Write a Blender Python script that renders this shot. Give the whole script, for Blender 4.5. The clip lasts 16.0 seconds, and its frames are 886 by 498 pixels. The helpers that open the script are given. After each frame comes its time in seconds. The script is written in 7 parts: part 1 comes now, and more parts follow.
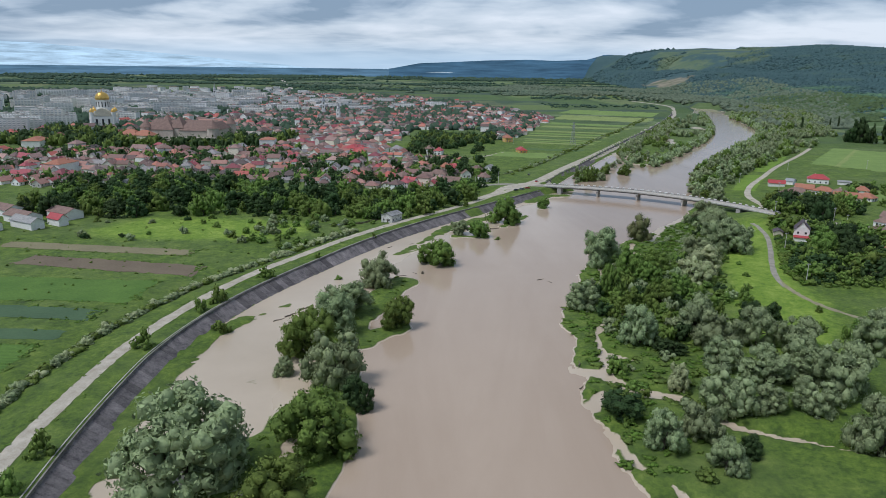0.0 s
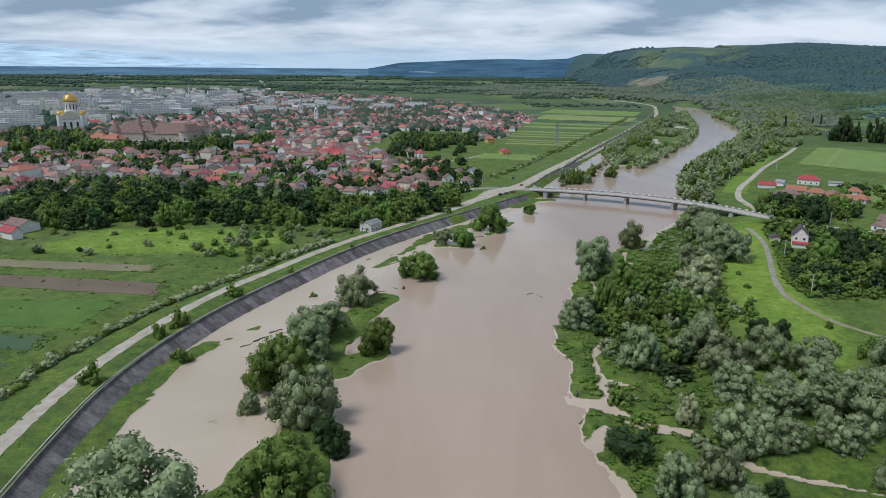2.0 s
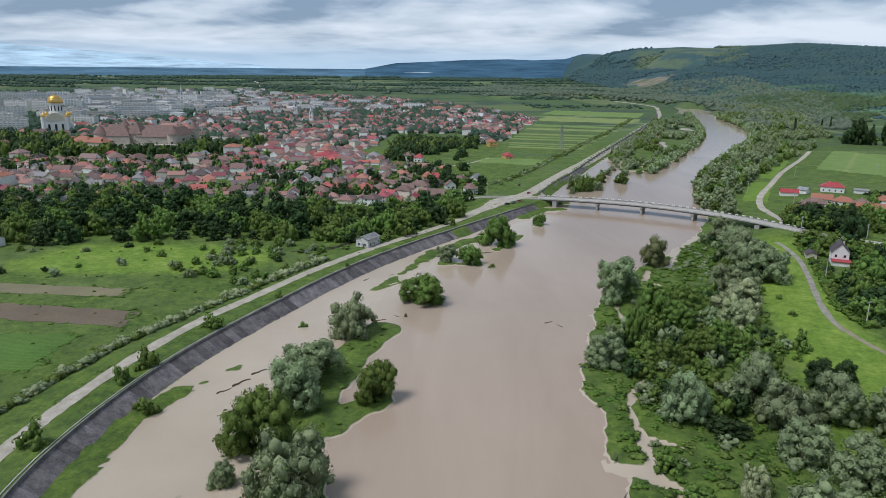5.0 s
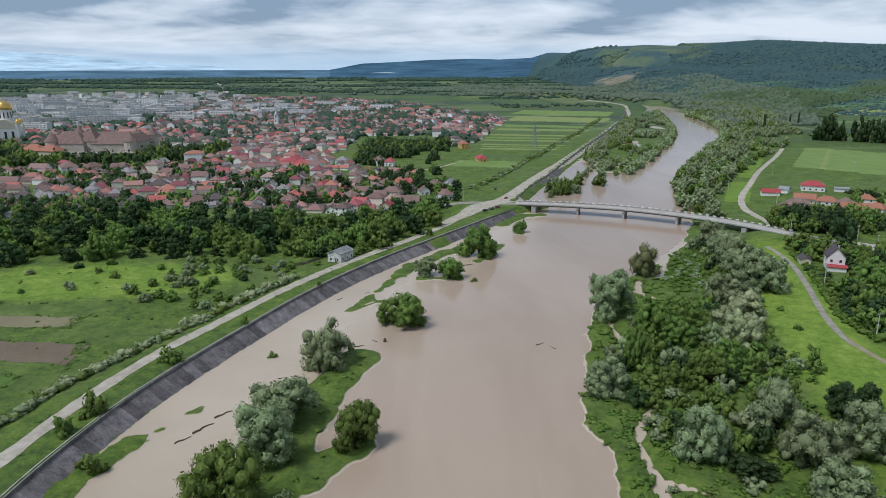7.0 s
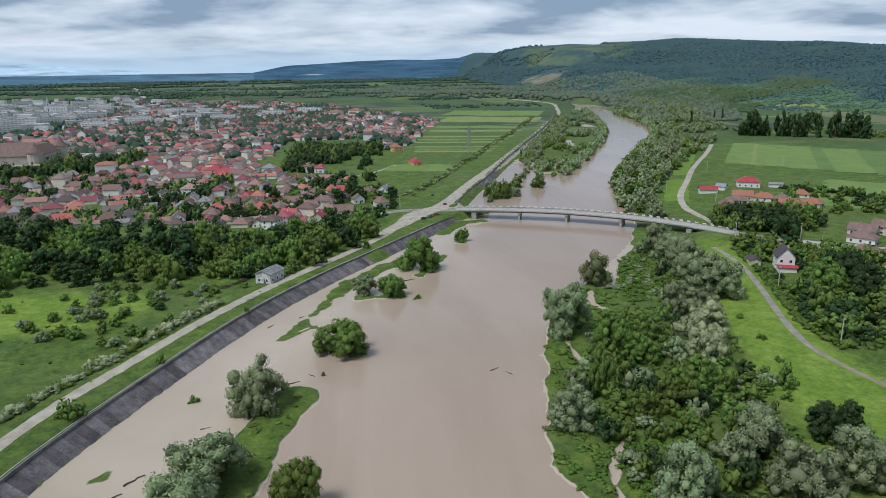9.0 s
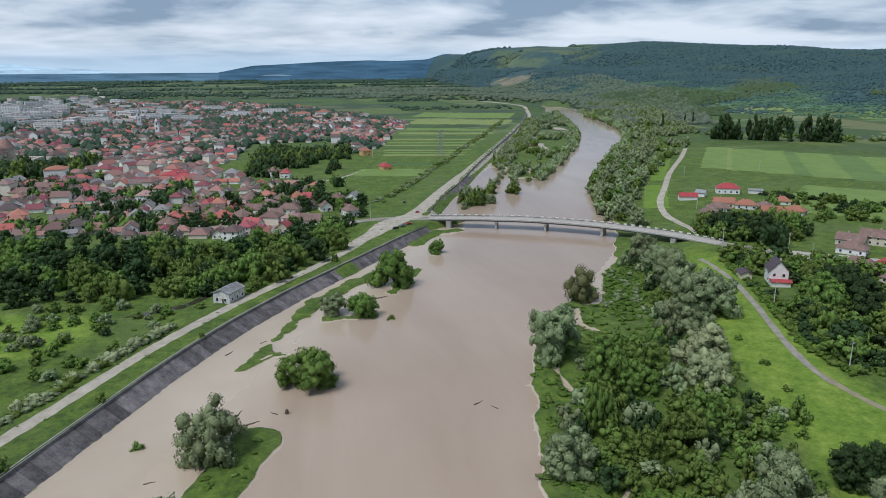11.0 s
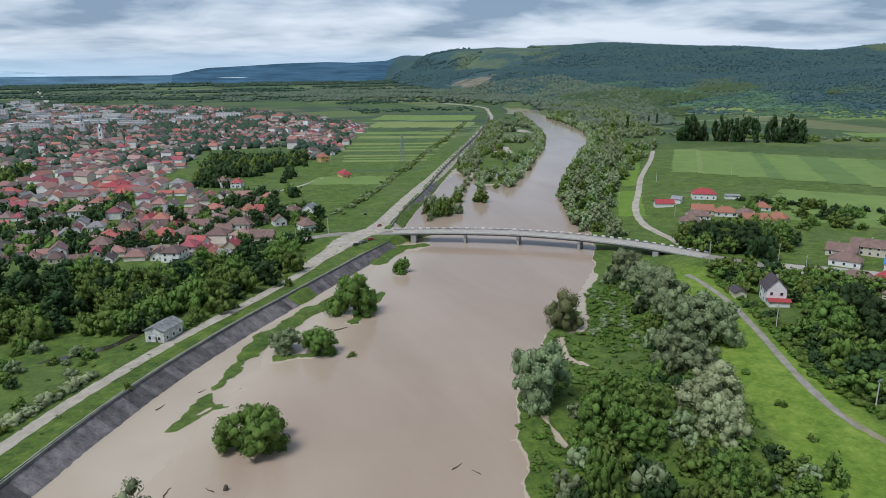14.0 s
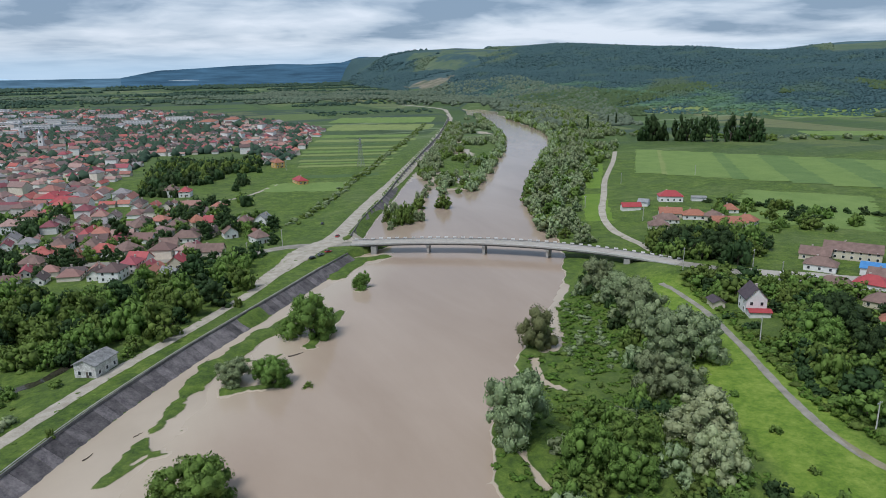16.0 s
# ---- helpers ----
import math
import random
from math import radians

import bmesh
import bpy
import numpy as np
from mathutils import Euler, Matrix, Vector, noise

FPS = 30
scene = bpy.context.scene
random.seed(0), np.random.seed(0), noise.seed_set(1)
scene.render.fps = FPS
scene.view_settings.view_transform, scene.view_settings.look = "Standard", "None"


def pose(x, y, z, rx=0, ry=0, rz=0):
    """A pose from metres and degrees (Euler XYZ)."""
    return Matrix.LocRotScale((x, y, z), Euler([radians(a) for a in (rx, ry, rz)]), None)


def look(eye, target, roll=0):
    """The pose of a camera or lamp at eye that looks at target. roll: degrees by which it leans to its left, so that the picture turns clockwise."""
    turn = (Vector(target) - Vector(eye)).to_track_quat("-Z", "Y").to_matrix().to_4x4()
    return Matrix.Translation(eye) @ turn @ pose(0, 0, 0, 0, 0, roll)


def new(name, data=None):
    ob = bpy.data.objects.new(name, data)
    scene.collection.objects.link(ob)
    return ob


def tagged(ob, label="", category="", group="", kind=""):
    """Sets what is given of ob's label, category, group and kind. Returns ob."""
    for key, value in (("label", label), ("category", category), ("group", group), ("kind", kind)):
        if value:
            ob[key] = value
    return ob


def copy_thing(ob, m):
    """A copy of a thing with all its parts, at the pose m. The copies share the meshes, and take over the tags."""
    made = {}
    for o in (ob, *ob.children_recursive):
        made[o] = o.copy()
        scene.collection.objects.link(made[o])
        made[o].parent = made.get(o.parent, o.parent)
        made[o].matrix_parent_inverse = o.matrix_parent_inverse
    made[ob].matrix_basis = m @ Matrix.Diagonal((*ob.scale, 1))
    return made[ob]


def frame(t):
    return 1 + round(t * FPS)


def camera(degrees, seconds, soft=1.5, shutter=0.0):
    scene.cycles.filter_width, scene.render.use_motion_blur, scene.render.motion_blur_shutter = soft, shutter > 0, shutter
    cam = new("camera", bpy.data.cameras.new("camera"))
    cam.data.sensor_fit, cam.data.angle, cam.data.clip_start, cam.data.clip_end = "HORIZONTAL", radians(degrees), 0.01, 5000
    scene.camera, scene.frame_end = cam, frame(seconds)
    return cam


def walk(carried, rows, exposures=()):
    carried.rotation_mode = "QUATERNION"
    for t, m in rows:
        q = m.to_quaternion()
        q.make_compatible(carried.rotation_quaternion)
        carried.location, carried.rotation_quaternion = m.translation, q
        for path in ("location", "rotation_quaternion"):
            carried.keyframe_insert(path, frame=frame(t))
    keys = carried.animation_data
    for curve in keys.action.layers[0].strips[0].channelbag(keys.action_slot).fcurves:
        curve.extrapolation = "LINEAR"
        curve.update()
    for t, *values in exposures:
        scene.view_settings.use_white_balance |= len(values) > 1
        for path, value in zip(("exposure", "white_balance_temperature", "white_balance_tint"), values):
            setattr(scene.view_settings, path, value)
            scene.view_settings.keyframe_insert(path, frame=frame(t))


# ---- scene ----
# camera and its flight: seconds, eye, target, roll
cam = camera(65.45, 16.0, soft=0.85)
FLIGHT = [
    (0.0, (0.01, 0.02, 100.07), (0.15, 386.69, -2.32), 0.73),
    (0.5, (0.04, 5.91, 100.34), (3.18, 392.52, -2.23), 0.63),
    (1.0, (-0.00, 11.58, 100.43), (6.33, 398.15, -2.16), 0.50),
    (1.5, (-0.09, 17.53, 100.38), (8.82, 404.07, -2.12), 0.47),
    (2.0, (-0.23, 23.66, 100.32), (10.40, 410.14, -2.26), 0.49),
    (2.5, (-0.42, 29.78, 100.25), (10.58, 416.25, -2.32), 0.54),
    (3.0, (-0.54, 35.92, 100.14), (10.85, 422.38, -2.40), 0.57),
    (3.5, (-1.01, 42.22, 100.02), (10.82, 428.66, -2.56), 0.59),
    (4.0, (-1.59, 48.40, 99.91), (10.49, 434.87, -2.53), 0.57),
    (4.2, (-1.83, 50.87, 99.87), (10.35, 437.35, -2.52), 0.56),
    (6.3, (-6.40, 76.27, 100.58), (11.10, 462.54, -1.83), 0.29),
    (6.5, (-6.59, 78.70, 100.61), (14.57, 464.79, -1.80), 0.19),
    (7.0, (-7.09, 84.76, 100.68), (23.24, 470.25, -1.70), -0.06),
    (7.5, (-7.51, 91.13, 100.66), (31.71, 475.86, -1.56), -0.27),
    (8.0, (-7.73, 97.46, 100.78), (41.14, 481.08, -1.44), -0.48),
    (8.5, (-7.85, 103.72, 100.83), (50.91, 485.92, -1.48), -0.62),
    (9.0, (-7.37, 110.20, 100.62), (60.85, 490.85, -1.61), -0.77),
    (9.5, (-7.14, 116.55, 100.43), (71.03, 495.32, -1.65), -0.92),
    (9.7, (-7.05, 118.77, 100.36), (74.58, 496.83, -1.66), -0.98),
    (11.8, (-4.13, 144.52, 100.76), (82.17, 521.63, -0.93), -0.30),
    (12.0, (-3.64, 146.87, 100.77), (82.81, 523.95, -0.91), -0.30),
    (12.5, (-2.40, 152.76, 100.82), (91.04, 528.17, -0.84), -0.47),
    (13.0, (-1.29, 158.55, 100.65), (99.61, 532.07, -0.85), -0.61),
    (13.5, (-0.19, 163.90, 100.70), (105.91, 535.98, -0.79), -0.68),
    (14.0, (0.67, 169.11, 100.67), (107.90, 540.97, -0.46), -0.56),
    (14.5, (1.99, 174.38, 100.59), (110.90, 545.81, -0.27), -0.52),
    (15.0, (3.33, 179.46, 100.67), (119.35, 548.76, -0.11), -0.72),
    (15.5, (4.70, 184.51, 100.80), (127.42, 551.62, -0.07), -0.86),
    (16.0, (6.10, 189.69, 100.69), (134.87, 554.74, -0.09), -0.90),
]
walk(cam, [(t, look(eye, target, roll)) for t, eye, target, roll in FLIGHT], exposures=[(0.0, 0.09, 6080, 12), (16.0, 0.09, 6080, 12)])

# world: overcast sky with broken cloud, one wide soft sun
SUN_ELEV, SUN_AZ = 58.0, -120.0


def node(nt, kind, **values):
    n = nt.nodes.new(kind)
    for key, value in values.items():
        if key in n.inputs:
            n.inputs[key].default_value = value
    return n


def make_world():
    world = bpy.data.worlds.new("overcast_sky")
    scene.world = world
    world.use_nodes = True
    nt = world.node_tree
    nt.nodes.clear()
    out = nt.nodes.new("ShaderNodeOutputWorld")
    sky = nt.nodes.new("ShaderNodeTexSky")
    sky.sky_type, sky.sun_disc = "NISHITA", False
    sky.sun_elevation, sky.sun_rotation = radians(SUN_ELEV), radians(SUN_AZ)
    sky.air_density, sky.dust_density = 1.0, 1.5
    clear = node(nt, "ShaderNodeBackground", Strength=0.10)
    nt.links.new(sky.outputs[0], clear.inputs["Color"])
    tc = nt.nodes.new("ShaderNodeTexCoord")
    sep = nt.nodes.new("ShaderNodeSeparateXYZ")
    nt.links.new(tc.outputs["Generated"], sep.inputs[0])

    def op(kind, a, b=0.0):
        m = nt.nodes.new("ShaderNodeMath")
        m.operation = kind
        for i, v in enumerate((a, b)):
            if isinstance(v, (int, float)):
                m.inputs[i].default_value = v
            else:
                nt.links.new(v, m.inputs[i])
        return m.outputs[0]

    def reach(a, b, lo, hi):
        n = nt.nodes.new("ShaderNodeMapRange")
        n.interpolation_type = "SMOOTHSTEP"
        for key, value in (("From Min", a), ("From Max", b), ("To Min", lo), ("To Max", hi)):
            n.inputs[key].default_value = value
        nt.links.new(sep.outputs["Z"], n.inputs["Value"])
        return n.outputs[0]

    # cloud deck: the forms crowd together and flatten towards the horizon
    lift = op("MULTIPLY", op("LOGARITHM", op("ADD", op("MAXIMUM", sep.outputs["Z"], 0.0), 0.03), 2.718), 0.46)
    where = nt.nodes.new("ShaderNodeCombineXYZ")
    links_to = ((sep.outputs["X"], 0), (sep.outputs["Y"], 1), (lift, 2))
    for src, k in links_to:
        nt.links.new(src, where.inputs[k])
    shift = nt.nodes.new("ShaderNodeVectorMath")
    shift.operation = "ADD"
    shift.inputs[1].default_value = (3.1, 1.7, 0.4)
    nt.links.new(where.outputs[0], shift.inputs[0])
    layers = []
    for size, detail, rough, twist, weight in ((3.0, 3.0, 0.45, 0.5, 0.56), (7.5, 5.0, 0.5, 0.6, 0.32), (22.0, 4.0, 0.5, 0.4, 0.12)):
        n = node(nt, "ShaderNodeTexNoise", Scale=size, Detail=detail, Roughness=rough, Distortion=twist)
        nt.links.new(shift.outputs[0], n.inputs["Vector"])
        layers.append(op("MULTIPLY", n.outputs["Fac"], weight))
    mass = op("ADD", op("MULTIPLY", op("SUBTRACT", op("ADD", op("ADD", layers[0], layers[1]), layers[2]), 0.5), 1.2), 0.49)
    # sunlit heaps lower down, grey bases above them
    mass = op("ADD", mass, op("ADD", reach(0.045, 0.100, 0.02, -0.065), reach(0.13, 0.4, 0.0, 0.04)))
    shade = nt.nodes.new("ShaderNodeValToRGB")
    el = shade.color_ramp.elements
    stops = ((0.40, (0.235, 0.325, 0.43)), (0.455, (0.38, 0.47, 0.57)), (0.52, (0.55, 0.63, 0.705)), (0.63, (0.75, 0.805, 0.86)))
    while len(el) < len(stops):
        el.new(0.5)
    for e, (at, c) in zip(el, stops):
        e.position, e.color = at, (*c, 1)
    nt.links.new(mass, shade.inputs["Fac"])
    # pale blue air low over the horizon
    band = nt.nodes.new("ShaderNodeMix")
    band.data_type = "RGBA"
    band.inputs["B"].default_value = (0.50, 0.67, 0.82, 1)
    nt.links.new(reach(0.0, 0.042, 0.85, 0.0), band.inputs["Factor"])
    nt.links.new(shade.outputs["Color"], band.inputs["A"])
    # the unseen sky overhead is dimmed, to lessen the fill light
    deck = nt.nodes.new("ShaderNodeMapRange")
    for key, value in (("From Min", 0.1), ("From Max", 0.7), ("To Min", 1.0), ("To Max", 0.62)):
        deck.inputs[key].default_value = value
    nt.links.new(sep.outputs["Z"], deck.inputs["Value"])
    cloud = nt.nodes.new("ShaderNodeBackground")
    nt.links.new(deck.outputs[0], cloud.inputs["Strength"])
    nt.links.new(band.outputs["Result"], cloud.inputs["Color"])
    both = nt.nodes.new("ShaderNodeMixShader")
    both.inputs[0].default_value = 0.88
    nt.links.new(clear.outputs[0], both.inputs[1])
    nt.links.new(cloud.outputs[0], both.inputs[2])
    nt.links.new(both.outputs[0], out.inputs["Surface"])


make_world()
sun_data = bpy.data.lights.new("sun", "SUN")
sun_data.energy, sun_data.angle, sun_data.color = 2.3, radians(20), (1.0, 0.98, 0.95)
sun = new("sun", sun_data)
az = radians(SUN_AZ)
sun.matrix_world = look((math.sin(az) * 100, math.cos(az) * 100, 100 * math.tan(radians(SUN_ELEV))), (0, 0, 0))

# ---------------------------------------------------------------- materials
def links(nt, *pairs):
    for a, b in pairs:
        nt.links.new(a, b)


def ramp(nt, fac, stops):
    r = nt.nodes.new("ShaderNodeValToRGB")
    el = r.color_ramp.elements
    while len(el) < len(stops):
        el.new(0.5)
    for e, (p, c) in zip(el, stops):
        e.position, e.color = p, (*c, 1)
    nt.links.new(fac, r.inputs["Fac"])
    return r.outputs["Color"]


def noise_tex(nt, vec, scale, detail=6.0, rough=0.6, distortion=0.0):
    n = node(nt, "ShaderNodeTexNoise", Scale=scale, Detail=detail, Roughness=rough, Distortion=distortion)
    nt.links.new(vec, n.inputs["Vector"])
    return n.outputs["Fac"]


def mix_color(nt, fac, a, b, blend="MIX"):
    m = nt.nodes.new("ShaderNodeMix")
    m.data_type, m.blend_type = "RGBA", blend
    for key, v in (("Factor", fac), ("A", a), ("B", b)):
        sock = [s for s in m.inputs if s.name == key and s.enabled][0]
        if isinstance(v, (int, float)):
            sock.default_value = v
        elif isinstance(v, tuple):
            sock.default_value = (*v, 1)
        else:
            nt.links.new(v, sock)
    return [s for s in m.outputs if s.enabled][0]


def math_node(nt, op, a, b=0.0, clamp=False):
    m = nt.nodes.new("ShaderNodeMath")
    m.operation, m.use_clamp = op, clamp
    for i, v in enumerate((a, b)):
        if isinstance(v, (int, float)):
            m.inputs[i].default_value = v
        else:
            nt.links.new(v, m.inputs[i])
    return m.outputs[0]


def blank(name):
    m = bpy.data.materials.new(name)
    m.use_nodes = True
    nt = m.node_tree
    return m, nt, nt.nodes["Principled BSDF"]


def position(nt):
    return nt.nodes.new("ShaderNodeNewGeometry").outputs["Position"]


def bump(nt, bsdf, height, strength, distance):
    b = node(nt, "ShaderNodeBump", Strength=strength, Distance=distance)
    links(nt, (height, b.inputs["Height"]), (b.outputs[0], bsdf.inputs["Normal"]))


def plain(name, a, b, scale=0.5, rough=0.8, bump_size=0.0, fine=None, vary=0.0, local=False, metal=0.0):
    """Two colours mixed by coarse and fine noise, at real size; vary: brightness spread from one object to the next."""
    m, nt, bsdf = blank(name)
    if local:
        pos = nt.nodes.new("ShaderNodeTexCoord").outputs["Object"]
    else:
        pos = position(nt)
    n1 = noise_tex(nt, pos, scale)
    n2 = noise_tex(nt, pos, fine or scale * 9, 4.0)
    fac = math_node(nt, "ADD", math_node(nt, "MULTIPLY", n1, 0.65), math_node(nt, "MULTIPLY", n2, 0.35))
    col = ramp(nt, fac, [(0.36, a), (0.64, b)])
    if vary:
        info = nt.nodes.new("ShaderNodeObjectInfo")
        k = math_node(nt, "ADD", math_node(nt, "MULTIPLY", info.outputs["Random"], 2 * vary), 1.0 - vary)
        scalev = nt.nodes.new("ShaderNodeVectorMath")
        scalev.operation = "SCALE"
        links(nt, (col, scalev.inputs[0]), (k, scalev.inputs["Scale"]))
        col = scalev.outputs[0]
    nt.links.new(col, bsdf.inputs["Base Color"])
    bsdf.inputs["Roughness"].default_value = rough
    bsdf.inputs["Metallic"].default_value = metal
    if bump_size:
        bump(nt, bsdf, n2, 0.5, bump_size)
    return m


def smooth_range(nt, value, a, b):
    n = nt.nodes.new("ShaderNodeMapRange")
    n.interpolation_type = "SMOOTHSTEP"
    n.inputs["From Min"].default_value, n.inputs["From Max"].default_value = a, b
    if a > b:
        n.inputs["From Min"].default_value, n.inputs["From Max"].default_value = b, a
        n.inputs["To Min"].default_value, n.inputs["To Max"].default_value = 1.0, 0.0
    nt.links.new(value, n.inputs["Value"])
    return n.outputs[0]


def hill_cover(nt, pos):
    """Forest, brighter foot slopes, hill pasture and a bare landslip, by bearing and distance over the hills; the woods
    are tinted with haze.
    """
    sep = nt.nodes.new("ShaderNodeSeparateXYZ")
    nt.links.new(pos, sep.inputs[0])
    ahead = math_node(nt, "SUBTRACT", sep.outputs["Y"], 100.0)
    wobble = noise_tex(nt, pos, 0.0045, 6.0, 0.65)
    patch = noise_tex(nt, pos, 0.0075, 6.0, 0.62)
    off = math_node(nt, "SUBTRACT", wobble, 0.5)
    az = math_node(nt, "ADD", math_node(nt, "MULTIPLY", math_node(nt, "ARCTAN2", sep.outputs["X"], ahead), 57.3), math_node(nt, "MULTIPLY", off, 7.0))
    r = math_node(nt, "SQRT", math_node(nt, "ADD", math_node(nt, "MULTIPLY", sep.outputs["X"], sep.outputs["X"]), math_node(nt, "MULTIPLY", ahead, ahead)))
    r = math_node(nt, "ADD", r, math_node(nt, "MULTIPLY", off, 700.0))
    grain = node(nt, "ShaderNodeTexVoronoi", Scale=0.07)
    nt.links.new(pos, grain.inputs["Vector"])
    # distance haze is painted in: the wood colours are shifted towards blue
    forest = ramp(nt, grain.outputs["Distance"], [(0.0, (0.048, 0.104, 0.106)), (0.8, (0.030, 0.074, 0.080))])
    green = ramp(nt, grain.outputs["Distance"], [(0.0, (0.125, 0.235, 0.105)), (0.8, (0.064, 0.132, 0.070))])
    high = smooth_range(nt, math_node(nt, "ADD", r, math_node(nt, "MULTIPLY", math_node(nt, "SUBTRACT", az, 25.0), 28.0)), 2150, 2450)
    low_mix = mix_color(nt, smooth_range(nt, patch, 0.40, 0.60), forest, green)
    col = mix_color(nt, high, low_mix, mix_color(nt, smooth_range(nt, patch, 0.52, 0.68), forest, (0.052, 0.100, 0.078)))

    def zone(a0, a1, r0, r1, da, dr):
        k = math_node(nt, "MULTIPLY", smooth_range(nt, az, a0, a0 + da), smooth_range(nt, az, a1, a1 - da))
        return math_node(nt, "MULTIPLY", k, math_node(nt, "MULTIPLY", smooth_range(nt, r, r0, r0 + dr), smooth_range(nt, r, r1, r1 - dr)))

    pasture = ramp(nt, patch, [(0.40, (0.070, 0.118, 0.066)), (0.62, (0.115, 0.158, 0.088))])
    open_land = math_node(nt, "MULTIPLY", zone(17.0, 25.2, 3250, 5200, 0.6, 160), smooth_range(nt, noise_tex(nt, pos, 0.006, 5.0), 0.56, 0.49))
    col = mix_color(nt, open_land, col, pasture)
    col = mix_color(nt, zone(46.2, 70, 3000, 5200, 0.8, 150), col, pasture)
    col = mix_color(nt, math_node(nt, "MULTIPLY", zone(34.2, 37.6, 1750, 2300, 0.7, 100), 0.8), col, (0.075, 0.115, 0.058))
    col = mix_color(nt, zone(16.6, 19.4, 2560, 2900, 0.4, 50), col, ramp(nt, noise_tex(nt, pos, 0.02), [(0.4, (0.10, 0.12, 0.06)), (0.6, (0.26, 0.22, 0.165))]))
    return col


def ground_material():
    """Grass and weeds, wet silt at the waterline, open fields far off."""
    m, nt, bsdf = blank("grassland")
    pos = position(nt)
    big = noise_tex(nt, pos, 0.02, 5.0, 0.6)
    mid = noise_tex(nt, pos, 0.12, 6.0, 0.65)
    fine = noise_tex(nt, pos, 0.75, 8.0, 0.78)
    tuft = noise_tex(nt, pos, 0.34, 5.0, 0.7, 0.4)
    grass = ramp(nt, math_node(nt, "ADD", math_node(nt, "MULTIPLY", mid, 0.34), math_node(nt, "ADD", math_node(nt, "MULTIPLY", tuft, 0.30), math_node(nt, "MULTIPLY", fine, 0.36))),
                 [(0.36, (0.020, 0.042, 0.006)), (0.46, (0.056, 0.104, 0.010)), (0.54, (0.108, 0.172, 0.018)), (0.64, (0.195, 0.250, 0.050))])
    dry = ramp(nt, mid, [(0.35, (0.075, 0.125, 0.024)), (0.65, (0.145, 0.185, 0.055))])
    turf = mix_color(nt, math_node(nt, "MULTIPLY", math_node(nt, "SUBTRACT", big, 0.47, True), 3.0, True), grass, dry)
    sep = nt.nodes.new("ShaderNodeSeparateXYZ")
    nt.links.new(pos, sep.inputs[0])
    # lush hay meadows: beside the lane and behind the levee
    lush = ramp(nt, math_node(nt, "ADD", math_node(nt, "MULTIPLY", mid, 0.35), math_node(nt, "ADD", math_node(nt, "MULTIPLY", tuft, 0.3), math_node(nt, "MULTIPLY", fine, 0.35))),
                [(0.36, (0.062, 0.125, 0.009)), (0.48, (0.140, 0.238, 0.018)), (0.60, (0.265, 0.350, 0.055))])
    drift = math_node(nt, "MULTIPLY", math_node(nt, "SUBTRACT", big, 0.5), 30.0)
    u = math_node(nt, "ADD", math_node(nt, "ABSOLUTE", math_node(nt, "SUBTRACT", math_node(nt, "SUBTRACT", sep.outputs["X"], 137.0), math_node(nt, "MULTIPLY", math_node(nt, "SUBTRACT", sep.outputs["Y"], 262.0), 0.3))), drift)
    lane_side = math_node(nt, "MULTIPLY", smooth_range(nt, u, 26, 12), math_node(nt, "MULTIPLY", smooth_range(nt, sep.outputs["Y"], 470, 440), smooth_range(nt, sep.outputs["Y"], 205, 245)))
    du = math_node(nt, "MULTIPLY", math_node(nt, "ADD", sep.outputs["X"], 145.0), 0.42)
    dv = math_node(nt, "SUBTRACT", sep.outputs["Y"], 408.0)
    ring_d = math_node(nt, "ADD", math_node(nt, "SQRT", math_node(nt, "ADD", math_node(nt, "MULTIPLY", du, du), math_node(nt, "MULTIPLY", dv, dv))), drift)
    turf = mix_color(nt, math_node(nt, "MAXIMUM", lane_side, smooth_range(nt, ring_d, 36, 22)), turf, lush)
    # far farmland: strips and plots
    plots = nt.nodes.new("ShaderNodeMapping")
    plots.inputs["Rotation"].default_value = (0, 0, radians(-28))
    plots.inputs["Scale"].default_value = (0.011, 0.0032, 0.0)
    nt.links.new(pos, plots.inputs["Vector"])
    vor = node(nt, "ShaderNodeTexVoronoi", Scale=1.0, Randomness=0.75)
    vor.distance = "CHEBYCHEV"
    nt.links.new(plots.outputs[0], vor.inputs["Vector"])
    sepc = nt.nodes.new("ShaderNodeSeparateColor")
    nt.links.new(vor.outputs["Color"], sepc.inputs[0])
    farm = ramp(nt, sepc.outputs[0], [(0.0, (0.028, 0.058, 0.026)), (0.3, (0.07, 0.125, 0.035)), (0.55, (0.04, 0.075, 0.03)),
                                      (0.75, (0.11, 0.165, 0.05)), (0.93, (0.17, 0.18, 0.085)), (1.0, (0.05, 0.085, 0.035))])
    farm = mix_color(nt, 0.25, farm, turf)
    strips = nt.nodes.new("ShaderNodeMapping")
    strips.inputs["Rotation"].default_value = (0, 0, radians(9))
    strips.inputs["Scale"].default_value = (0.0016, 0.0105, 0.0)
    nt.links.new(pos, strips.inputs["Vector"])
    band = noise_tex(nt, strips.outputs[0], 1.0, 5.0, 0.62, 0.3)
    # dark hedge strips, their green shifted to blue to paint in distance haze
    farm = mix_color(nt, math_node(nt, "MULTIPLY", smooth_range(nt, band, 0.47, 0.40), 0.85), farm, (0.036, 0.068, 0.050))
    farm = mix_color(nt, math_node(nt, "MULTIPLY", smooth_range(nt, band, 0.58, 0.66), 0.8), farm, (0.190, 0.240, 0.125))
    reach = nt.nodes.new("ShaderNodeVectorMath")
    reach.operation = "LENGTH"
    nt.links.new(pos, reach.inputs[0])
    far = nt.nodes.new("ShaderNodeMapRange")
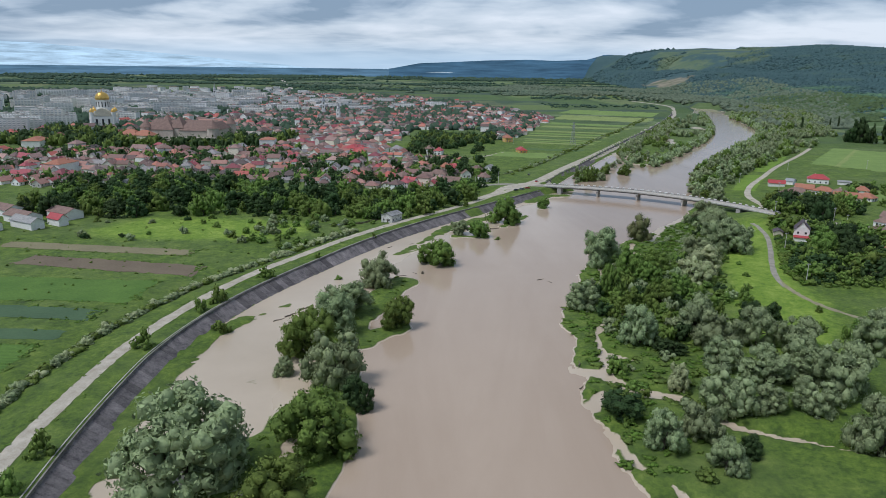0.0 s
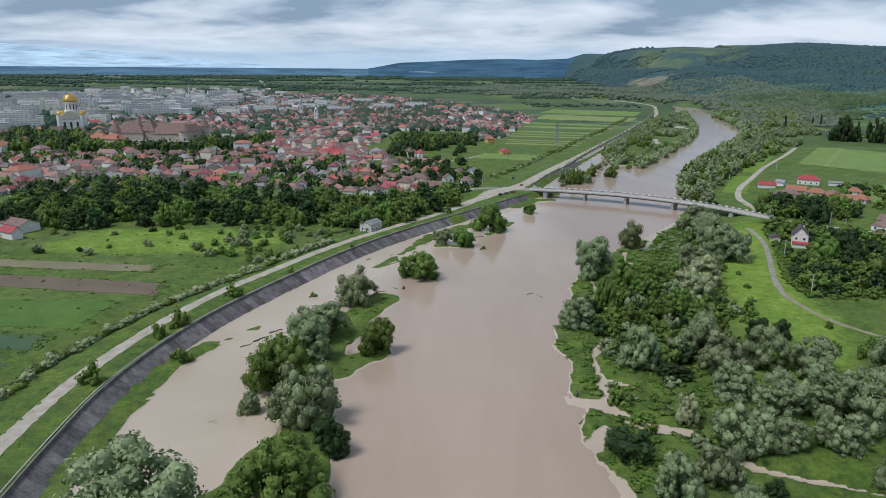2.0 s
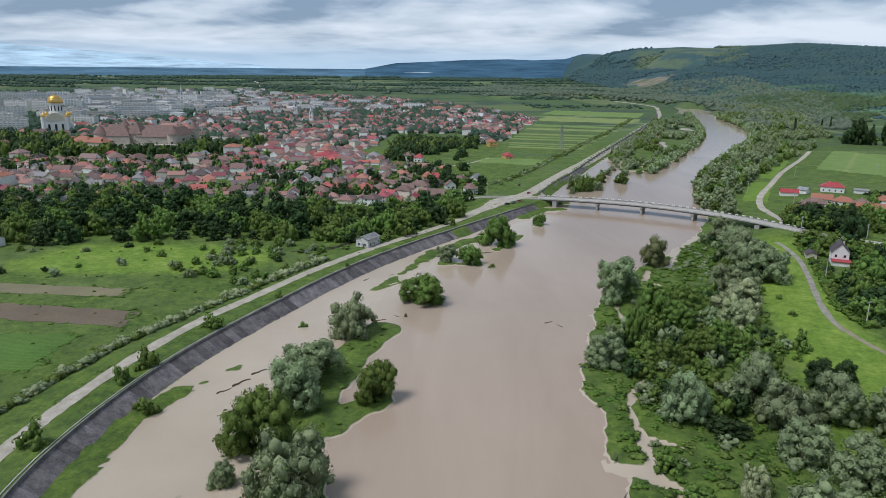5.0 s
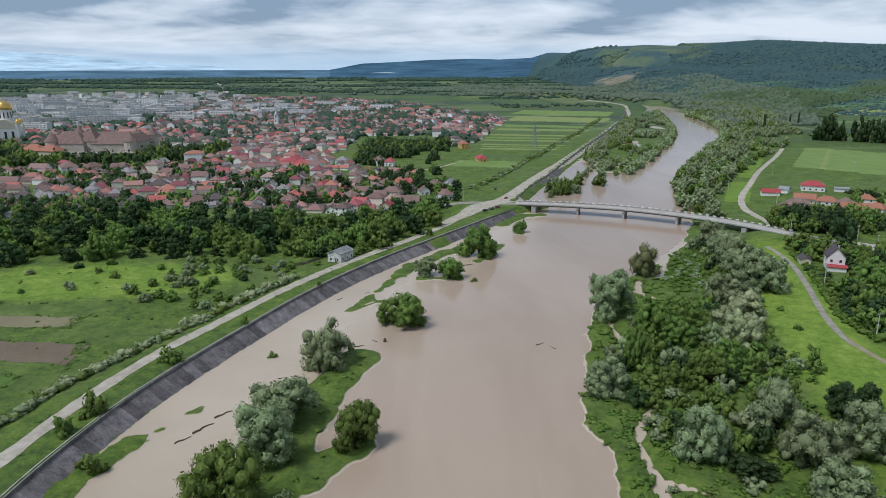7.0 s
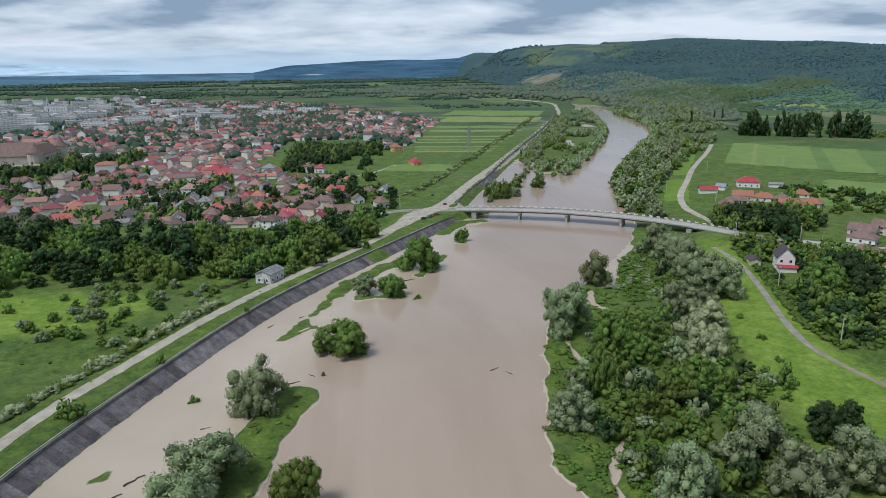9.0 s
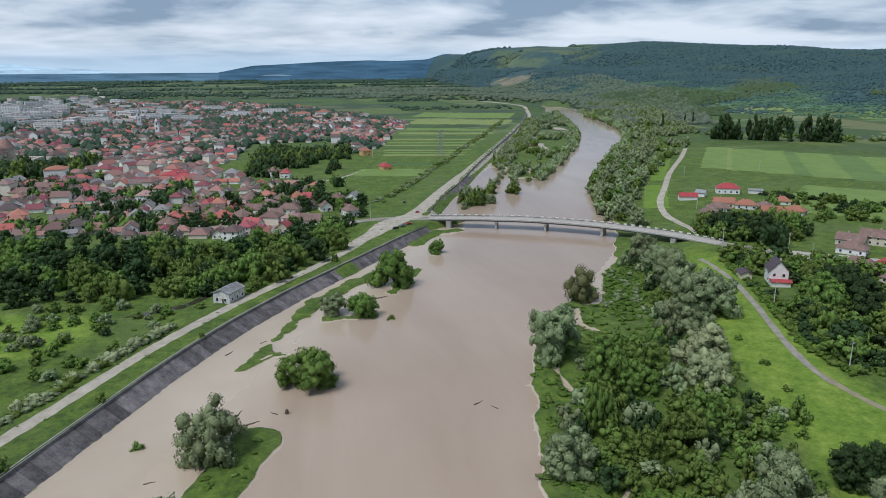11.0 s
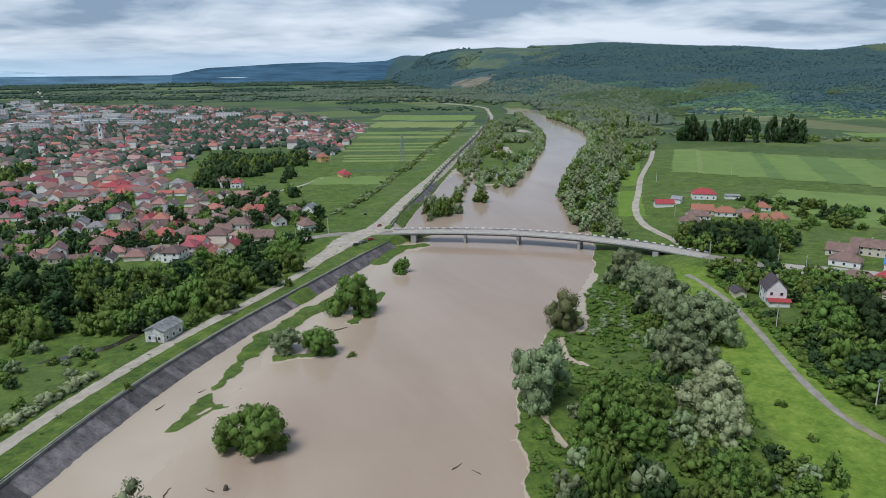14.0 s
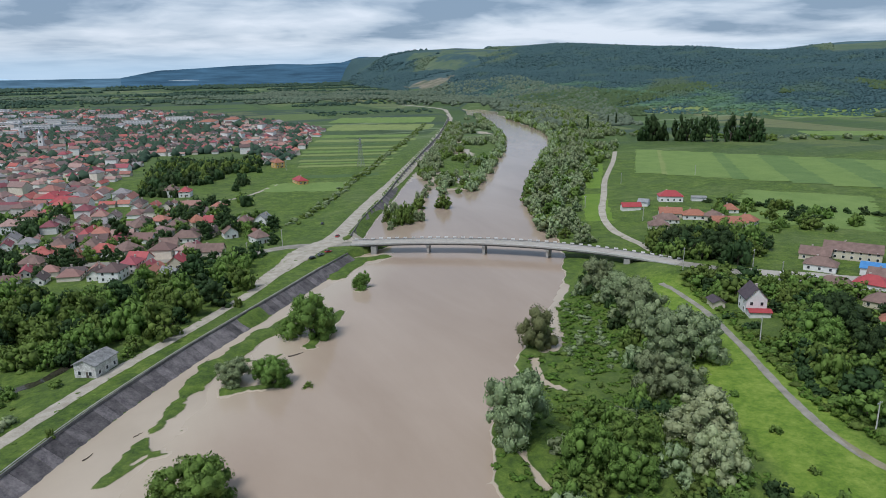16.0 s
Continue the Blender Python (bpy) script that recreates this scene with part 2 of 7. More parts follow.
    far.inputs["From Min"].default_value, far.inputs["From Max"].default_value = 900, 1300
    nt.links.new(reach.outputs["Value"], far.inputs["Value"])
    land = mix_color(nt, far.outputs[0], turf, farm)
    # wooded hills
    valley = nt.nodes.new("ShaderNodeMapRange")
    for key, value in (("From Min", 1350.0), ("From Max", 2850.0), ("To Min", 3.4), ("To Max", 27.4)):
        valley.inputs[key].default_value = value
    nt.links.new(reach.outputs["Value"], valley.inputs["Value"])
    over = math_node(nt, "SUBTRACT", sep.outputs["Z"], math_node(nt, "ADD", valley.outputs[0], math_node(nt, "MULTIPLY", math_node(nt, "SUBTRACT", big, 0.5), 14.0)))
    wood = nt.nodes.new("ShaderNodeMapRange")
    wood.inputs["From Min"].default_value, wood.inputs["From Max"].default_value = 4.0, 8.0
    nt.links.new(over, wood.inputs["Value"])
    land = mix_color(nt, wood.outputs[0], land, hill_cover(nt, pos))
    # silt where the flood lies or has just left
    level = math_node(nt, "ADD", sep.outputs["Z"], math_node(nt, "MULTIPLY", math_node(nt, "SUBTRACT", mid, 0.5), -0.45))
    wet = nt.nodes.new("ShaderNodeMapRange")
    wet.inputs["From Min"].default_value, wet.inputs["From Max"].default_value = 0.30, 0.20
    nt.links.new(level, wet.inputs["Value"])
    silt = ramp(nt, big, [(0.35, (0.455, 0.372, 0.275)), (0.65, (0.530, 0.440, 0.335))])
    col = mix_color(nt, wet.outputs[0], land, silt)
    nt.links.new(col, bsdf.inputs["Base Color"])
    dry = math_node(nt, "SUBTRACT", 1.0, wet.outputs[0])
    nt.links.new(math_node(nt, "ADD", math_node(nt, "MULTIPLY", dry, 0.6), 0.3), bsdf.inputs["Roughness"])
    bump(nt, bsdf, math_node(nt, "MULTIPLY", fine, math_node(nt, "ADD", dry, 0.03)), 0.8, 0.5)
    return m


def water_material():
    m, nt, bsdf = blank("muddy_flood_water")
    pos = position(nt)
    streak = nt.nodes.new("ShaderNodeMapping")
    streak.inputs["Rotation"].default_value = (0, 0, radians(12))
    streak.inputs["Scale"].default_value = (1.0, 0.22, 1.0)
    nt.links.new(pos, streak.inputs["Vector"])
    n = noise_tex(nt, streak.outputs[0], 0.03, 6.0, 0.6, 0.6)
    n2 = noise_tex(nt, pos, 0.006, 4.0)
    fac = math_node(nt, "ADD", math_node(nt, "MULTIPLY", n, 0.6), math_node(nt, "MULTIPLY", n2, 0.4))
    col = ramp(nt, fac, [(0.35, (0.372, 0.284, 0.212)), (0.65, (0.455, 0.360, 0.278))])
    load = nt.nodes.new("ShaderNodeAttribute")
    load.attribute_name = "silt"
    cloudy = math_node(nt, "MULTIPLY", load.outputs["Fac"], math_node(nt, "ADD", math_node(nt, "MULTIPLY", n, 0.8), 0.6), True)
    col = mix_color(nt, cloudy, col, (0.500, 0.415, 0.315))
    nt.links.new(col, bsdf.inputs["Base Color"])
    bsdf.inputs["Roughness"].default_value = 0.12
    bsdf.inputs["IOR"].default_value = 1.33
    ripple = noise_tex(nt, pos, 0.9, 3.0, 0.6, 0.4)
    bump(nt, bsdf, ripple, 0.10, 0.25)
    return m


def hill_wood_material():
    m, nt, bsdf = blank("hazy_hill_forest")
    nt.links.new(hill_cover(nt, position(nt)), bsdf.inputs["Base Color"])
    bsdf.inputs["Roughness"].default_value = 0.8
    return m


def leaf_material(name, dark, light, spread=0.18):
    m, nt, bsdf = blank(name)
    geo = nt.nodes.new("ShaderNodeNewGeometry")
    info = nt.nodes.new("ShaderNodeObjectInfo")
    tc = nt.nodes.new("ShaderNodeTexCoord")
    lump = math_node(nt, "ADD", math_node(nt, "MULTIPLY", noise_tex(nt, tc.outputs["Object"], 3.2, 4.0), 0.62), math_node(nt, "MULTIPLY", noise_tex(nt, tc.outputs["Object"], 22.0, 4.0, 0.75), 0.38))
    fac = math_node(nt, "ADD", math_node(nt, "MULTIPLY", geo.outputs["Random Per Island"], 0.30), math_node(nt, "MULTIPLY", lump, 0.70))
    col = ramp(nt, fac, [(0.10, dark), (0.70, light)])
    hue = node(nt, "ShaderNodeHueSaturation", Saturation=1.0)
    k = math_node(nt, "ADD", math_node(nt, "MULTIPLY", info.outputs["Random"], 2 * spread), 1.0 - spread)
    h = math_node(nt, "ADD", math_node(nt, "MULTIPLY", info.outputs["Random"], 0.03), 0.485)
    links(nt, (col, hue.inputs["Color"]), (k, hue.inputs["Value"]), (h, hue.inputs["Hue"]))
    nt.links.new(hue.outputs[0], bsdf.inputs["Base Color"])
    bsdf.inputs["Roughness"].default_value = 0.75
    bsdf.inputs["Specular IOR Level"].default_value = 0.25
    bump(nt, bsdf, noise_tex(nt, tc.outputs["Object"], 24.0, 4.0, 0.75), 0.4, 0.12)
    thin = nt.nodes.new("ShaderNodeBsdfTranslucent")
    both = nt.nodes.new("ShaderNodeMixShader")
    both.inputs[0].default_value = 0.32
    links(nt, (hue.outputs[0], thin.inputs["Color"]), (bsdf.outputs[0], both.inputs[1]), (thin.outputs[0], both.inputs[2]), (both.outputs[0], nt.nodes["Material Output"].inputs["Surface"]))
    return m


M = {
    "ground": ground_material(),
    "water": water_material(),
    "gravel": plain("pale_gravel_track", (0.31, 0.275, 0.215), (0.52, 0.475, 0.395), 0.22, 0.95, 0.05, 2.5),
    "asphalt": plain("worn_asphalt", (0.19, 0.175, 0.145), (0.37, 0.345, 0.295), 0.2, 0.9, 0.02, 3.0),
    "dirt": plain("dry_trodden_grass", (0.20, 0.185, 0.105), (0.33, 0.29, 0.20), 0.3, 0.95, 0.04, 2.5),
    "roadway": plain("dusty_pale_asphalt", (0.36, 0.33, 0.285), (0.49, 0.455, 0.40), 0.2, 0.9, 0.02, 3.0),
    "concrete": plain("weathered_concrete", (0.30, 0.29, 0.27), (0.46, 0.445, 0.41), 0.35, 0.9, 0.03, 3.0),
    "slab": plain("stained_dark_concrete", (0.062, 0.055, 0.060), (0.205, 0.184, 0.182), 0.30, 0.85, 0.03, 1.6, vary=0.38),
    "kerbwall": plain("old_concrete_wall", (0.11, 0.105, 0.10), (0.24, 0.23, 0.21), 0.3, 0.9, 0.03, 2.0),
    "bark": plain("grey_brown_bark", (0.07, 0.055, 0.04), (0.14, 0.115, 0.09), 2.0, 0.9, 0.03, local=True),
    "willow": leaf_material("willow_leaves", (0.048, 0.072, 0.032), (0.415, 0.505, 0.262)),
    "pale_willow": leaf_material("silver_willow_leaves", (0.185, 0.232, 0.108), (0.610, 0.690, 0.385)),
    "green": leaf_material("green_leaves", (0.020, 0.042, 0.009), (0.228, 0.340, 0.074)),
    "weed": leaf_material("rank_weeds", (0.034, 0.074, 0.010), (0.170, 0.275, 0.045)),
    "olive": leaf_material("thin_olive_leaves", (0.050, 0.056, 0.022), (0.230, 0.240, 0.105)),
    "dark": leaf_material("dark_green_leaves", (0.010, 0.024, 0.008), (0.072, 0.128, 0.042)),
}

# ---------------------------------------------------------------- plan of the valley (metres, x east of the first eye, y ahead, water at 0)
WALL = [(-72, 20), (-86, 80), (-94, 140), (-97, 170), (-98.5, 200), (-98.5, 218), (-96, 240), (-91.5, 262), (-86, 282), (-79, 301), (-70.5, 321), (-61.5, 341), (-52.5, 361),
        (-43, 380), (-32, 400), (-19.3, 420), (-5, 441), (10.7, 462), (25, 481), (40, 501), (58, 525), (78, 550)]
FAR_WALL = [(88, 590), (110, 645), (143, 715), (190, 825), (262, 985), (350, 1180), (450, 1420), (515, 1590), (545, 1720)]
RIGHT_BANK = [(56, -60), (50, 60), (48, 145), (45, 170), (43, 200), (44, 220), (46, 246), (50, 275), (58, 301), (66, 330), (76, 358), (100, 392),
              (116, 414), (136, 434), (156, 458), (174, 486), (190, 520), (206, 558), (226, 621), (264, 707), (335, 821), (446, 1003), (520, 1145),
              (570, 1300), (625, 1522), (690, 1711), (700, 1850), (600, 2080), (420, 2300)]
LEFT_FAR_BANK = [(380, 2250), (520, 2040), (620, 1830), (600, 1625), (470, 1225), (390, 1032), (291, 843), (220, 726), (177, 665), (150, 614)]
SHELF_EDGE = [(-28, 40), (-36, 120), (-42, 180), (-48, 240), (-38, 300), (-16, 348), (8, 402), (28, 440), (58, 492), (88, 532)]


def fbm(x, y, size, octaves=4, seed=0):
    """Smooth value noise of about -1 to 1, for arrays."""
    total, amp, norm = np.zeros_like(x), 1.0, 0.0
    for o in range(octaves):
        u, v = x / size + 37.1 * o + seed, y / size - 11.7 * o + seed * 1.7
        i, j = np.floor(u), np.floor(v)
        fu, fv = u - i, v - j
        fu, fv = fu * fu * (3 - 2 * fu), fv * fv * (3 - 2 * fv)

        def corner(a, b):
            s = np.sin(a * 127.1 + b * 311.7 + 13.3) * 43758.5453
            return (s - np.floor(s)) * 2 - 1
        total += amp * ((corner(i, j) * (1 - fu) + corner(i + 1, j) * fu) * (1 - fv) + (corner(i, j + 1) * (1 - fu) + corner(i + 1, j + 1) * fu) * fv)
        norm += amp
        amp, size = amp * 0.5, size * 0.5
    return total / norm


def along(x, y, line):
    """Distance to a line of the plan, and the signed distance (left of its way is positive)."""
    best, side = np.full(x.shape, 1e9), np.zeros(x.shape)
    for (ax, ay), (bx, by) in zip(line, line[1:]):
        dx, dy = bx - ax, by - ay
        t = np.clip(((x - ax) * dx + (y - ay) * dy) / (dx * dx + dy * dy), 0, 1)
        px, py = x - ax - t * dx, y - ay - t * dy
        d = np.hypot(px, py)
        near = d < best
        best = np.where(near, d, best)
        side = np.where(near, np.sign(dx * py - dy * px), side)
    return best, best * side


def within(x, y, poly):
    inside = np.zeros(x.shape, bool)
    for (ax, ay), (bx, by) in zip(poly, poly[1:] + poly[:1]):
        cross = (ay > y) != (by > y)
        inside ^= cross & (x < (bx - ax) * (y - ay) / ((by - ay) or 1e-9) + ax)
    return inside


def step(a, b, v):
    t = np.clip((v - a) / (b - a), 0, 1)
    return t * t * (3 - 2 * t)


def smooth_line(line, gap):
    """Points at an even gap on a curve through the corners of a line."""
    pts = [np.array(p, float) for p in line]
    pts = [2 * pts[0] - pts[1], *pts, 2 * pts[-1] - pts[-2]]
    fine = []
    for a, b, c, d in zip(pts, pts[1:], pts[2:], pts[3:]):
        n = max(2, int(np.linalg.norm(c - b) / gap * 2))
        for k in range(n):
            t = k / n
            fine.append(0.5 * (2 * b + (c - a) * t + (2 * a - 5 * b + 4 * c - d) * t * t + (3 * b - a - 3 * c + d) * t ** 3))
    fine.append(pts[-2])
    fine = np.array(fine)
    run = np.concatenate([[0], np.cumsum(np.linalg.norm(np.diff(fine, axis=0), axis=1))])
    want = np.linspace(0, run[-1], max(2, int(round(run[-1] / gap)) + 1))
    return np.stack([np.interp(want, run, fine[:, 0]), np.interp(want, run, fine[:, 1])], 1)


WALL_S = [tuple(p) for p in smooth_line(WALL, 8)]
RIGHT_S = [tuple(p) for p in smooth_line(RIGHT_BANK, 12)]
CHANNEL = RIGHT_S + LEFT_FAR_BANK + [(110, 575), (84, 556), *reversed(WALL_S), (-60, -60)]
# grassy islands and spits in the flood: line, half width, height
ISLANDS = [([(-62, 128), (-50, 160), (-40, 190)], 8, 0.8), ([(-38, 130), (-32, 160), (-33, 200), (-40, 237), (-34, 265), (-27, 293), (-19, 314)], 9, 1.0),
           ([(-29, 240), (-17, 256)], 7, 0.7), ([(-82, 100), (-88, 150), (-91, 205), (-89, 232), (-85, 249), (-79.5, 262)], 4.8, 1.0), ([(-74, 268), (-66, 280)], 1.6, 0.5),
           ([(42, 474), (23, 453), (8, 436), (-4, 414)], 5.6, 0.9), ([(-4, 414), (-11, 395), (-16, 384), (-20, 372), (-24, 364)], 2.8, 0.55), ([(-6, 385), (-15, 385)], 2.4, 0.5), ([(-12, 374), (-19, 370)], 2.2, 0.45), ([(14, 432), (20, 426), (28, 432)], 2.4, 0.4),
           ([(8, 408), (24, 406)], 4, 0.6), ([(38, 436), (46, 446), (58, 470)], 4, 0.6), ([(66, 522), (84, 548), (98, 550)], 4.2, 1.2), ([(72, 496), (78, 500)], 3, 0.5),
           ([(50, 214), (52, 222)], 4, 0.7), ([(50, 230), (58, 236)], 5, 0.7), ([(52, 250), (58, 262)], 5, 0.8)]
# muddy runnels on the low right bank: line, half width
RUNNELS = [([(43, 218), (53, 215), (60, 205), (66, 200), (75, 197)], 3.6), ([(57, 216), (58, 232), (60, 250), (66, 263), (74, 272), (77, 280)], 2.0), ([(61, 230), (68, 226)], 2.2),
           ([(46, 190), (52, 200)], 3.0), ([(82, 185), (86, 179), (96, 174), (104, 171), (112, 167), (124, 160)], 2.8), ([(81, 340), (79, 326), (82, 314)], 2.2),
           ([(112, 394), (105, 377), (110, 369)], 2.6), ([(165, 466), (151, 449), (137, 426), (129, 404), (118, 400)], 2.8), ([(128, 410), (122, 400)], 4.0), ([(112, 298), (118, 302)], 2.0),
           ([(52, 158), (48, 176)], 2.2), ([(62, 134), (58, 150)], 2.0)]
SKYLINE = [(-30, -0.28), (-4.5, -0.24), (-2, 0.24), (3.4, 0.52), (7, 0.6), (9, 0.53), (11.5, 0.66), (12.8, 1.06), (15, 1.1), (17, 1.38), (20.2, 1.6), (24.5, 1.53),
           (28.5, 1.66), (32, 1.47), (37.1, 1.24), (41, 0.96), (43.9, 0.86), (46, 1.2), (50.3, 1.4), (60, 1.5)]
HILL_FOOT = [(-30, 4900), (11, 4900), (12.5, 3700), (15, 2850), (20, 2380), (25, 2020), (30, 1760), (34, 1640), (41, 1570), (48, 1600), (60, 1650)]
HILL_CREST = [(-30, 5200), (11, 5200), (12.5, 4600), (15, 4200), (20, 4150), (25, 4130), (30, 3800), (38, 3500), (50, 3500), (60, 3500)]


def height(x, y):
    r, a = np.hypot(x, y - 100), np.degrees(np.arctan2(x, y - 100))
    rise = np.clip(r - 1300, 0, 1500) * 0.016
    plain_z = 3.3 + 0.4 * fbm(x, y, 90, 3) + 0.25 * fbm(x, y, 14, 3, 5) * np.exp(-r / 900) + rise
    # right bank: low flood meadow rising to the lane
    _, bank = along(x, y, RIGHT_S)
    bank = -bank
    low = -0.35 + 0.95 * step(0, 2.2, bank - 2.0 + 6 * fbm(x, y, 16, 4, 14)) + 0.8 * step(0, 20, bank) + 3.0 * step(30, 95, bank) + 0.55 * fbm(x, y, 12, 4, 2) * (1 - step(40, 100, bank))
    z = np.where((bank > 0) & (y < 1900), np.minimum(plain_z + 1.2, np.where(r < 1300, low, plain_z)), plain_z)
    near = (x > 20) & (x < 170) & (y < 520)
    for line, w in RUNNELS:
        d, _ = along(np.where(near, x, 1e6), y, line)
        z = z - np.where(near, (1 - step(w * 0.5, w * 1.6, d + 1.0 * fbm(x, y, 6, 2, 9))) * (z - 0.08), 0)
    # left: levee crest with its track, and fields behind
    _, wall = along(x, y, WALL_S)
    left = (wall > 0) & (y < 560) & (x < 120)
    crest = 4.1 - 1.4 * step(17, 30, wall) - 0.5 * np.exp(-((wall - 33) / 4) ** 2)
    z = np.where(left & (wall < 60), np.where(wall < 30, crest, crest * (1 - step(30, 60, wall)) + plain_z * step(30, 60, wall)), z)
    # flood channel
    edge, _ = along(x, y, CHANNEL + CHANNEL[:1])
    inside = within(x, y, CHANNEL)
    bed = np.maximum(-2.5, -0.12 - 0.22 * edge + 0.40 * fbm(x, y, 9, 4, 4))
    _, shelf = along(x, y, SHELF_EDGE)
    on_shelf = inside & (shelf > -9) & (y < 560)
    mud = 0.10 + 0.08 * fbm(x, y, 22, 4, 7) - 0.5 * (1 - step(-8, 14, shelf + 7 * fbm(x, y, 26, 4, 11)))
    bed = np.where(on_shelf, mud, bed)
    near = inside & (x > -120) & (x < 150) & (y < 580)
    for line, w, h in ISLANDS:
        d, _ = along(np.where(near, x, 1e6), y, line)
        bump_z = -0.7 + (h + 0.7) * (1 - step(w * 0.45, w * 1.25, d + 2.8 * fbm(x, y, 7, 3, 3)))
        bed = np.where(near, np.maximum(bed, bump_z), bed)
    z = np.where(inside, bed, z)
    slope = inside & (wall <= 0) & (wall > -7) & (y < 556)
    z = np.where(slope, np.maximum(z, 3.75 + wall * 0.64 + 0.75 * (1 - step(5, 11, np.hypot(x - 21, y - 472)))), z)
    # strip of land between the far levee and the river
    _, fw = along(x, y, FAR_WALL)
    fleft = (y > 570) & (y < 1800) & (fw > 0) & (fw < 40)
    z = np.where(fleft & ~inside, np.maximum(z, 4.6 - 1.4 * step(22, 36, fw)), z)
    _, farb = along(x, y, LEFT_FAR_BANK)
    strip = (y > 575) & (y < 1700) & (fw < 0) & ~inside & (bank < 0)
    z = np.where(strip, np.maximum(-0.14 + 0.75 * step(760, 850, y) + 1.1 * fbm(x, y, 45, 3, 6), 3.9 + fw * 0.6), z)
    # bridge approaches
    for (bx, by), w in (((64, 566), 26), ((228, 462), 20)):
        k = 1 - step(w * 0.6, w * 1.5, np.hypot(x - bx, y - by))
        z = np.where(inside, z, z + k * np.maximum(0, 5.1 - z))
    # wooded hills
    top = 100.5 + np.interp(a, [p[0] for p in HILL_CREST], [p[1] for p in HILL_CREST]) * np.tan(np.radians(np.interp(a, [p[0] for p in SKYLINE], [p[1] for p in SKYLINE])))
    foot, crest_r = (np.interp(a, [p[0] for p in k], [p[1] for p in k]) for k in (HILL_FOOT, HILL_CREST))
    hilly = step(11, 13, a)
    bench = np.minimum(foot + 820, crest_r - 500)
    k1 = np.clip((r - foot) / np.maximum(bench - foot, 1), 0, 1)
    lobes = 1 + 0.42 * fbm(x, y, 330, 3, 21)
    z1 = z + hilly * 58 * lobes * np.sin(k1 * np.pi / 2)
    k2 = np.clip((r - bench - 120) / (crest_r - bench - 120), 0, 1.25)
    up = np.sin(np.minimum(k2, 1) * np.pi / 2) ** 1.25 * (1 - 0.3 * np.maximum(0, k2 - 1))
    roll = (fbm(x, y, 520, 4, 8) * 30 + fbm(x, y, 170, 3, 18) * 9) * np.sin(np.clip(k2, 0, 1) * np.pi)
    z = np.where(k1 > 0, z1 + np.maximum(0, top - z1) * up + roll * hilly, z)
    return z


def spread(lo, hi, start, end, fine, growth):
    mid = list(np.arange(lo, hi + fine / 2, fine))
    out, s = [], fine
    v = hi
    while v < end:
        s *= growth
        v += s
        out.append(min(v, end))
    back, s, v = [], fine, lo
    while v > start:
        s *= growth
        v -= s
        back.append(max(v, start))
    return np.array(sorted(set(back)) + mid + sorted(set(out)))


def mesh_object(name, verts, faces, material, parent=None, smooth=False):
    me = bpy.data.meshes.new(name)
    me.from_pydata(verts, [], faces)
    me.materials.append(material)
    if smooth:
        me.shade_smooth()
    ob = new(name, me)
    ob.parent = parent
    return ob


GRID = {}


def on_ground(x, y):
    """The height of the ground sheet at places of the plan."""
    xs, ys, Z = GRID["xs"], GRID["ys"], GRID["z"]
    x, y = np.clip(x, xs[0], xs[-1] - 0.01), np.clip(y, ys[0], ys[-1] - 0.01)
    i, j = np.searchsorted(xs, x, "right") - 1, np.searchsorted(ys, y, "right") - 1
    u, v = (x - xs[i]) / (xs[i + 1] - xs[i]), (y - ys[j]) / (ys[j + 1] - ys[j])
    return (Z[j, i] * (1 - u) + Z[j, i + 1] * u) * (1 - v) + (Z[j + 1, i] * (1 - u) + Z[j + 1, i + 1] * u) * v


def build_ground():
    xs = spread(-124, 226, -4700, 4700, 2.0, 1.055)
    ys = spread(110, 565, -900, 4880, 2.0, 1.045)
    X, Y = np.meshgrid(xs, ys)
    Z = height(X, Y)
    GRID.update(xs=xs, ys=ys, z=Z)
    nx, ny = len(xs), len(ys)
    me = bpy.data.meshes.new("ground")
    idx = np.arange(nx * ny).reshape(ny, nx)
    quads = np.stack([idx[:-1, :-1], idx[:-1, 1:], idx[1:, 1:], idx[1:, :-1]], -1).reshape(-1, 4)
    me.vertices.add(nx * ny)
    me.vertices.foreach_set("co", np.stack([X, Y, Z], -1).reshape(-1).astype(np.float32))
    me.loops.add(quads.size)
    me.loops.foreach_set("vertex_index", quads.reshape(-1).astype(np.int32))
    me.polygons.add(len(quads))
    me.polygons.foreach_set("loop_start", np.arange(0, quads.size, 4, dtype=np.int32))
    me.polygons.foreach_set("loop_total", np.full(len(quads), 4, np.int32))
    me.update(calc_edges=True)
    me.validate()
    me.materials.append(M["ground"])
    me.shade_smooth()
    return tagged(new("ground", me), "green flood-plain grassland rising to wooded hills", "ground", kind="structure")


def h1(x, y):
    return float(on_ground(np.array([float(x)]), np.array([float(y)]))[0])


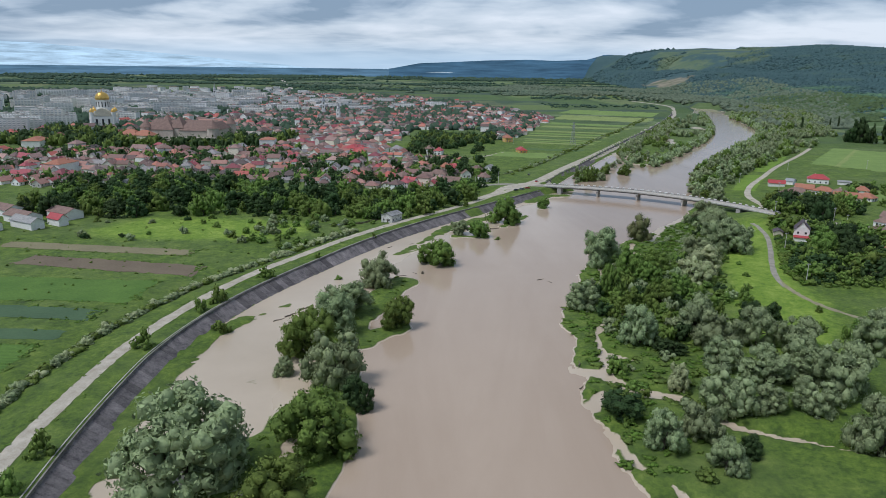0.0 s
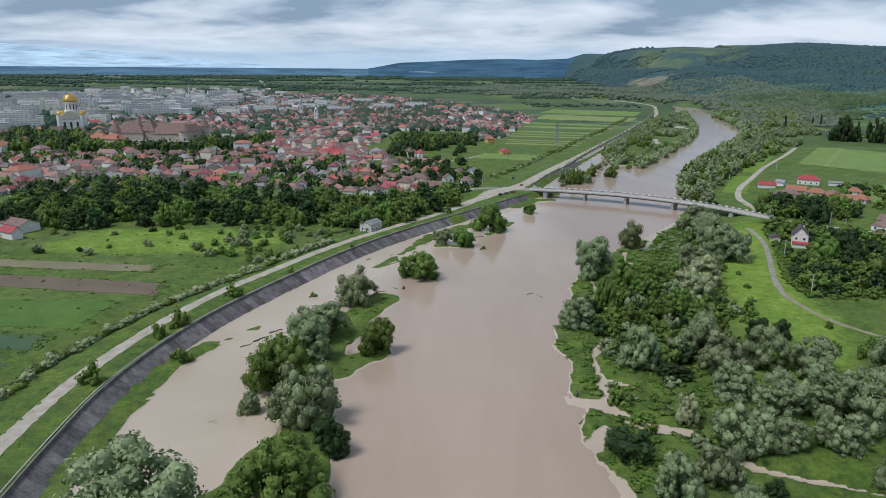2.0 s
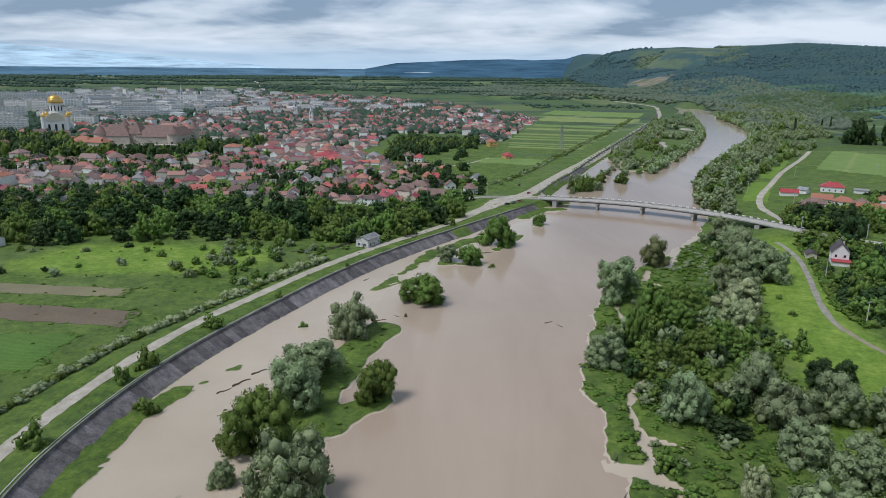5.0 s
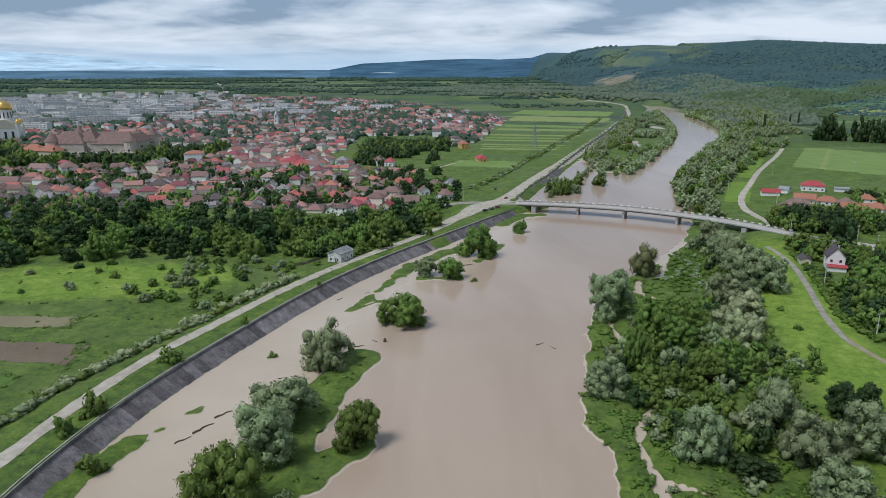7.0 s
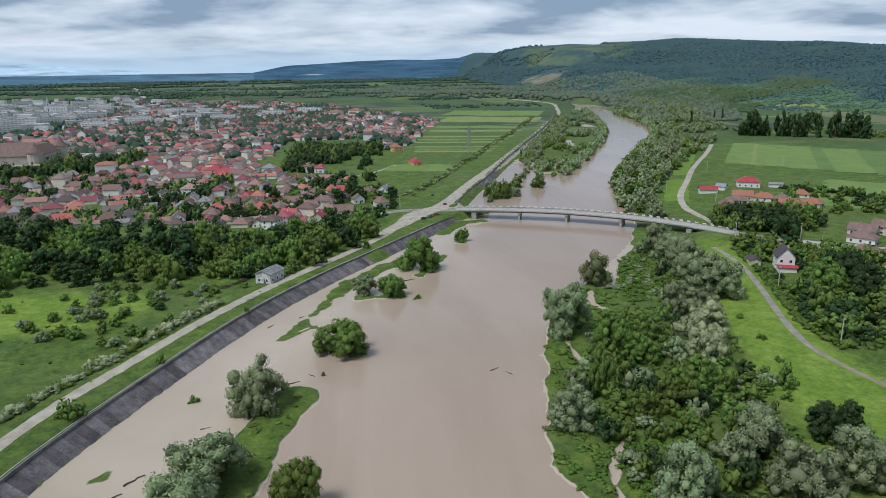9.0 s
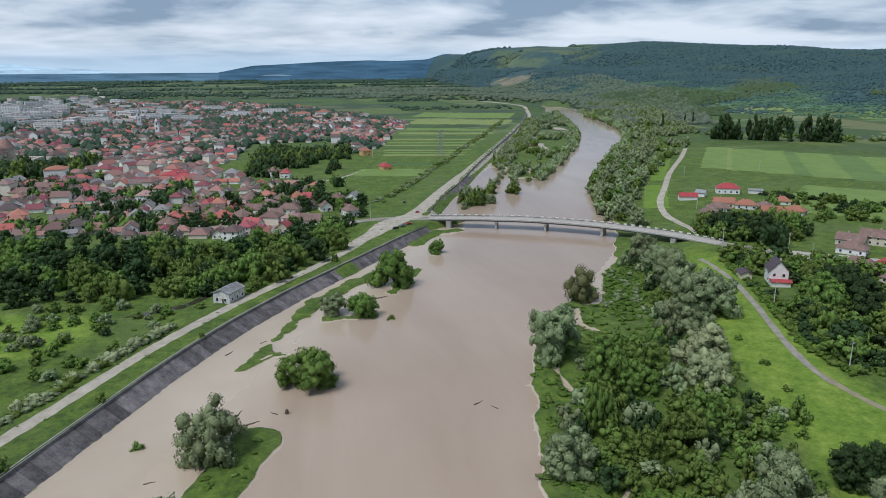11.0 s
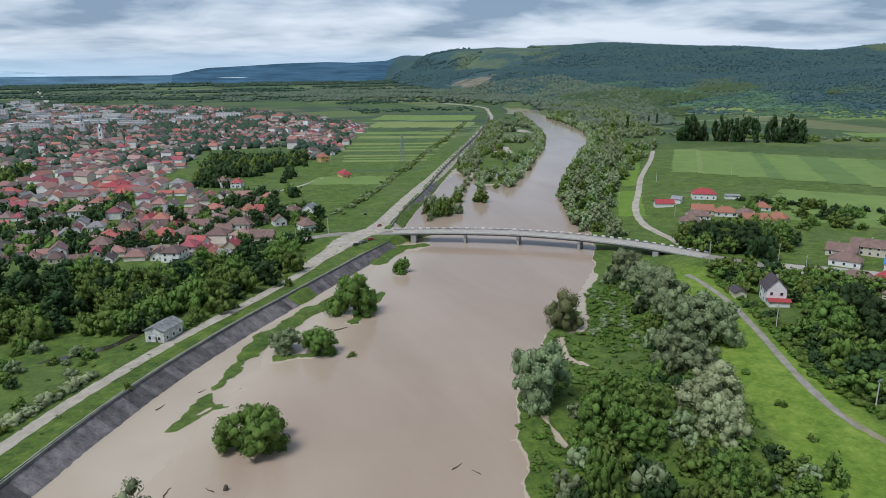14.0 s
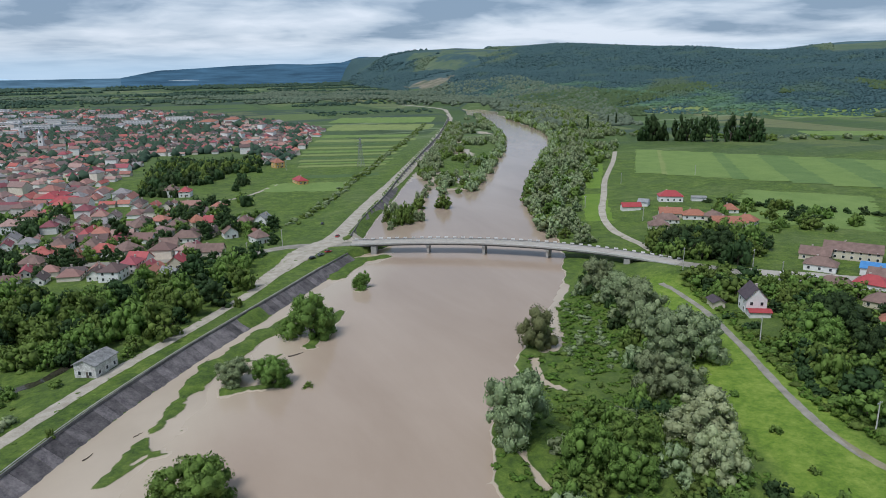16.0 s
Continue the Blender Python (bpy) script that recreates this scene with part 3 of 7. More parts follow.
def ribbon(name, line, width, material, gap=4.0, lift=0.06, rough_edge=0.0, seed=1, taper=0):
    """A strip that lies on the ground along a line, with a slightly uneven edge and a thin side."""
    pts = smooth_line(line, gap)
    d = np.gradient(pts, axis=0)
    d /= np.linalg.norm(d, axis=1, keepdims=True)
    nrm = np.stack([-d[:, 1], d[:, 0]], 1)
    rng = np.random.RandomState(seed)
    nc = max(5, int(width / 4) | 1)
    cols = np.linspace(-0.5, 0.5, nc)
    w = width * (1 + rough_edge * rng.uniform(-1, 1, (len(pts), 1)))
    if taper:
        w = w * np.sqrt(np.minimum(1, (np.arange(len(pts))[::-1, None] + 0.05) / taper))
    P = pts[:, None, :] + nrm[:, None, :] * (cols[None, :, None] * w[:, None, :])
    if rough_edge and not taper:
        for e in (0, -1):
            P[e] += d[e] * rng.uniform(-1.6, 1.6, (nc, 1)) * min(1.0, gap / 4)
    Z = on_ground(P[..., 0], P[..., 1]) + lift
    verts = [(*P[i, j], Z[i, j]) for i in range(len(pts)) for j in range(nc)]
    n0 = len(verts)
    for i in range(len(pts)):
        for j in (0, nc - 1):
            verts.append((*P[i, j], Z[i, j] - 0.4))
    faces = []
    for i in range(len(pts) - 1):
        for j in range(nc - 1):
            a = i * nc + j
            faces.append((a, a + nc, a + nc + 1, a + 1))
        faces.append((i * nc, i * nc + nc, n0 + 2 * i + 2, n0 + 2 * i)[::-1])
        faces.append((i * nc + nc - 1, i * nc + 2 * nc - 1, n0 + 2 * i + 3, n0 + 2 * i + 1))
    return mesh_object(name, verts, faces, material)


build_ground()


def build_water():
    """The flood's flat surface; the silt that it carries is thick over the shallow shelf and thins out into the river."""
    xs = np.concatenate([[-300], np.arange(-112, 140, 4.0), [1200]])
    ys = np.concatenate([[-900], np.arange(40, 600, 4.0), [2400]])
    X, Y = np.meshgrid(xs, ys)
    idx = np.arange(X.size).reshape(X.shape)
    quads = np.stack([idx[:-1, :-1], idx[:-1, 1:], idx[1:, 1:], idx[1:, :-1]], -1).reshape(-1, 4)
    ob = mesh_object("water", np.stack([X, Y, 0 * X], -1).reshape(-1, 3).tolist(), quads.tolist(), M["water"])
    _, shelf = along(X.ravel(), Y.ravel(), SHELF_EDGE)
    silt = step(-20, 7, shelf + 9 * fbm(X.ravel(), Y.ravel(), 30, 4, 61)) * (1 - step(520, 580, Y.ravel())) * (X.ravel() > -290)
    ob.data.attributes.new("silt", "FLOAT", "POINT").data.foreach_set("value", silt.astype(np.float32))
    return ob


water = build_water()
tagged(water, "muddy brown river in flood", "river", kind="structure")

# ---------------------------------------------------------------- tracks and roads
LEVEE_ROAD = [(-84, 20), (-98, 90), (-108, 150), (-110, 180), (-110.5, 215), (-108, 240), (-104.5, 260), (-100, 280), (-94, 300), (-86.5, 320), (-76.5, 340), (-67, 360), (-57, 380), (-45.5, 400), (-33, 420), (-19, 440), (-4, 460), (10, 480), (25, 503), (40, 530), (50, 552), (58, 566)]
ribbon("levee_road", LEVEE_ROAD, 4.9, M["gravel"], 2.0, 0.07, 0.1)
tagged(bpy.data.objects["levee_road"], "pale gravel track along the levee crest", "road", kind="structure")
ribbon("far_levee_road", [(66, 566), (87, 606), (124.5, 688), (180, 804), (279, 1023), (362, 1209), (470, 1460), (530, 1620), (560, 1760), (520, 1950)], 10.0, M["gravel"], 8, 0.12, 0.08)
tagged(bpy.data.objects["far_levee_road"], "pale gravel levee track beyond the bridge", "road", kind="structure")
ribbon("right_lane", [(205, 447), (203, 432), (195, 403), (183, 373), (173, 350), (164, 328), (158.5, 311), (156, 300)], 2.7, M["asphalt"], 1.5, 0.08, 0.16, 3, 14)
tagged(bpy.data.objects["right_lane"], "narrow worn lane through the meadow", "lane", kind="structure")
ribbon("dirt_track", [(160.5, 318), (158, 304), (158, 290), (161, 274), (172, 256), (190, 240), (215, 225)], 2.6, M["dirt"], 2, 0.05, 0.3)
tagged(bpy.data.objects["dirt_track"], "faint dry track across the meadow", "track", kind="structure")
ribbon("river_lane", [(232, 478), (240, 512), (247, 552), (268, 597), (306, 655), (350, 722), (417, 813), (470, 890)], 4.8, M["gravel"], 6, 0.1, 0.1)
tagged(bpy.data.objects["river_lane"], "winding pale gravel lane to the farm", "lane", kind="structure")
ribbon("bridge_road_east", [(226, 466), (236, 452), (250, 438), (266, 422), (284, 402), (320, 360), (380, 300)], 9.0, M["asphalt"], 4, 0.08)
tagged(bpy.data.objects["bridge_road_east"], "village street leading off the bridge", "road", kind="structure")
ribbon("village_square", [(246, 441), (258, 430), (272, 420), (288, 405)], 17.0, M["roadway"], 3, 0.12, 0.08)
tagged(bpy.data.objects["village_square"], "broad pale village street", "road", kind="structure")
ribbon("bridge_road_west", [(86, 567), (70, 570), (50, 574), (20, 575), (-20, 578), (-70, 590), (-150, 630)], 9.0, M["asphalt"], 4, 0.1)
tagged(bpy.data.objects["bridge_road_west"], "town street leading to the bridge", "road", kind="structure")

ribbon("junction", [(92, 600), (78, 580), (62, 566), (48, 546), (34, 524), (24, 506)], 15.0, M["gravel"], 1.5, 0.14, 0.1, 1, 34)
tagged(bpy.data.objects["junction"], "wide pale road junction at the bridge head", "road", kind="structure")

ribbon("boulevard", [(-400, 1920), (-470, 2200), (-640, 2860), (-840, 3650), (-1039, 4440)], 15.0, M["roadway"], 30, 0.5)
tagged(bpy.data.objects["boulevard"], "straight pale road leaving the town over the plain", "road", kind="structure")

M["ditch_water"] = plain("dark_ditch_water", (0.030, 0.030, 0.020), (0.060, 0.056, 0.038), 0.2, 0.15)
ribbon("ditch", [(-40, 449), (-44, 443), (-51, 433), (-62, 426), (-74, 421)], 3.6, M["ditch_water"], 2, 0.06, 0.25, 5, 5)
tagged(bpy.data.objects["ditch"], "dark still ditch behind the levee", "ditch", kind="structure")
ribbon("garden_path", [(-8, 738), (15, 747), (42, 768), (64, 804), (71, 818)], 3.0, M["gravel"], 4, 0.1, 0.15, 6)
tagged(bpy.data.objects["garden_path"], "curving pale path at the town's edge", "path", kind="structure")
ribbon("side_street", [(-34, 720), (-30, 683), (-25, 637), (-19, 604), (-17, 578)], 5.0, M["asphalt"], 4, 0.09, 0.1, 7)
tagged(bpy.data.objects["side_street"], "narrow grey side street between the houses", "street", kind="structure")

# ---------------------------------------------------------------- levee facing: parapet wall and concrete slabs
def box_verts(x0, x1, y0, y1, z0, z1):
    v = [(x, y, z) for z in (z0, z1) for y in (y0, y1) for x in (x0, x1)]
    f = [(0, 2, 3, 1), (4, 5, 7, 6), (0, 1, 5, 4), (2, 6, 7, 3), (0, 4, 6, 2), (1, 3, 7, 5)]
    return v, f


def part(name, bm, material, parent=None, label=""):
    me = bpy.data.meshes.new(name)
    bm.to_mesh(me)
    bm.free()
    me.materials.append(material)
    ob = new(name, me)
    ob.parent = parent
    if label:
        ob["label"] = label
    return ob


def bm_boxes(boxes, bevel=0.0):
    """One bmesh of boxes (x0, x1, y0, y1, z0, z1)."""
    bm = bmesh.new()
    for b in boxes:
        v, f = box_verts(*b)
        vs = [bm.verts.new(p) for p in v]
        for q in f:
            bm.faces.new([vs[i] for i in q])
    if bevel:
        bmesh.ops.bevel(bm, geom=list(bm.edges), offset=bevel, segments=1, affect="EDGES")
    return bm


def wall_strip(name, line, width, z0, z1, material, gap=4.0, parent=None):
    pts = smooth_line(line, gap)
    d = np.gradient(pts, axis=0)
    d /= np.linalg.norm(d, axis=1, keepdims=True)
    nrm = np.stack([-d[:, 1], d[:, 0]], 1) * width / 2
    verts, faces = [], []
    for p, n in zip(pts, nrm):
        verts += [(p[0] - n[0], p[1] - n[1], z0), (p[0] + n[0], p[1] + n[1], z0), (p[0] + n[0], p[1] + n[1], z1), (p[0] - n[0], p[1] - n[1], z1)]
    for i in range(len(pts) - 1):
        for j in range(4):
            a, b = 4 * i + j, 4 * i + (j + 1) % 4
            faces.append((a, a + 4, b + 4, b))
    e = 4 * (len(pts) - 1)
    faces += [(0, 1, 2, 3), (e + 3, e + 2, e + 1, e)]
    return mesh_object(name, verts, faces, material, parent)


def levee_facing(name, line, gap, label):
    root = tagged(new(name), label, "embankment", kind="structure")
    wall_strip("parapet_wall", line, 0.45, 3.4, 4.75, M["kerbwall"], 4.0, root)
    wall_strip("kerb", [(x, y) for x, y in [tuple(p) for p in offset_line(line, 1.6)]], 0.35, 3.4, 4.25, M["concrete"], 4.0, root)
    pts = smooth_line(line, gap)
    me = None
    for k, (p, q) in enumerate(zip(pts, pts[1:])):
        run = float(np.linalg.norm(q - p))
        if me is None:
            bm = bm_boxes([(-0.485 * gap, 0.485 * gap, -7.9, 0, -0.22, 0.0)], 0.04)
            me = bpy.data.meshes.new("slab")
            bm.to_mesh(me)
            bm.free()
            me.materials.append(M["slab"])
        ob = new("slab", me)
        ob.parent = root
        mid, ang = (p + q) / 2, math.atan2(q[1] - p[1], q[0] - p[0])
        tilt = 32.6 + random.uniform(-0.4, 0.4)
        ob.matrix_basis = pose(mid[0], mid[1], 4.05 + random.uniform(-0.04, 0.04), tilt, 0, math.degrees(ang)) @ Matrix.Translation((0, -0.25, 0)) @ Matrix.Diagonal((run / gap, 1, 1, 1))
    return root


def offset_line(line, d):
    pts = smooth_line(line, 8.0)
    t = np.gradient(pts, axis=0)
    t /= np.linalg.norm(t, axis=1, keepdims=True)
    return pts + np.stack([-t[:, 1], t[:, 0]], 1) * d


levee_facing("levee_facing", WALL, 4.2, "dark stained concrete slab embankment with a low parapet")
levee_facing("far_levee_facing", FAR_WALL, 7.0, "dark concrete slab embankment beyond the bridge")

# ---------------------------------------------------------------- road bridge, on a gentle curve
BRIDGE_LINE = [(84, 567.5), (100, 562), (121, 554), (150.5, 539.5), (178.5, 520), (200, 500.5), (216, 482), (228, 463)]


def build_bridge():
    pts = smooth_line(BRIDGE_LINE, 2.0)
    run = np.concatenate([[0], np.cumsum(np.linalg.norm(np.diff(pts, axis=0), axis=1))])
    length = float(run[-1])
    tang = np.gradient(pts, axis=0)
    tang /= np.linalg.norm(tang, axis=1, keepdims=True)
    root = tagged(new("bridge"), "long pale concrete road bridge on slab piers over the river", "bridge")

    def at(s, across=0.0, up=0.0):
        x, y = np.interp(s, run, pts[:, 0]), np.interp(s, run, pts[:, 1])
        u, v = np.interp(s, run, tang[:, 0]), np.interp(s, run, tang[:, 1])
        k = s / length
        z = 5.35 + 1.1 * (1 - (2 * k - 0.86) ** 2 / 0.9)
        z = max(z, 5.2)
        return Vector((x - v * across, y + u * across, z + up)), math.atan2(v, u)

    def sweep(name, y0, y1, z0, z1, material, label="", s0=0.0, s1=None):
        bm = bmesh.new()
        rings = []
        for s in np.linspace(s0, length if s1 is None else s1, 60):
            rings.append([bm.verts.new(at(s, y, z)[0]) for y, z in ((y0, z0), (y1, z0), (y1, z1), (y0, z1))])
        for r, q in zip(rings, rings[1:]):
            for j in range(4):
                bm.faces.new((r[j], r[(j + 1) % 4], q[(j + 1) % 4], q[j])[::-1])
        bm.faces.new(rings[0])
        bm.faces.new(rings[-1][::-1])
        return part(name, bm, material, root, label)

    sweep("deck", -5.4, 5.4, -0.4, 0.0, M["concrete"])
    sweep("roadway", -3.7, 3.7, 0.004, 0.06, M["roadway"], "dusty pale carriageway")
    for y in (-4.55, 4.55):
        sweep("footway", y - 0.8, y + 0.8, 0.004, 0.24, M["concrete"])
    for y in (-4.1, -1.4, 1.4, 4.1):
        sweep("girder", y - 0.35, y + 0.35, -1.35, -0.402, M["kerbwall"])
    sweep("parapet_beam", -5.4, -5.2, 0.244, 0.7, M["white_concrete"], "low solid concrete parapet")
    # far parapet: whitewashed blocks between open gaps, on a dark beam
    sweep("parapet_rail", 5.22, 5.38, 0.244, 0.55, M["kerbwall"], "dark parapet rail")
    block = from_block("parapet_block", (-1.05, 1.05, -0.14, 0.14, 0.0, 0.75), M["white_concrete"])
    n = int(length / 4.6)
    for i in range(n):
        p, w = at((i + 0.5) * length / n, 5.3, 0.56)
        ob = new("parapet_block", block)
        ob.parent = root
        ob.matrix_basis = Matrix.Translation(p) @ Matrix.Rotation(w, 4, "Z")
    for px, py in ((125, 552.5), (154.5, 537.5), (183, 517)):
        s = float(run[np.argmin(np.hypot(pts[:, 0] - px, pts[:, 1] - py))])
        p, w = at(s)
        pier = part("pier", bm_boxes([(-0.7, 0.7, -4.4, 4.4, -3.0 - p.z, -2.2)], 0.12), M["concrete"], root)
        cap = part("cap_beam", bm_boxes([(-1.0, 1.0, -5.0, 5.0, -2.197, -1.352)], 0.06), M["concrete"], pier)
        pier.matrix_basis = Matrix.Translation(p) @ Matrix.Rotation(w, 4, "Z")
    for s in (13.0, length - 26.0):
        p, w = at(s)
        ab = part("abutment", bm_boxes([(-1.6, 1.6, -5.6, 5.6, -6.5, -1.352)], 0.1), M["concrete"], root)
        ab.matrix_basis = Matrix.Translation(p) @ Matrix.Rotation(w, 4, "Z")


def from_block(name, size, material):
    bm = bm_boxes([size], 0.02)
    me = bpy.data.meshes.new(name)
    bm.to_mesh(me)
    bm.free()
    me.materials.append(material)
    return me


M["white_concrete"] = plain("whitewashed_concrete", (0.58, 0.57, 0.54), (0.74, 0.73, 0.70), 0.8, 0.85, 0.01, 5.0, vary=0.12)
build_bridge()

# ---------------------------------------------------------------- trees and shrubs
def ico(level=1):
    bm = bmesh.new()
    bmesh.ops.create_icosphere(bm, subdivisions=level, radius=1.0)
    v = np.array([p.co[:] for p in bm.verts])
    f = [[q.index for q in p.verts] for p in bm.faces]
    bm.free()
    return v, np.array(f)


ICO1 = ico(1)


def unit(v):
    return v / (np.linalg.norm(v, axis=-1, keepdims=True) + 1e-9)


def crown_mesh(name, seed, lumps, leaves, leaf, material, shape="round"):
    """A crown 1 in radius and 1.75 high: a few great boughs, each built up of many small heads of foliage clad in leaf sprays, with gaps between."""
    rng = np.random.RandomState(seed)
    boughs, size = [], []
    n = {"round": 8, "poplar": 6, "low": 5}[shape] if lumps > 12 else (3 if shape == "round" else 2)
    for i in range(n):
        h = (i + rng.uniform(0.2, 0.8)) / n
        ang = i * 2.4 + rng.uniform(-0.5, 0.5)
        if shape == "round":
            prof = math.sin(math.pi * (0.34 + 0.54 * h)) ** 0.8
            rr, z, r = rng.uniform(0.34, 0.60) * prof, 0.30 + 0.92 * h, rng.uniform(0.34, 0.48) * (1.05 - 0.35 * h)
        elif shape == "poplar":
            rr, z, r = rng.uniform(0.05, 0.16), 0.3 + 1.1 * h, 0.34 * math.sin(math.pi * (0.25 + 0.6 * h))
        else:
            rr, z, r = rng.uniform(0.25, 0.60) * (1 - 0.6 * h), 0.25 + 0.55 * h, rng.uniform(0.30, 0.46) * (1.05 - 0.4 * h)
        boughs.append((math.cos(ang) * rr, math.sin(ang) * rr, z))
        size.append(r)
    boughs, size = np.array(boughs), np.array(size)
    if lumps <= 12:
        boughs, size = np.array([(0.0, 0.0, 0.7)]), np.array([0.62])
        n = 1
    # heads of foliage on the outside of the boughs
    which = rng.choice(n, lumps * 12, p=size ** 2 / (size ** 2).sum())
    d = unit(rng.normal(size=(lumps * 12, 3)) + np.array([0, 0, 0.15]))
    cen = boughs[which] + d * (size[which] * rng.uniform(0.72, 1.0, lumps * 12))[:, None]
    deep = (np.linalg.norm(cen[:, None] - boughs[None], axis=2) / size[None]).min(1)
    cen = cen[(deep > 0.70) & (cen[:, 2] > 0.02)]
    apart, kept = (0.13 if lumps > 30 else 0.22), []
    for c in cen:
        if len(kept) < lumps and all(np.linalg.norm(c - k) > apart for k in kept):
            kept.append(c)
    if lumps <= 12:
        kept = [(0.52 * math.sin(1.2 + 1.5 * k / lumps) * math.cos(2.4 * k), 0.52 * math.sin(1.2 + 1.5 * k / lumps) * math.sin(2.4 * k), 0.45 + 0.75 * k / lumps) for k in range(lumps)]
    cen = np.array(kept)
    rad = rng.uniform(0.11, 0.23, len(cen)) * (1.0 if lumps > 30 else (1.4 if lumps > 12 else 2.1))
    verts, faces = [], []
    base = 0

    def ball(form, c, r, rough):
        nonlocal base
        bv, bf = form
        j = 1 + rough * rng.uniform(-1, 1, (len(bv), 1))
        verts.append(c + bv * j * r * rng.uniform(0.72, 1.22, 3))
        faces.extend((bf + base).tolist())
        base += len(bv)
    for c, r in zip(boughs, size):
        ball(ICO1, c, r * (0.50 if lumps > 12 else 0.85), 0.12)
    for c, r in zip(cen, rad):
        ball(ICO1, c, r * 0.80, 0.30)
    inner = base
    per = rng.multinomial(leaves * 2, rad ** 2 / (rad ** 2).sum())
    P, N = [], []
    for k, (c, r, m) in enumerate(zip(cen, rad, per)):
        d = unit(rng.normal(size=(m, 3)) + np.array([0, 0, 0.3]))
        p = c + d * r * (0.84 + 0.40 * rng.uniform(0, 1, (m, 1)) ** 1.5) * np.array([1, 1, 0.9])
        gap = np.linalg.norm(p[:, None] - cen[None], axis=2) / rad[None]
        gap[:, k] = 9
        ok = (gap.min(1) > 0.85) & (p[:, 2] > -0.1)
        P.append(p[ok])
        N.append(d[ok])
    P, N = np.concatenate(P), np.concatenate(N)
    pick = rng.permutation(len(P))[:leaves]
    P, D = P[pick], N[pick]
    N = unit(D + 0.55 * rng.normal(size=(len(pick), 3)))
    t = unit(np.cross(N, rng.normal(size=N.shape)))
    b = np.cross(N, t)
    s = leaf * rng.uniform(0.5, 1.4, (len(P), 1))
    verts.append(np.stack([P - t * s, P - b * s * 0.55, P + t * s, P + b * s * 0.55], 1).reshape(-1, 3))
    faces += (base + np.arange(4 * len(P)).reshape(-1, 4)).tolist()
    V = np.concatenate(verts)
    wide = {"round": 1.0, "poplar": 0.42, "low": 1.0}[shape] / np.percentile(np.hypot(V[:, 0], V[:, 1]), 96)
    V[:, :2] *= wide
    tall = 1.25 if shape == "low" else 1.75
    z0 = np.percentile(V[:, 2], 7)
    V[:, 2] = np.maximum(-0.04, 0.03 + (V[:, 2] - z0) * (tall - 0.03) / (np.percentile(V[:, 2], 99.5) - z0))
    me = bpy.data.meshes.new(name)
    me.from_pydata(V.tolist(), [], faces)
    me.shade_smooth()
    # sprays take the light as the head that they clothe does, each a little off
    soft = unit(0.8 * D + 0.45 * unit(P - np.array([0, 0, 0.6])) + 0.42 * rng.normal(size=D.shape))
    normals = np.concatenate([np.zeros((inner, 3)), np.repeat(soft, 4, axis=0)])
    me.normals_split_custom_set_from_vertices(normals.tolist())
    me.materials.append(material)
    return me


def trunk_mesh(name, seed, limbs=5):
    """A tapered trunk with limbs that reach up into the crown, in the crown's own measure."""
    rng = random.Random(seed)
    verts, faces = [], []

    def limb(a, b, ra, rb, sides=6):
        a, b = Vector(a), Vector(b)
        q = (b - a).to_track_quat("Z", "Y")
        n = len(verts)
        for p, r in ((a, ra), (a.lerp(b, 0.5) + Vector((rng.uniform(-1, 1), rng.uniform(-1, 1), 0)) * ra, (ra + rb) / 2), (b, rb)):
            for k in range(sides):
                w = 2 * math.pi * k / sides
                verts.append(tuple(p + q @ Vector((math.cos(w) * r, math.sin(w) * r, 0))))
        for i in range(2):
            for k in range(sides):
                c, d = n + i * sides + k, n + i * sides + (k + 1) % sides
                faces.append((c, d, d + sides, c + sides))
    limb((0, 0, -0.06), (0.03, 0.02, 0.5), 0.07, 0.045)
    for i in range(limbs):
        w = 2 * math.pi * i / limbs + rng.uniform(-0.4, 0.4)
        r = rng.uniform(0.3, 0.6)
        limb((0.02, 0.01, rng.uniform(0.18, 0.45)), (math.cos(w) * r, math.sin(w) * r, rng.uniform(0.6, 1.15)), 0.035, 0.012, 5)
    me = bpy.data.meshes.new(name)
    me.from_pydata(verts, [], faces)
    me.materials.append(M["bark"])
    return me


TRUNKS = [trunk_mesh("trunk", 40 + i) for i in range(3)]
CROWNS = {
    "willow": [crown_mesh("crown", 10 + i, 70, 4300, 0.034, M["willow"]) for i in range(4)],
    "pale": [crown_mesh("crown", 20 + i, 70, 4300, 0.034, M["pale_willow"]) for i in range(2)],
    "olive": [crown_mesh("crown", 25, 20, 2400, 0.032, M["olive"])],
    "green": [crown_mesh("crown", 30 + i, 66, 4200, 0.035, M["green"]) for i in range(3)],
    "dark": [crown_mesh("crown", 50 + i, 58, 3500, 0.037, M["dark"]) for i in range(2)],
    "bush": [crown_mesh("crown", 60 + i, 14, 190, 0.095, M["green"], "low") for i in range(3)],
    "dark_bush": [crown_mesh("crown", 65 + i, 14, 190, 0.095, M["dark"], "low") for i in range(2)],
    "grey_bush": [crown_mesh("crown", 70 + i, 14, 190, 0.095, M["willow"], "low") for i in range(2)],
    "mid_willow": [crown_mesh("crown", 80 + i, 18, 250, 0.095, M["willow"]) for i in range(3)],
    "mid_green": [crown_mesh("crown", 90 + i, 18, 250, 0.095, M["green"]) for i in range(3)],
    "mid_dark": [crown_mesh("crown", 100 + i, 18, 250, 0.095, M["dark"]) for i in range(3)],
    "poplar": [crown_mesh("crown", 110 + i, 18, 340, 0.07, M["dark"], "poplar") for i in range(2)],
}
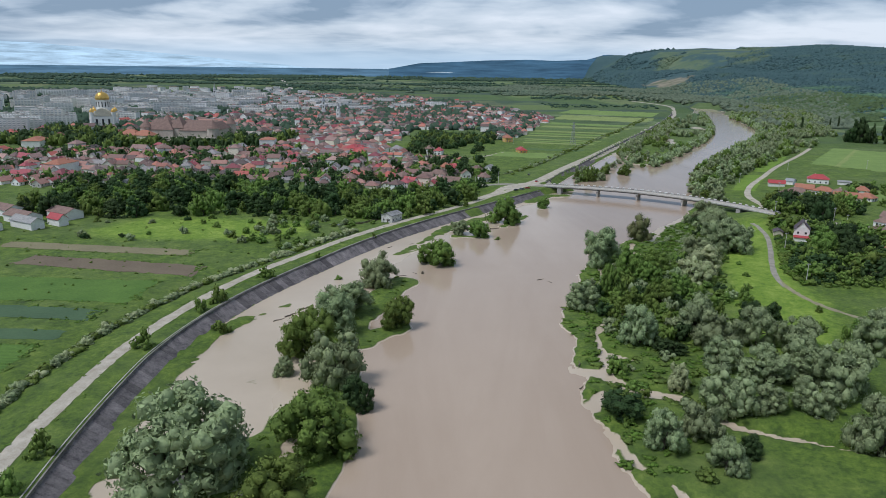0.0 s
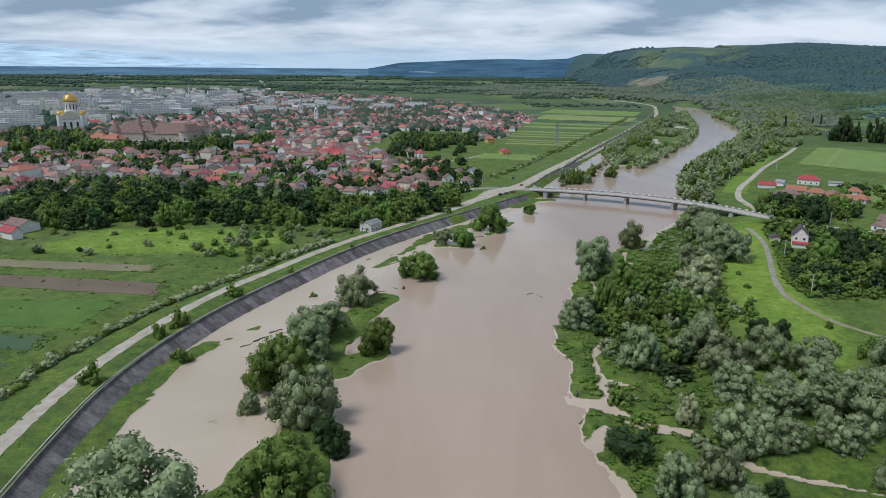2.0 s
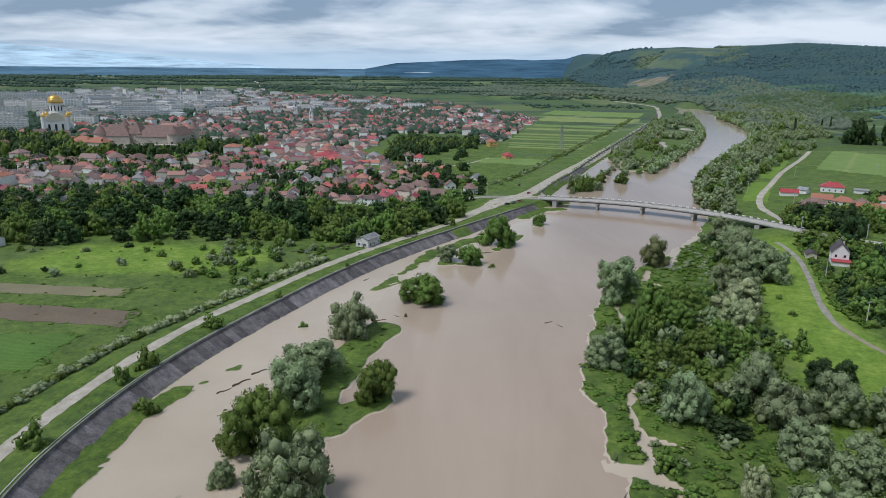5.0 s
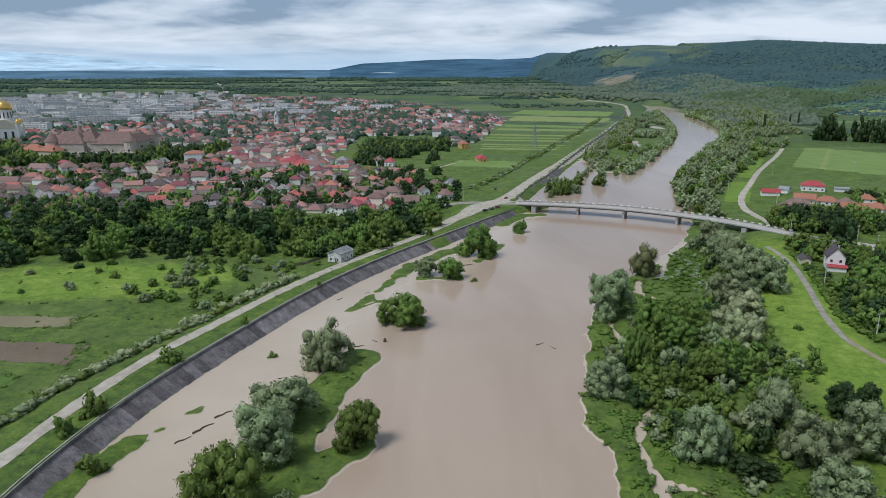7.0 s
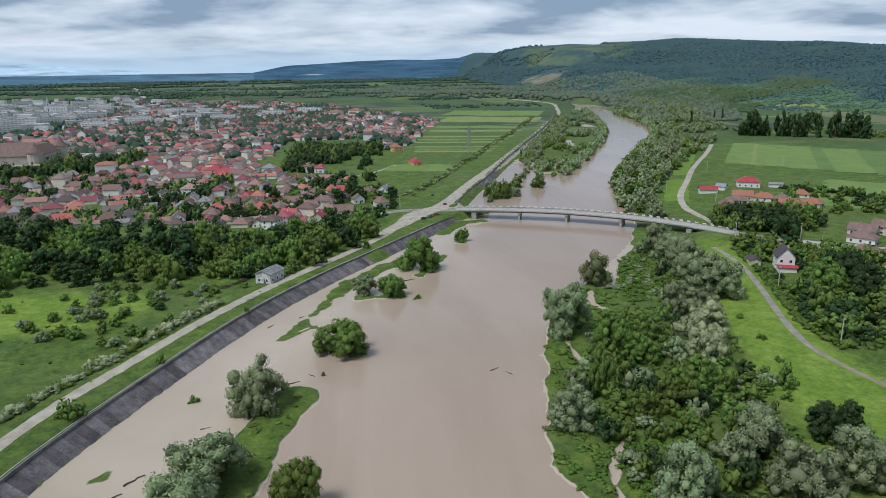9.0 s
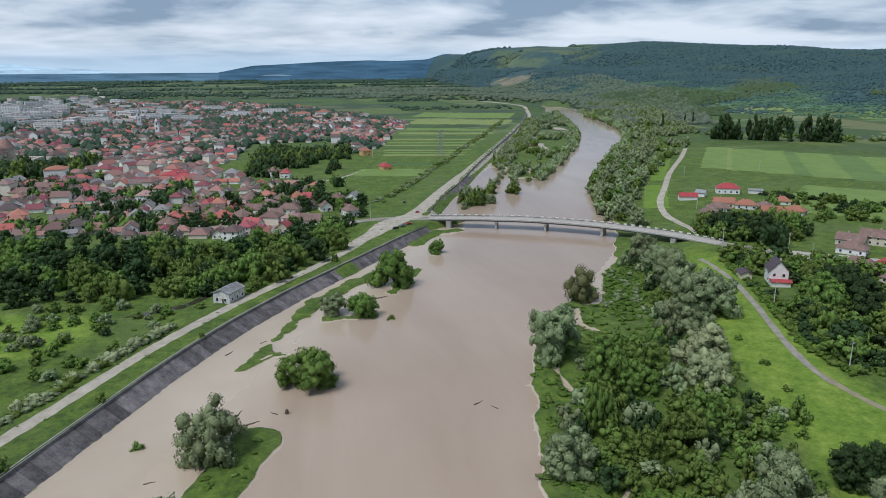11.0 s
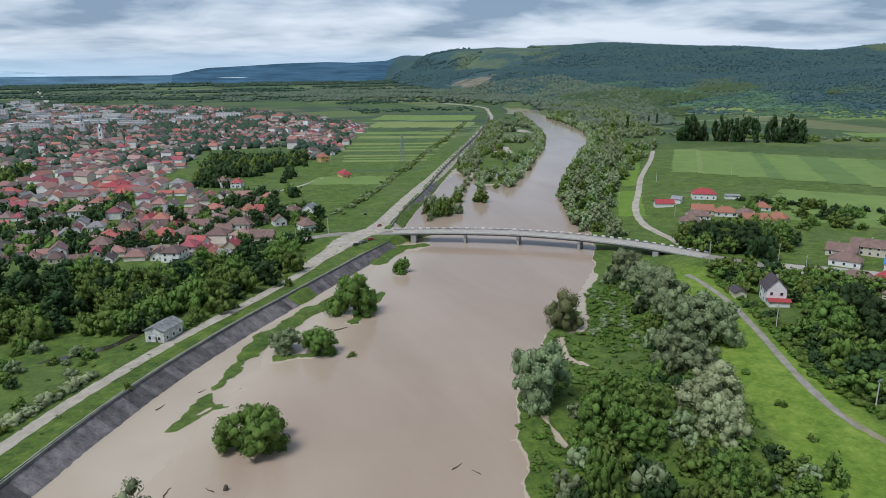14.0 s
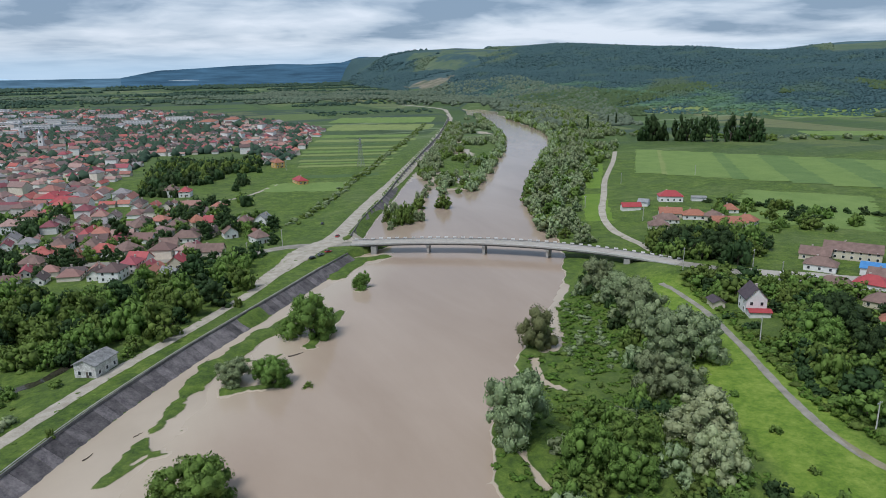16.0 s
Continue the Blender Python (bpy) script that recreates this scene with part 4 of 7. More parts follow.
SMALL = {"willow": crown_mesh("small_crown", 201, 6, 44, 0.17, M["willow"]), "green": crown_mesh("small_crown", 202, 6, 44, 0.17, M["green"]),
         "dark": crown_mesh("small_crown", 203, 6, 44, 0.17, M["dark"]), "green_low": crown_mesh("small_crown", 204, 4, 36, 0.19, M["green"], "low"),
         "willow_low": crown_mesh("small_crown", 205, 4, 36, 0.19, M["willow"], "low"), "pale": crown_mesh("small_crown", 206, 6, 44, 0.17, M["pale_willow"]),
         "weed": crown_mesh("small_crown", 207, 3, 26, 0.22, M["weed"], "low")}
KIND_NAME = {"willow": "willow_tree", "pale": "willow_tree", "olive": "tree", "green": "tree", "dark": "tree", "bush": "shrub", "dark_bush": "shrub", "grey_bush": "shrub",
             "mid_willow": "willow_tree", "mid_green": "tree", "mid_dark": "tree", "poplar": "poplar_tree"}
grown = []
# yards and streets where no tree stands: x, y, radius
KEEP_CLEAR = [(212, 398, 8), (207, 386, 8), (203, 374, 6), (206, 409, 5), (-33, 432, 9), (-38, 424, 9), (-28, 424, 9), (226, 466, 7), (236, 452, 7), (246, 442, 8), (256, 432, 10), (268, 421, 10), (282, 405, 10), (300, 384, 8),
              (284, 430, 9), (298, 446, 9), (316, 440, 14), (276, 396, 9), (264, 404, 8), (290, 402, 9), (262, 380, 8), (246, 362, 7), (300, 414, 9), (330, 420, 9), (240, 330, 8), (36, 596, 9), (43, 645, 8), (2, 658, 9), (-11, 653, 9), (-33, 651, 8), (-35, 593, 9), (-72, 613, 9), (-55, 610, 9), (-80, 582, 9), (8, 574, 9), (-5, 614, 9)]


def plant_batch(name, label, kinds, spots, category="trees"):
    """Many plants that nobody could count, as one object; spots: x, y, radius, height."""
    rng = np.random.RandomState(len(spots) + len(name))
    root = tagged(new(name), label, category, kind="stuff")
    P = np.array(spots, float)
    Z = np.maximum(on_ground(P[:, 0], P[:, 1]), -0.3)
    which = rng.randint(0, len(kinds), len(P))
    for k, kind in enumerate(kinds):
        me = SMALL[kind]
        n = len(me.vertices)
        co = np.empty(n * 3, np.float32)
        me.vertices.foreach_get("co", co)
        co = co.reshape(n, 3)
        polys = [tuple(q.vertices) for q in me.polygons]
        tri = np.array([q for q in polys if len(q) == 3])
        quad = np.array([q for q in polys if len(q) == 4])
        rows = np.nonzero(which == k)[0]
        if not len(rows):
            continue
        w = rng.uniform(0, 6.28, len(rows))
        c, s = np.cos(w)[:, None], np.sin(w)[:, None]
        V = np.empty((len(rows), n, 3))
        V[..., 0] = P[rows, 0:1] + (co[None, :, 0] * c - co[None, :, 1] * s) * P[rows, 2:3]
        V[..., 1] = P[rows, 1:2] + (co[None, :, 0] * s + co[None, :, 1] * c) * P[rows, 2:3]
        V[..., 2] = Z[rows][:, None] - 0.05 + co[None, :, 2] * P[rows, 3:4] / 1.7
        shift = (np.arange(len(rows)) * n)[:, None, None]
        faces = (tri[None] + shift).reshape(-1, 3).tolist() + (quad[None] + shift).reshape(-1, 4).tolist()
        out = bpy.data.meshes.new("foliage")
        out.from_pydata(V.reshape(-1, 3).tolist(), [], faces)
        out.shade_smooth()
        nrm = np.empty(len(me.loops) * 3, np.float32)
        me.corner_normals.foreach_get("vector", nrm)
        own = np.zeros((n, 3))
        own[np.array([lp.vertex_index for lp in me.loops])] = nrm.reshape(-1, 3)
        W = np.empty((len(rows), n, 3))
        W[..., 0], W[..., 1], W[..., 2] = own[None, :, 0] * c - own[None, :, 1] * s, own[None, :, 0] * s + own[None, :, 1] * c, own[None, :, 2]
        out.normals_split_custom_set_from_vertices(W.reshape(-1, 3).tolist())
        out.materials.append(me.materials[0])
        ob = new("foliage", out)
        ob.parent = root
    grown.extend((a, b, c) for a, b, c, d in spots)


def plant(kind, x, y, radius, tall, label, group="", z=None):
    rng = random.Random(int(x * 31 + y * 17))
    root = new(KIND_NAME[kind])
    top = 1.75 if kind not in ("bush", "dark_bush", "grey_bush") else 1.25
    z = h1(x, y) if z is None else z
    root.matrix_basis = Matrix.LocRotScale((x, y, max(z, -0.6) - 0.05), Euler((0, 0, rng.uniform(0, 6.28))), (radius, radius * rng.uniform(0.9, 1.1), tall / top))
    for name, me in (("trunk", rng.choice(TRUNKS)), ("crown", rng.choice(CROWNS[kind]))):
        if name == "trunk" and top == 1.25:
            continue
        ob = new(name, me)
        ob.parent = root
    tagged(root, label, "shrub" if top == 1.25 else "tree", group)
    grown.append((x, y, radius))
    return root


def scatter(poly, spacing, rng, x_jitter=0.45, clear=0.0):
    """Uneven points within an outline of the plan, at about the given spacing, clear of what stands already."""
    xs, ys = [p[0] for p in poly], [p[1] for p in poly]
    gx = np.arange(min(xs), max(xs), spacing)
    gy = np.arange(min(ys), max(ys), spacing * 0.87)
    out = []
    for j, yy in enumerate(gy):
        for xx in gx:
            px, py = xx + (j % 2) * spacing / 2 + rng.uniform(-1, 1) * x_jitter * spacing, yy + rng.uniform(-1, 1) * x_jitter * spacing
            out.append((px, py))
    arr = np.array(out)
    ok = within(arr[:, 0], arr[:, 1], poly)
    pts = [p for p, k in zip(out, ok) if k]
    pts = [p for p in pts if all((p[0] - g[0]) ** 2 + (p[1] - g[1]) ** 2 > g[2] ** 2 for g in KEEP_CLEAR)]
    if clear:
        pts = [p for p in pts if all((p[0] - g[0]) ** 2 + (p[1] - g[1]) ** 2 > (clear + 0.55 * g[2]) ** 2 for g in grown)]
    return pts


# willows standing in the flood: x, y, crown radius, height, kind
FLOOD_TREES = [(-60, 147, 16.5, 25, "willow"), (-36, 134, 11.8, 15.5, "green"), (-34, 165, 13, 17, "green"), (-34, 204, 9.3, 17.5, "willow"), (-25, 188, 5, 10, "dark"),
               (-48, 228, 9.5, 18, "green"), (-41, 250, 9, 16, "willow"), (-39, 268, 10.5, 14, "willow"), (-52, 211, 3.6, 6.5, "willow"), (-18, 255, 7.2, 12.5, "green"),
               (-30, 309, 9.4, 15.5, "willow"), (-3, 347, 9.8, 14, "green"), (41, 446, 11.2, 18.5, "green"), (22, 408, 6.5, 10, "green"), (10, 413, 6.5, 9.5, "willow"), (74, 500, 4.8, 8.5, "green")]
for x, y, r, h, k in FLOOD_TREES:
    plant(k, x, y, r, h, {"willow": "grey-green willow standing in the brown flood water", "green": "broad green willow at the flooded bank", "dark": "small dark green tree at the water's edge"}[k], "flooded river trees")
for x, y, r, h in ((-104, 224, 4.4, 7.5), (-97, 261, 3.2, 5.5), (-93, 272, 4.4, 7), (-82, 306, 4.6, 6.5), (-101, 155, 3.9, 7), (-99, 139, 3.4, 5.5), (-64, 342, 2.0, 3), (-40, 388, 1.8, 2.6), (16, 482, 2.4, 5)):
    plant("bush", x, y, r, h, "round dark green bush on the levee verge", "levee bushes")
for x, y, r, h in ((-85, 247, 4, 4.5), (-50, 318, 2, 2), (52, 470, 4, 3), (48, 462, 3.5, 2.5), (33, 402, 2.5, 2.5)):
    plant("bush", x, y, r, h, "low green bush at the flooded levee foot", "foreshore bushes")

# right bank: single trees, then the thicket between them
BANK_TREES = [(82, 346, 10, 20.5, "willow"), (119, 404, 8.2, 16.5, "olive"), (175, 455, 10, 14, "willow"), (170, 432, 9.5, 13.5, "willow"), (165, 410, 10.5, 18, "willow"), (161, 394, 9.5, 15, "willow"),
              (154, 372, 11.5, 19, "willow"), (163, 369, 9.5, 16, "willow"), (134, 357, 8.4, 13, "willow"), (139, 348, 8, 12, "willow"), (126, 324, 10.5, 15, "pale"), (119, 309, 7.5, 13, "pale"),
              (92, 325, 9, 14.5, "green"), (104, 324, 9, 14, "green"), (98, 315, 6.7, 10, "green"), (75, 295, 4.6, 14.5, "green"), (103, 287, 7, 12.5, "green"), (94, 281, 6.5, 12, "green"),
              (81, 279, 5.4, 9, "green"), (60, 278.5, 7.2, 11.3, "willow"), (74, 240, 7.6, 14.3, "willow"), (97.5, 250, 7.6, 15, "willow"), (99.5, 233, 8.8, 14.5, "willow"), (115, 235, 8.5, 14, "willow"),
              (126, 226, 9.5, 13, "willow"), (95, 216, 7.5, 11, "willow"), (105, 205, 9.2, 11.8, "willow"), (118, 205, 9.4, 13.6, "willow"), (124, 194, 11, 17, "willow"), (86, 188, 8.7, 12.7, "willow"),
              (98, 187, 6.2, 8, "willow"), (111, 185, 7.3, 9.3, "willow"), (76, 202, 3.8, 9.8, "pale"), (60, 166, 5.8, 12, "willow"), (72, 171, 5.8, 10.9, "willow"), (73, 156, 5.2, 8.6, "willow"),
              (82, 163, 3.4, 5.5, "dark"), (54, 185, 7.7, 7.2, "dark"), (155, 228, 9.5, 15, "willow"), (118, 165, 8.5, 17, "willow"), (82, 231, 6, 5, "dark"), (121, 255, 5.4, 9, "dark"), (130, 257, 4.1, 8, "dark")]
for x, y, r, h, k in BANK_TREES:
    plant(k, x, y, r, h, {"willow": "dense grey-green willow on the low river bank", "green": "rounded green tree in the bank thicket", "dark": "dark green tree on the river bank", "olive": "thin olive-brown tree leaning over the water's edge",
                          "pale": "pale silvery willow in the bank thicket"}[k], "right bank trees")
veg = random.Random(7)
THICKET = [(66, 250), (84, 232), (110, 250), (128, 290), (132, 330), (160, 370), (186, 430), (190, 470), (176, 470), (150, 430), (112, 360), (86, 330), (68, 300)]
HOLLOW = [(108, 352), (128, 356), (148, 392), (166, 440), (150, 446), (132, 420), (116, 388)]
for x, y in scatter(THICKET, 7.5, veg, 0.4, 1.0):
    if within(np.array([x]), np.array([y]), HOLLOW)[0]:
        continue
    k = veg.choice(("bush", "bush", "bush", "dark_bush", "grey_bush"))
    plant(k, x, y, veg.uniform(3.2, 5.6), veg.uniform(3.5, 7.5), "tangled green shrub in the river bank thicket", "bank thicket")
LOWBANK = [(54, 150), (50, 175), (52, 205), (56, 240), (64, 262), (84, 232), (92, 200), (80, 175), (66, 150)]
for x, y in scatter(LOWBANK, 13, veg, 0.45, 1.0):
    plant(veg.choice(("bush", "bush", "grey_bush")), x, y, veg.uniform(1.6, 3.6), veg.uniform(1.5, 3.4), "low shrub on the wet river meadow", "meadow shrubs")
for x, y, r, h in ((131, 284, 4.3, 7.4), (123, 283, 2.8, 4.6), (70, 256, 3.3, 4.7), (59, 215, 4.2, 6.5), (146, 318, 2, 2.5), (152, 340, 1.8, 2.2), (150, 352, 2.2, 3), (140, 300, 1.8, 2), (155, 268, 2, 3), (160, 250, 2.6, 4), (144, 246, 2.2, 4), (150, 240, 2.4, 5), (126, 276, 2, 3)):
    plant("bush", x, y, r, h, "dark round bush on the open meadow", "meadow bushes")

# ---------------------------------------------------------------- fields
def crop_material(name, a, b, row, turn, rows=0.14):
    """Sown or ploughed rows across the strip, with patchy growth."""
    m, nt, bsdf = blank(name)
    pos = position(nt)
    mp = nt.nodes.new("ShaderNodeMapping")
    mp.inputs["Rotation"].default_value = (0, 0, radians(turn))
    nt.links.new(pos, mp.inputs["Vector"])
    wave = node(nt, "ShaderNodeTexWave", Scale=row, Distortion=1.5, Detail=2.0)
    wave.bands_direction = "Y"
    nt.links.new(mp.outputs[0], wave.inputs["Vector"])
    n1, n2 = noise_tex(nt, pos, 0.06, 5.0), noise_tex(nt, pos, 0.9, 4.0)
    fac = math_node(nt, "ADD", math_node(nt, "MULTIPLY", n1, 0.42), math_node(nt, "ADD", math_node(nt, "MULTIPLY", n2, 0.42), math_node(nt, "MULTIPLY", wave.outputs["Fac"], rows)))
    nt.links.new(ramp(nt, fac, [(0.34, a), (0.66, b)]), bsdf.inputs["Base Color"])
    bsdf.inputs["Roughness"].default_value = 0.95
    bump(nt, bsdf, n2, 0.6, 0.3)
    return m


CROPS = {
    "bright": crop_material("bright_young_crop", (0.050, 0.116, 0.014), (0.112, 0.205, 0.030), 0.25, -6),
    "blue": crop_material("blue_green_crop", (0.045, 0.090, 0.042), (0.075, 0.135, 0.062), 0.3, -6),
    "soil": crop_material("ploughed_brown_soil", (0.120, 0.092, 0.062), (0.190, 0.150, 0.100), 0.35, -6),
    "pale": crop_material("dry_stubble", (0.170, 0.150, 0.085), (0.250, 0.225, 0.125), 0.3, -6),
    "meadow": crop_material("mown_meadow", (0.115, 0.195, 0.040), (0.215, 0.300, 0.076), 0.1, 35),
    "yellow": crop_material("yellowing_meadow", (0.165, 0.222, 0.060), (0.265, 0.315, 0.100), 0.12, 35),
    "lush": crop_material("lush_meadow_grass", (0.110, 0.200, 0.016), (0.225, 0.325, 0.045), 0.08, 60, 0.0),
    "plain_green": crop_material("even_green_crop", (0.092, 0.166, 0.040), (0.172, 0.258, 0.070), 0.1, 35, 0.05),
    "deep": crop_material("dark_green_crop", (0.054, 0.106, 0.030), (0.100, 0.165, 0.046), 0.2, 30),
}
FIELD_LABEL = {"bright": "bright green field of young crop", "blue": "blue-green strip of young crop", "soil": "bare brown ploughed strip", "pale": "dry pale stubble strip",
               "meadow": "green mown meadow strip", "yellow": "yellow-green hay meadow strip", "deep": "dark green crop strip", "plain_green": "even green crop strip", "lush": "lush yellow-green meadow beside the lane"}


def field(kind, a, b, width, lift=0.10):
    ob = ribbon("field", [a, ((a[0] + b[0]) / 2, (a[1] + b[1]) / 2), b], width, CROPS[kind], 4, lift, 0.10, int(abs(a[0])))
    tagged(ob, FIELD_LABEL[kind], "field", kind="structure")


for kind, a, b, w in (("soil", (-212, 335), (-118, 319), 17), ("pale", (-240, 364), (-132, 351), 12), ("bright", (-240, 292), (-130, 287), 30), ("blue", (-215, 264), (-138, 257), 13),
                      ("blue", (-200, 238), (-140, 236), 9), ("bright", (-190, 214), (-143, 216), 22),
                      ("meadow", (60, 800), (125, 780), 46), ("deep", (100, 850), (170, 835), 20), ("yellow", (105, 928), (195, 905), 15), ("meadow", (110, 950), (205, 925), 12), ("yellow", (112, 975), (215, 948), 12),
                      ("deep", (116, 1000), (225, 972), 14), ("yellow", (122, 1030), (236, 1000), 16), ("meadow", (130, 1065), (250, 1030), 18), ("yellow", (142, 1105), (268, 1068), 18), ("deep", (152, 1145), (285, 1105), 18),
                      ("yellow", (168, 1195), (305, 1150), 30), ("meadow", (190, 1262), (330, 1215), 40), ("yellow", (230, 1420), (400, 1350), 110), ("meadow", (270, 1570), (450, 1490), 120)):
    field(kind, a, b, w)
for kind, a, b, w in (("lush", (254, 578), (302, 664), 18), ("lush", (312, 690), (392, 812), 22), ("meadow", (352, 505), (445, 590), 84)):
    field(kind, a, b, w, 0.06)
# long strips of the right-hand plain, running away from the river
along_s = 0.0
for i, (kind, w) in enumerate((("meadow", 24), ("yellow", 6), ("meadow", 30), ("meadow", 26), ("plain_green", 14), ("meadow", 34), ("plain_green", 30), ("meadow", 34), ("plain_green", 30), ("meadow", 40), ("plain_green", 36))):
    along_s += w
    s = along_s - w / 2
    bx, by = 392 + 0.62 * s, 735 - 0.78 * s
    field(kind, (bx, by), (bx + 112, by + 160), w * 1.06, 0.2 + 0.012 * i)
for kind, a, b, w in (("yellow", (830, 1480), (1010, 1370), 90), ("meadow", (1050, 1250), (1220, 1140), 120), ("meadow", (830, 960), (960, 880), 70)):
    field(kind, a, b, w)

# ---------------------------------------------------------------- houses
def palette(name, colours, rough=0.85, island=False, fine=2.0):
    m, nt, bsdf = blank(name)
    if island:
        pick = nt.nodes.new("ShaderNodeNewGeometry").outputs["Random Per Island"]
    else:
        pick = nt.nodes.new("ShaderNodeObjectInfo").outputs["Random"]
    r = nt.nodes.new("ShaderNodeValToRGB")
    r.color_ramp.interpolation = "CONSTANT"
    el = r.color_ramp.elements
    while len(el) < len(colours):
        el.new(0.5)
    for i, (e, c) in enumerate(zip(el, colours)):
        e.position, e.color = i / len(colours), (*c, 1)
    nt.links.new(pick, r.inputs["Fac"])
    n1, n2 = noise_tex(nt, position(nt), 0.5, 4.0), noise_tex(nt, position(nt), fine * 2, 3.0)
    k = math_node(nt, "ADD", math_node(nt, "MULTIPLY", math_node(nt, "ADD", n1, n2), 0.5), 0.5)
    sc = nt.nodes.new("ShaderNodeVectorMath")
    sc.operation = "SCALE"
    links(nt, (r.outputs["Color"], sc.inputs[0]), (k, sc.inputs["Scale"]), (sc.outputs[0], bsdf.inputs["Base Color"]))
    bsdf.inputs["Roughness"].default_value = rough
    bump(nt, bsdf, n2, 0.3, 0.05)
    return m


ROOF_TONES = [(0.190, 0.118, 0.102), (0.340, 0.155, 0.125), (0.130, 0.096, 0.088), (0.440, 0.185, 0.135), (0.230, 0.140, 0.122), (0.400, 0.260, 0.225), (0.280, 0.185, 0.165), (0.350, 0.095, 0.110),
              (0.280, 0.262, 0.260), (0.300, 0.170, 0.145), (0.240, 0.078, 0.090), (0.150, 0.100, 0.092), (0.370, 0.205, 0.170), (0.200, 0.152, 0.140), (0.440, 0.130, 0.108), (0.110, 0.086, 0.082)]
WALL_TONES = [(0.80, 0.78, 0.75), (0.86, 0.85, 0.84), (0.74, 0.66, 0.55), (0.64, 0.59, 0.54), (0.79, 0.71, 0.61), (0.87, 0.86, 0.86), (0.58, 0.54, 0.51), (0.83, 0.80, 0.77)]
M.update({
    "roofs": palette("clay_tile_roofs", ROOF_TONES), "roofs_far": palette("clay_tile_roofs_far", ROOF_TONES, island=True),
    "walls": palette("plaster_walls", WALL_TONES), "walls_far": palette("plaster_walls_far", WALL_TONES, island=True),
    "orange_roof": plain("orange_clay_tiles", (0.30, 0.12, 0.075), (0.42, 0.185, 0.12), 1.0, 0.8, 0.05, 6.0), "red_roof": plain("red_sheet_roof", (0.34, 0.045, 0.055), (0.44, 0.07, 0.07), 0.5, 0.5, 0.02, 6.0),
    "plum_roof": plain("plum_brown_tiles", (0.060, 0.045, 0.055), (0.11, 0.085, 0.095), 1.0, 0.7, 0.04, 6.0), "grey_roof": plain("grey_corrugated_roof", (0.20, 0.20, 0.20), (0.36, 0.36, 0.35), 0.8, 0.7, 0.03, 5.0),
    "blue_roof": plain("blue_sheet_roof", (0.06, 0.22, 0.50), (0.10, 0.30, 0.60), 0.5, 0.45, 0.02, 6.0), "white_wall": plain("white_plaster", (0.70, 0.69, 0.67), (0.84, 0.83, 0.81), 0.6, 0.85, 0.01, 5.0),
    "pale_blue_roof": plain("pale_blue_sheet_roof", (0.36, 0.48, 0.56), (0.46, 0.58, 0.66), 0.3, 0.5, 0.02, 4.0),
    "yellow_wall": plain("ochre_plaster", (0.60, 0.36, 0.10), (0.70, 0.46, 0.17), 0.6, 0.85, 0.01, 5.0), "cream_wall": plain("cream_plaster", (0.56, 0.50, 0.38), (0.68, 0.62, 0.50), 0.4, 0.85, 0.01, 4.0),
    "glass": plain("dark_window_glass", (0.02, 0.025, 0.03), (0.05, 0.06, 0.07), 0.6, 0.12), "gold": plain("gilded_copper", (0.70, 0.42, 0.10), (0.85, 0.56, 0.17), 0.5, 0.28, metal=0.85),
    "old_stone": plain("old_brick_and_stone", (0.42, 0.36, 0.31), (0.60, 0.53, 0.46), 0.2, 0.9, 0.05, 2.0), "brown_roof": plain("old_brown_tiles", (0.160, 0.105, 0.088), (0.270, 0.180, 0.150), 0.4, 0.85, 0.04, 4.0),
    "steel": plain("galvanised_steel", (0.30, 0.31, 0.32), (0.45, 0.46, 0.47), 1.0, 0.5, metal=0.6), "wood_pole": plain("grey_concrete_pole", (0.42, 0.41, 0.38), (0.58, 0.57, 0.53), 0.8, 0.85, 0.01),
    "centre_glass": plain("curtained_window_bands", (0.38, 0.39, 0.40), (0.56, 0.56, 0.56), 0.2, 0.3),
    "flats": palette("panel_block_facades", [(0.76, 0.75, 0.73), (0.84, 0.84, 0.83), (0.68, 0.67, 0.66), (0.78, 0.74, 0.68)]),
})


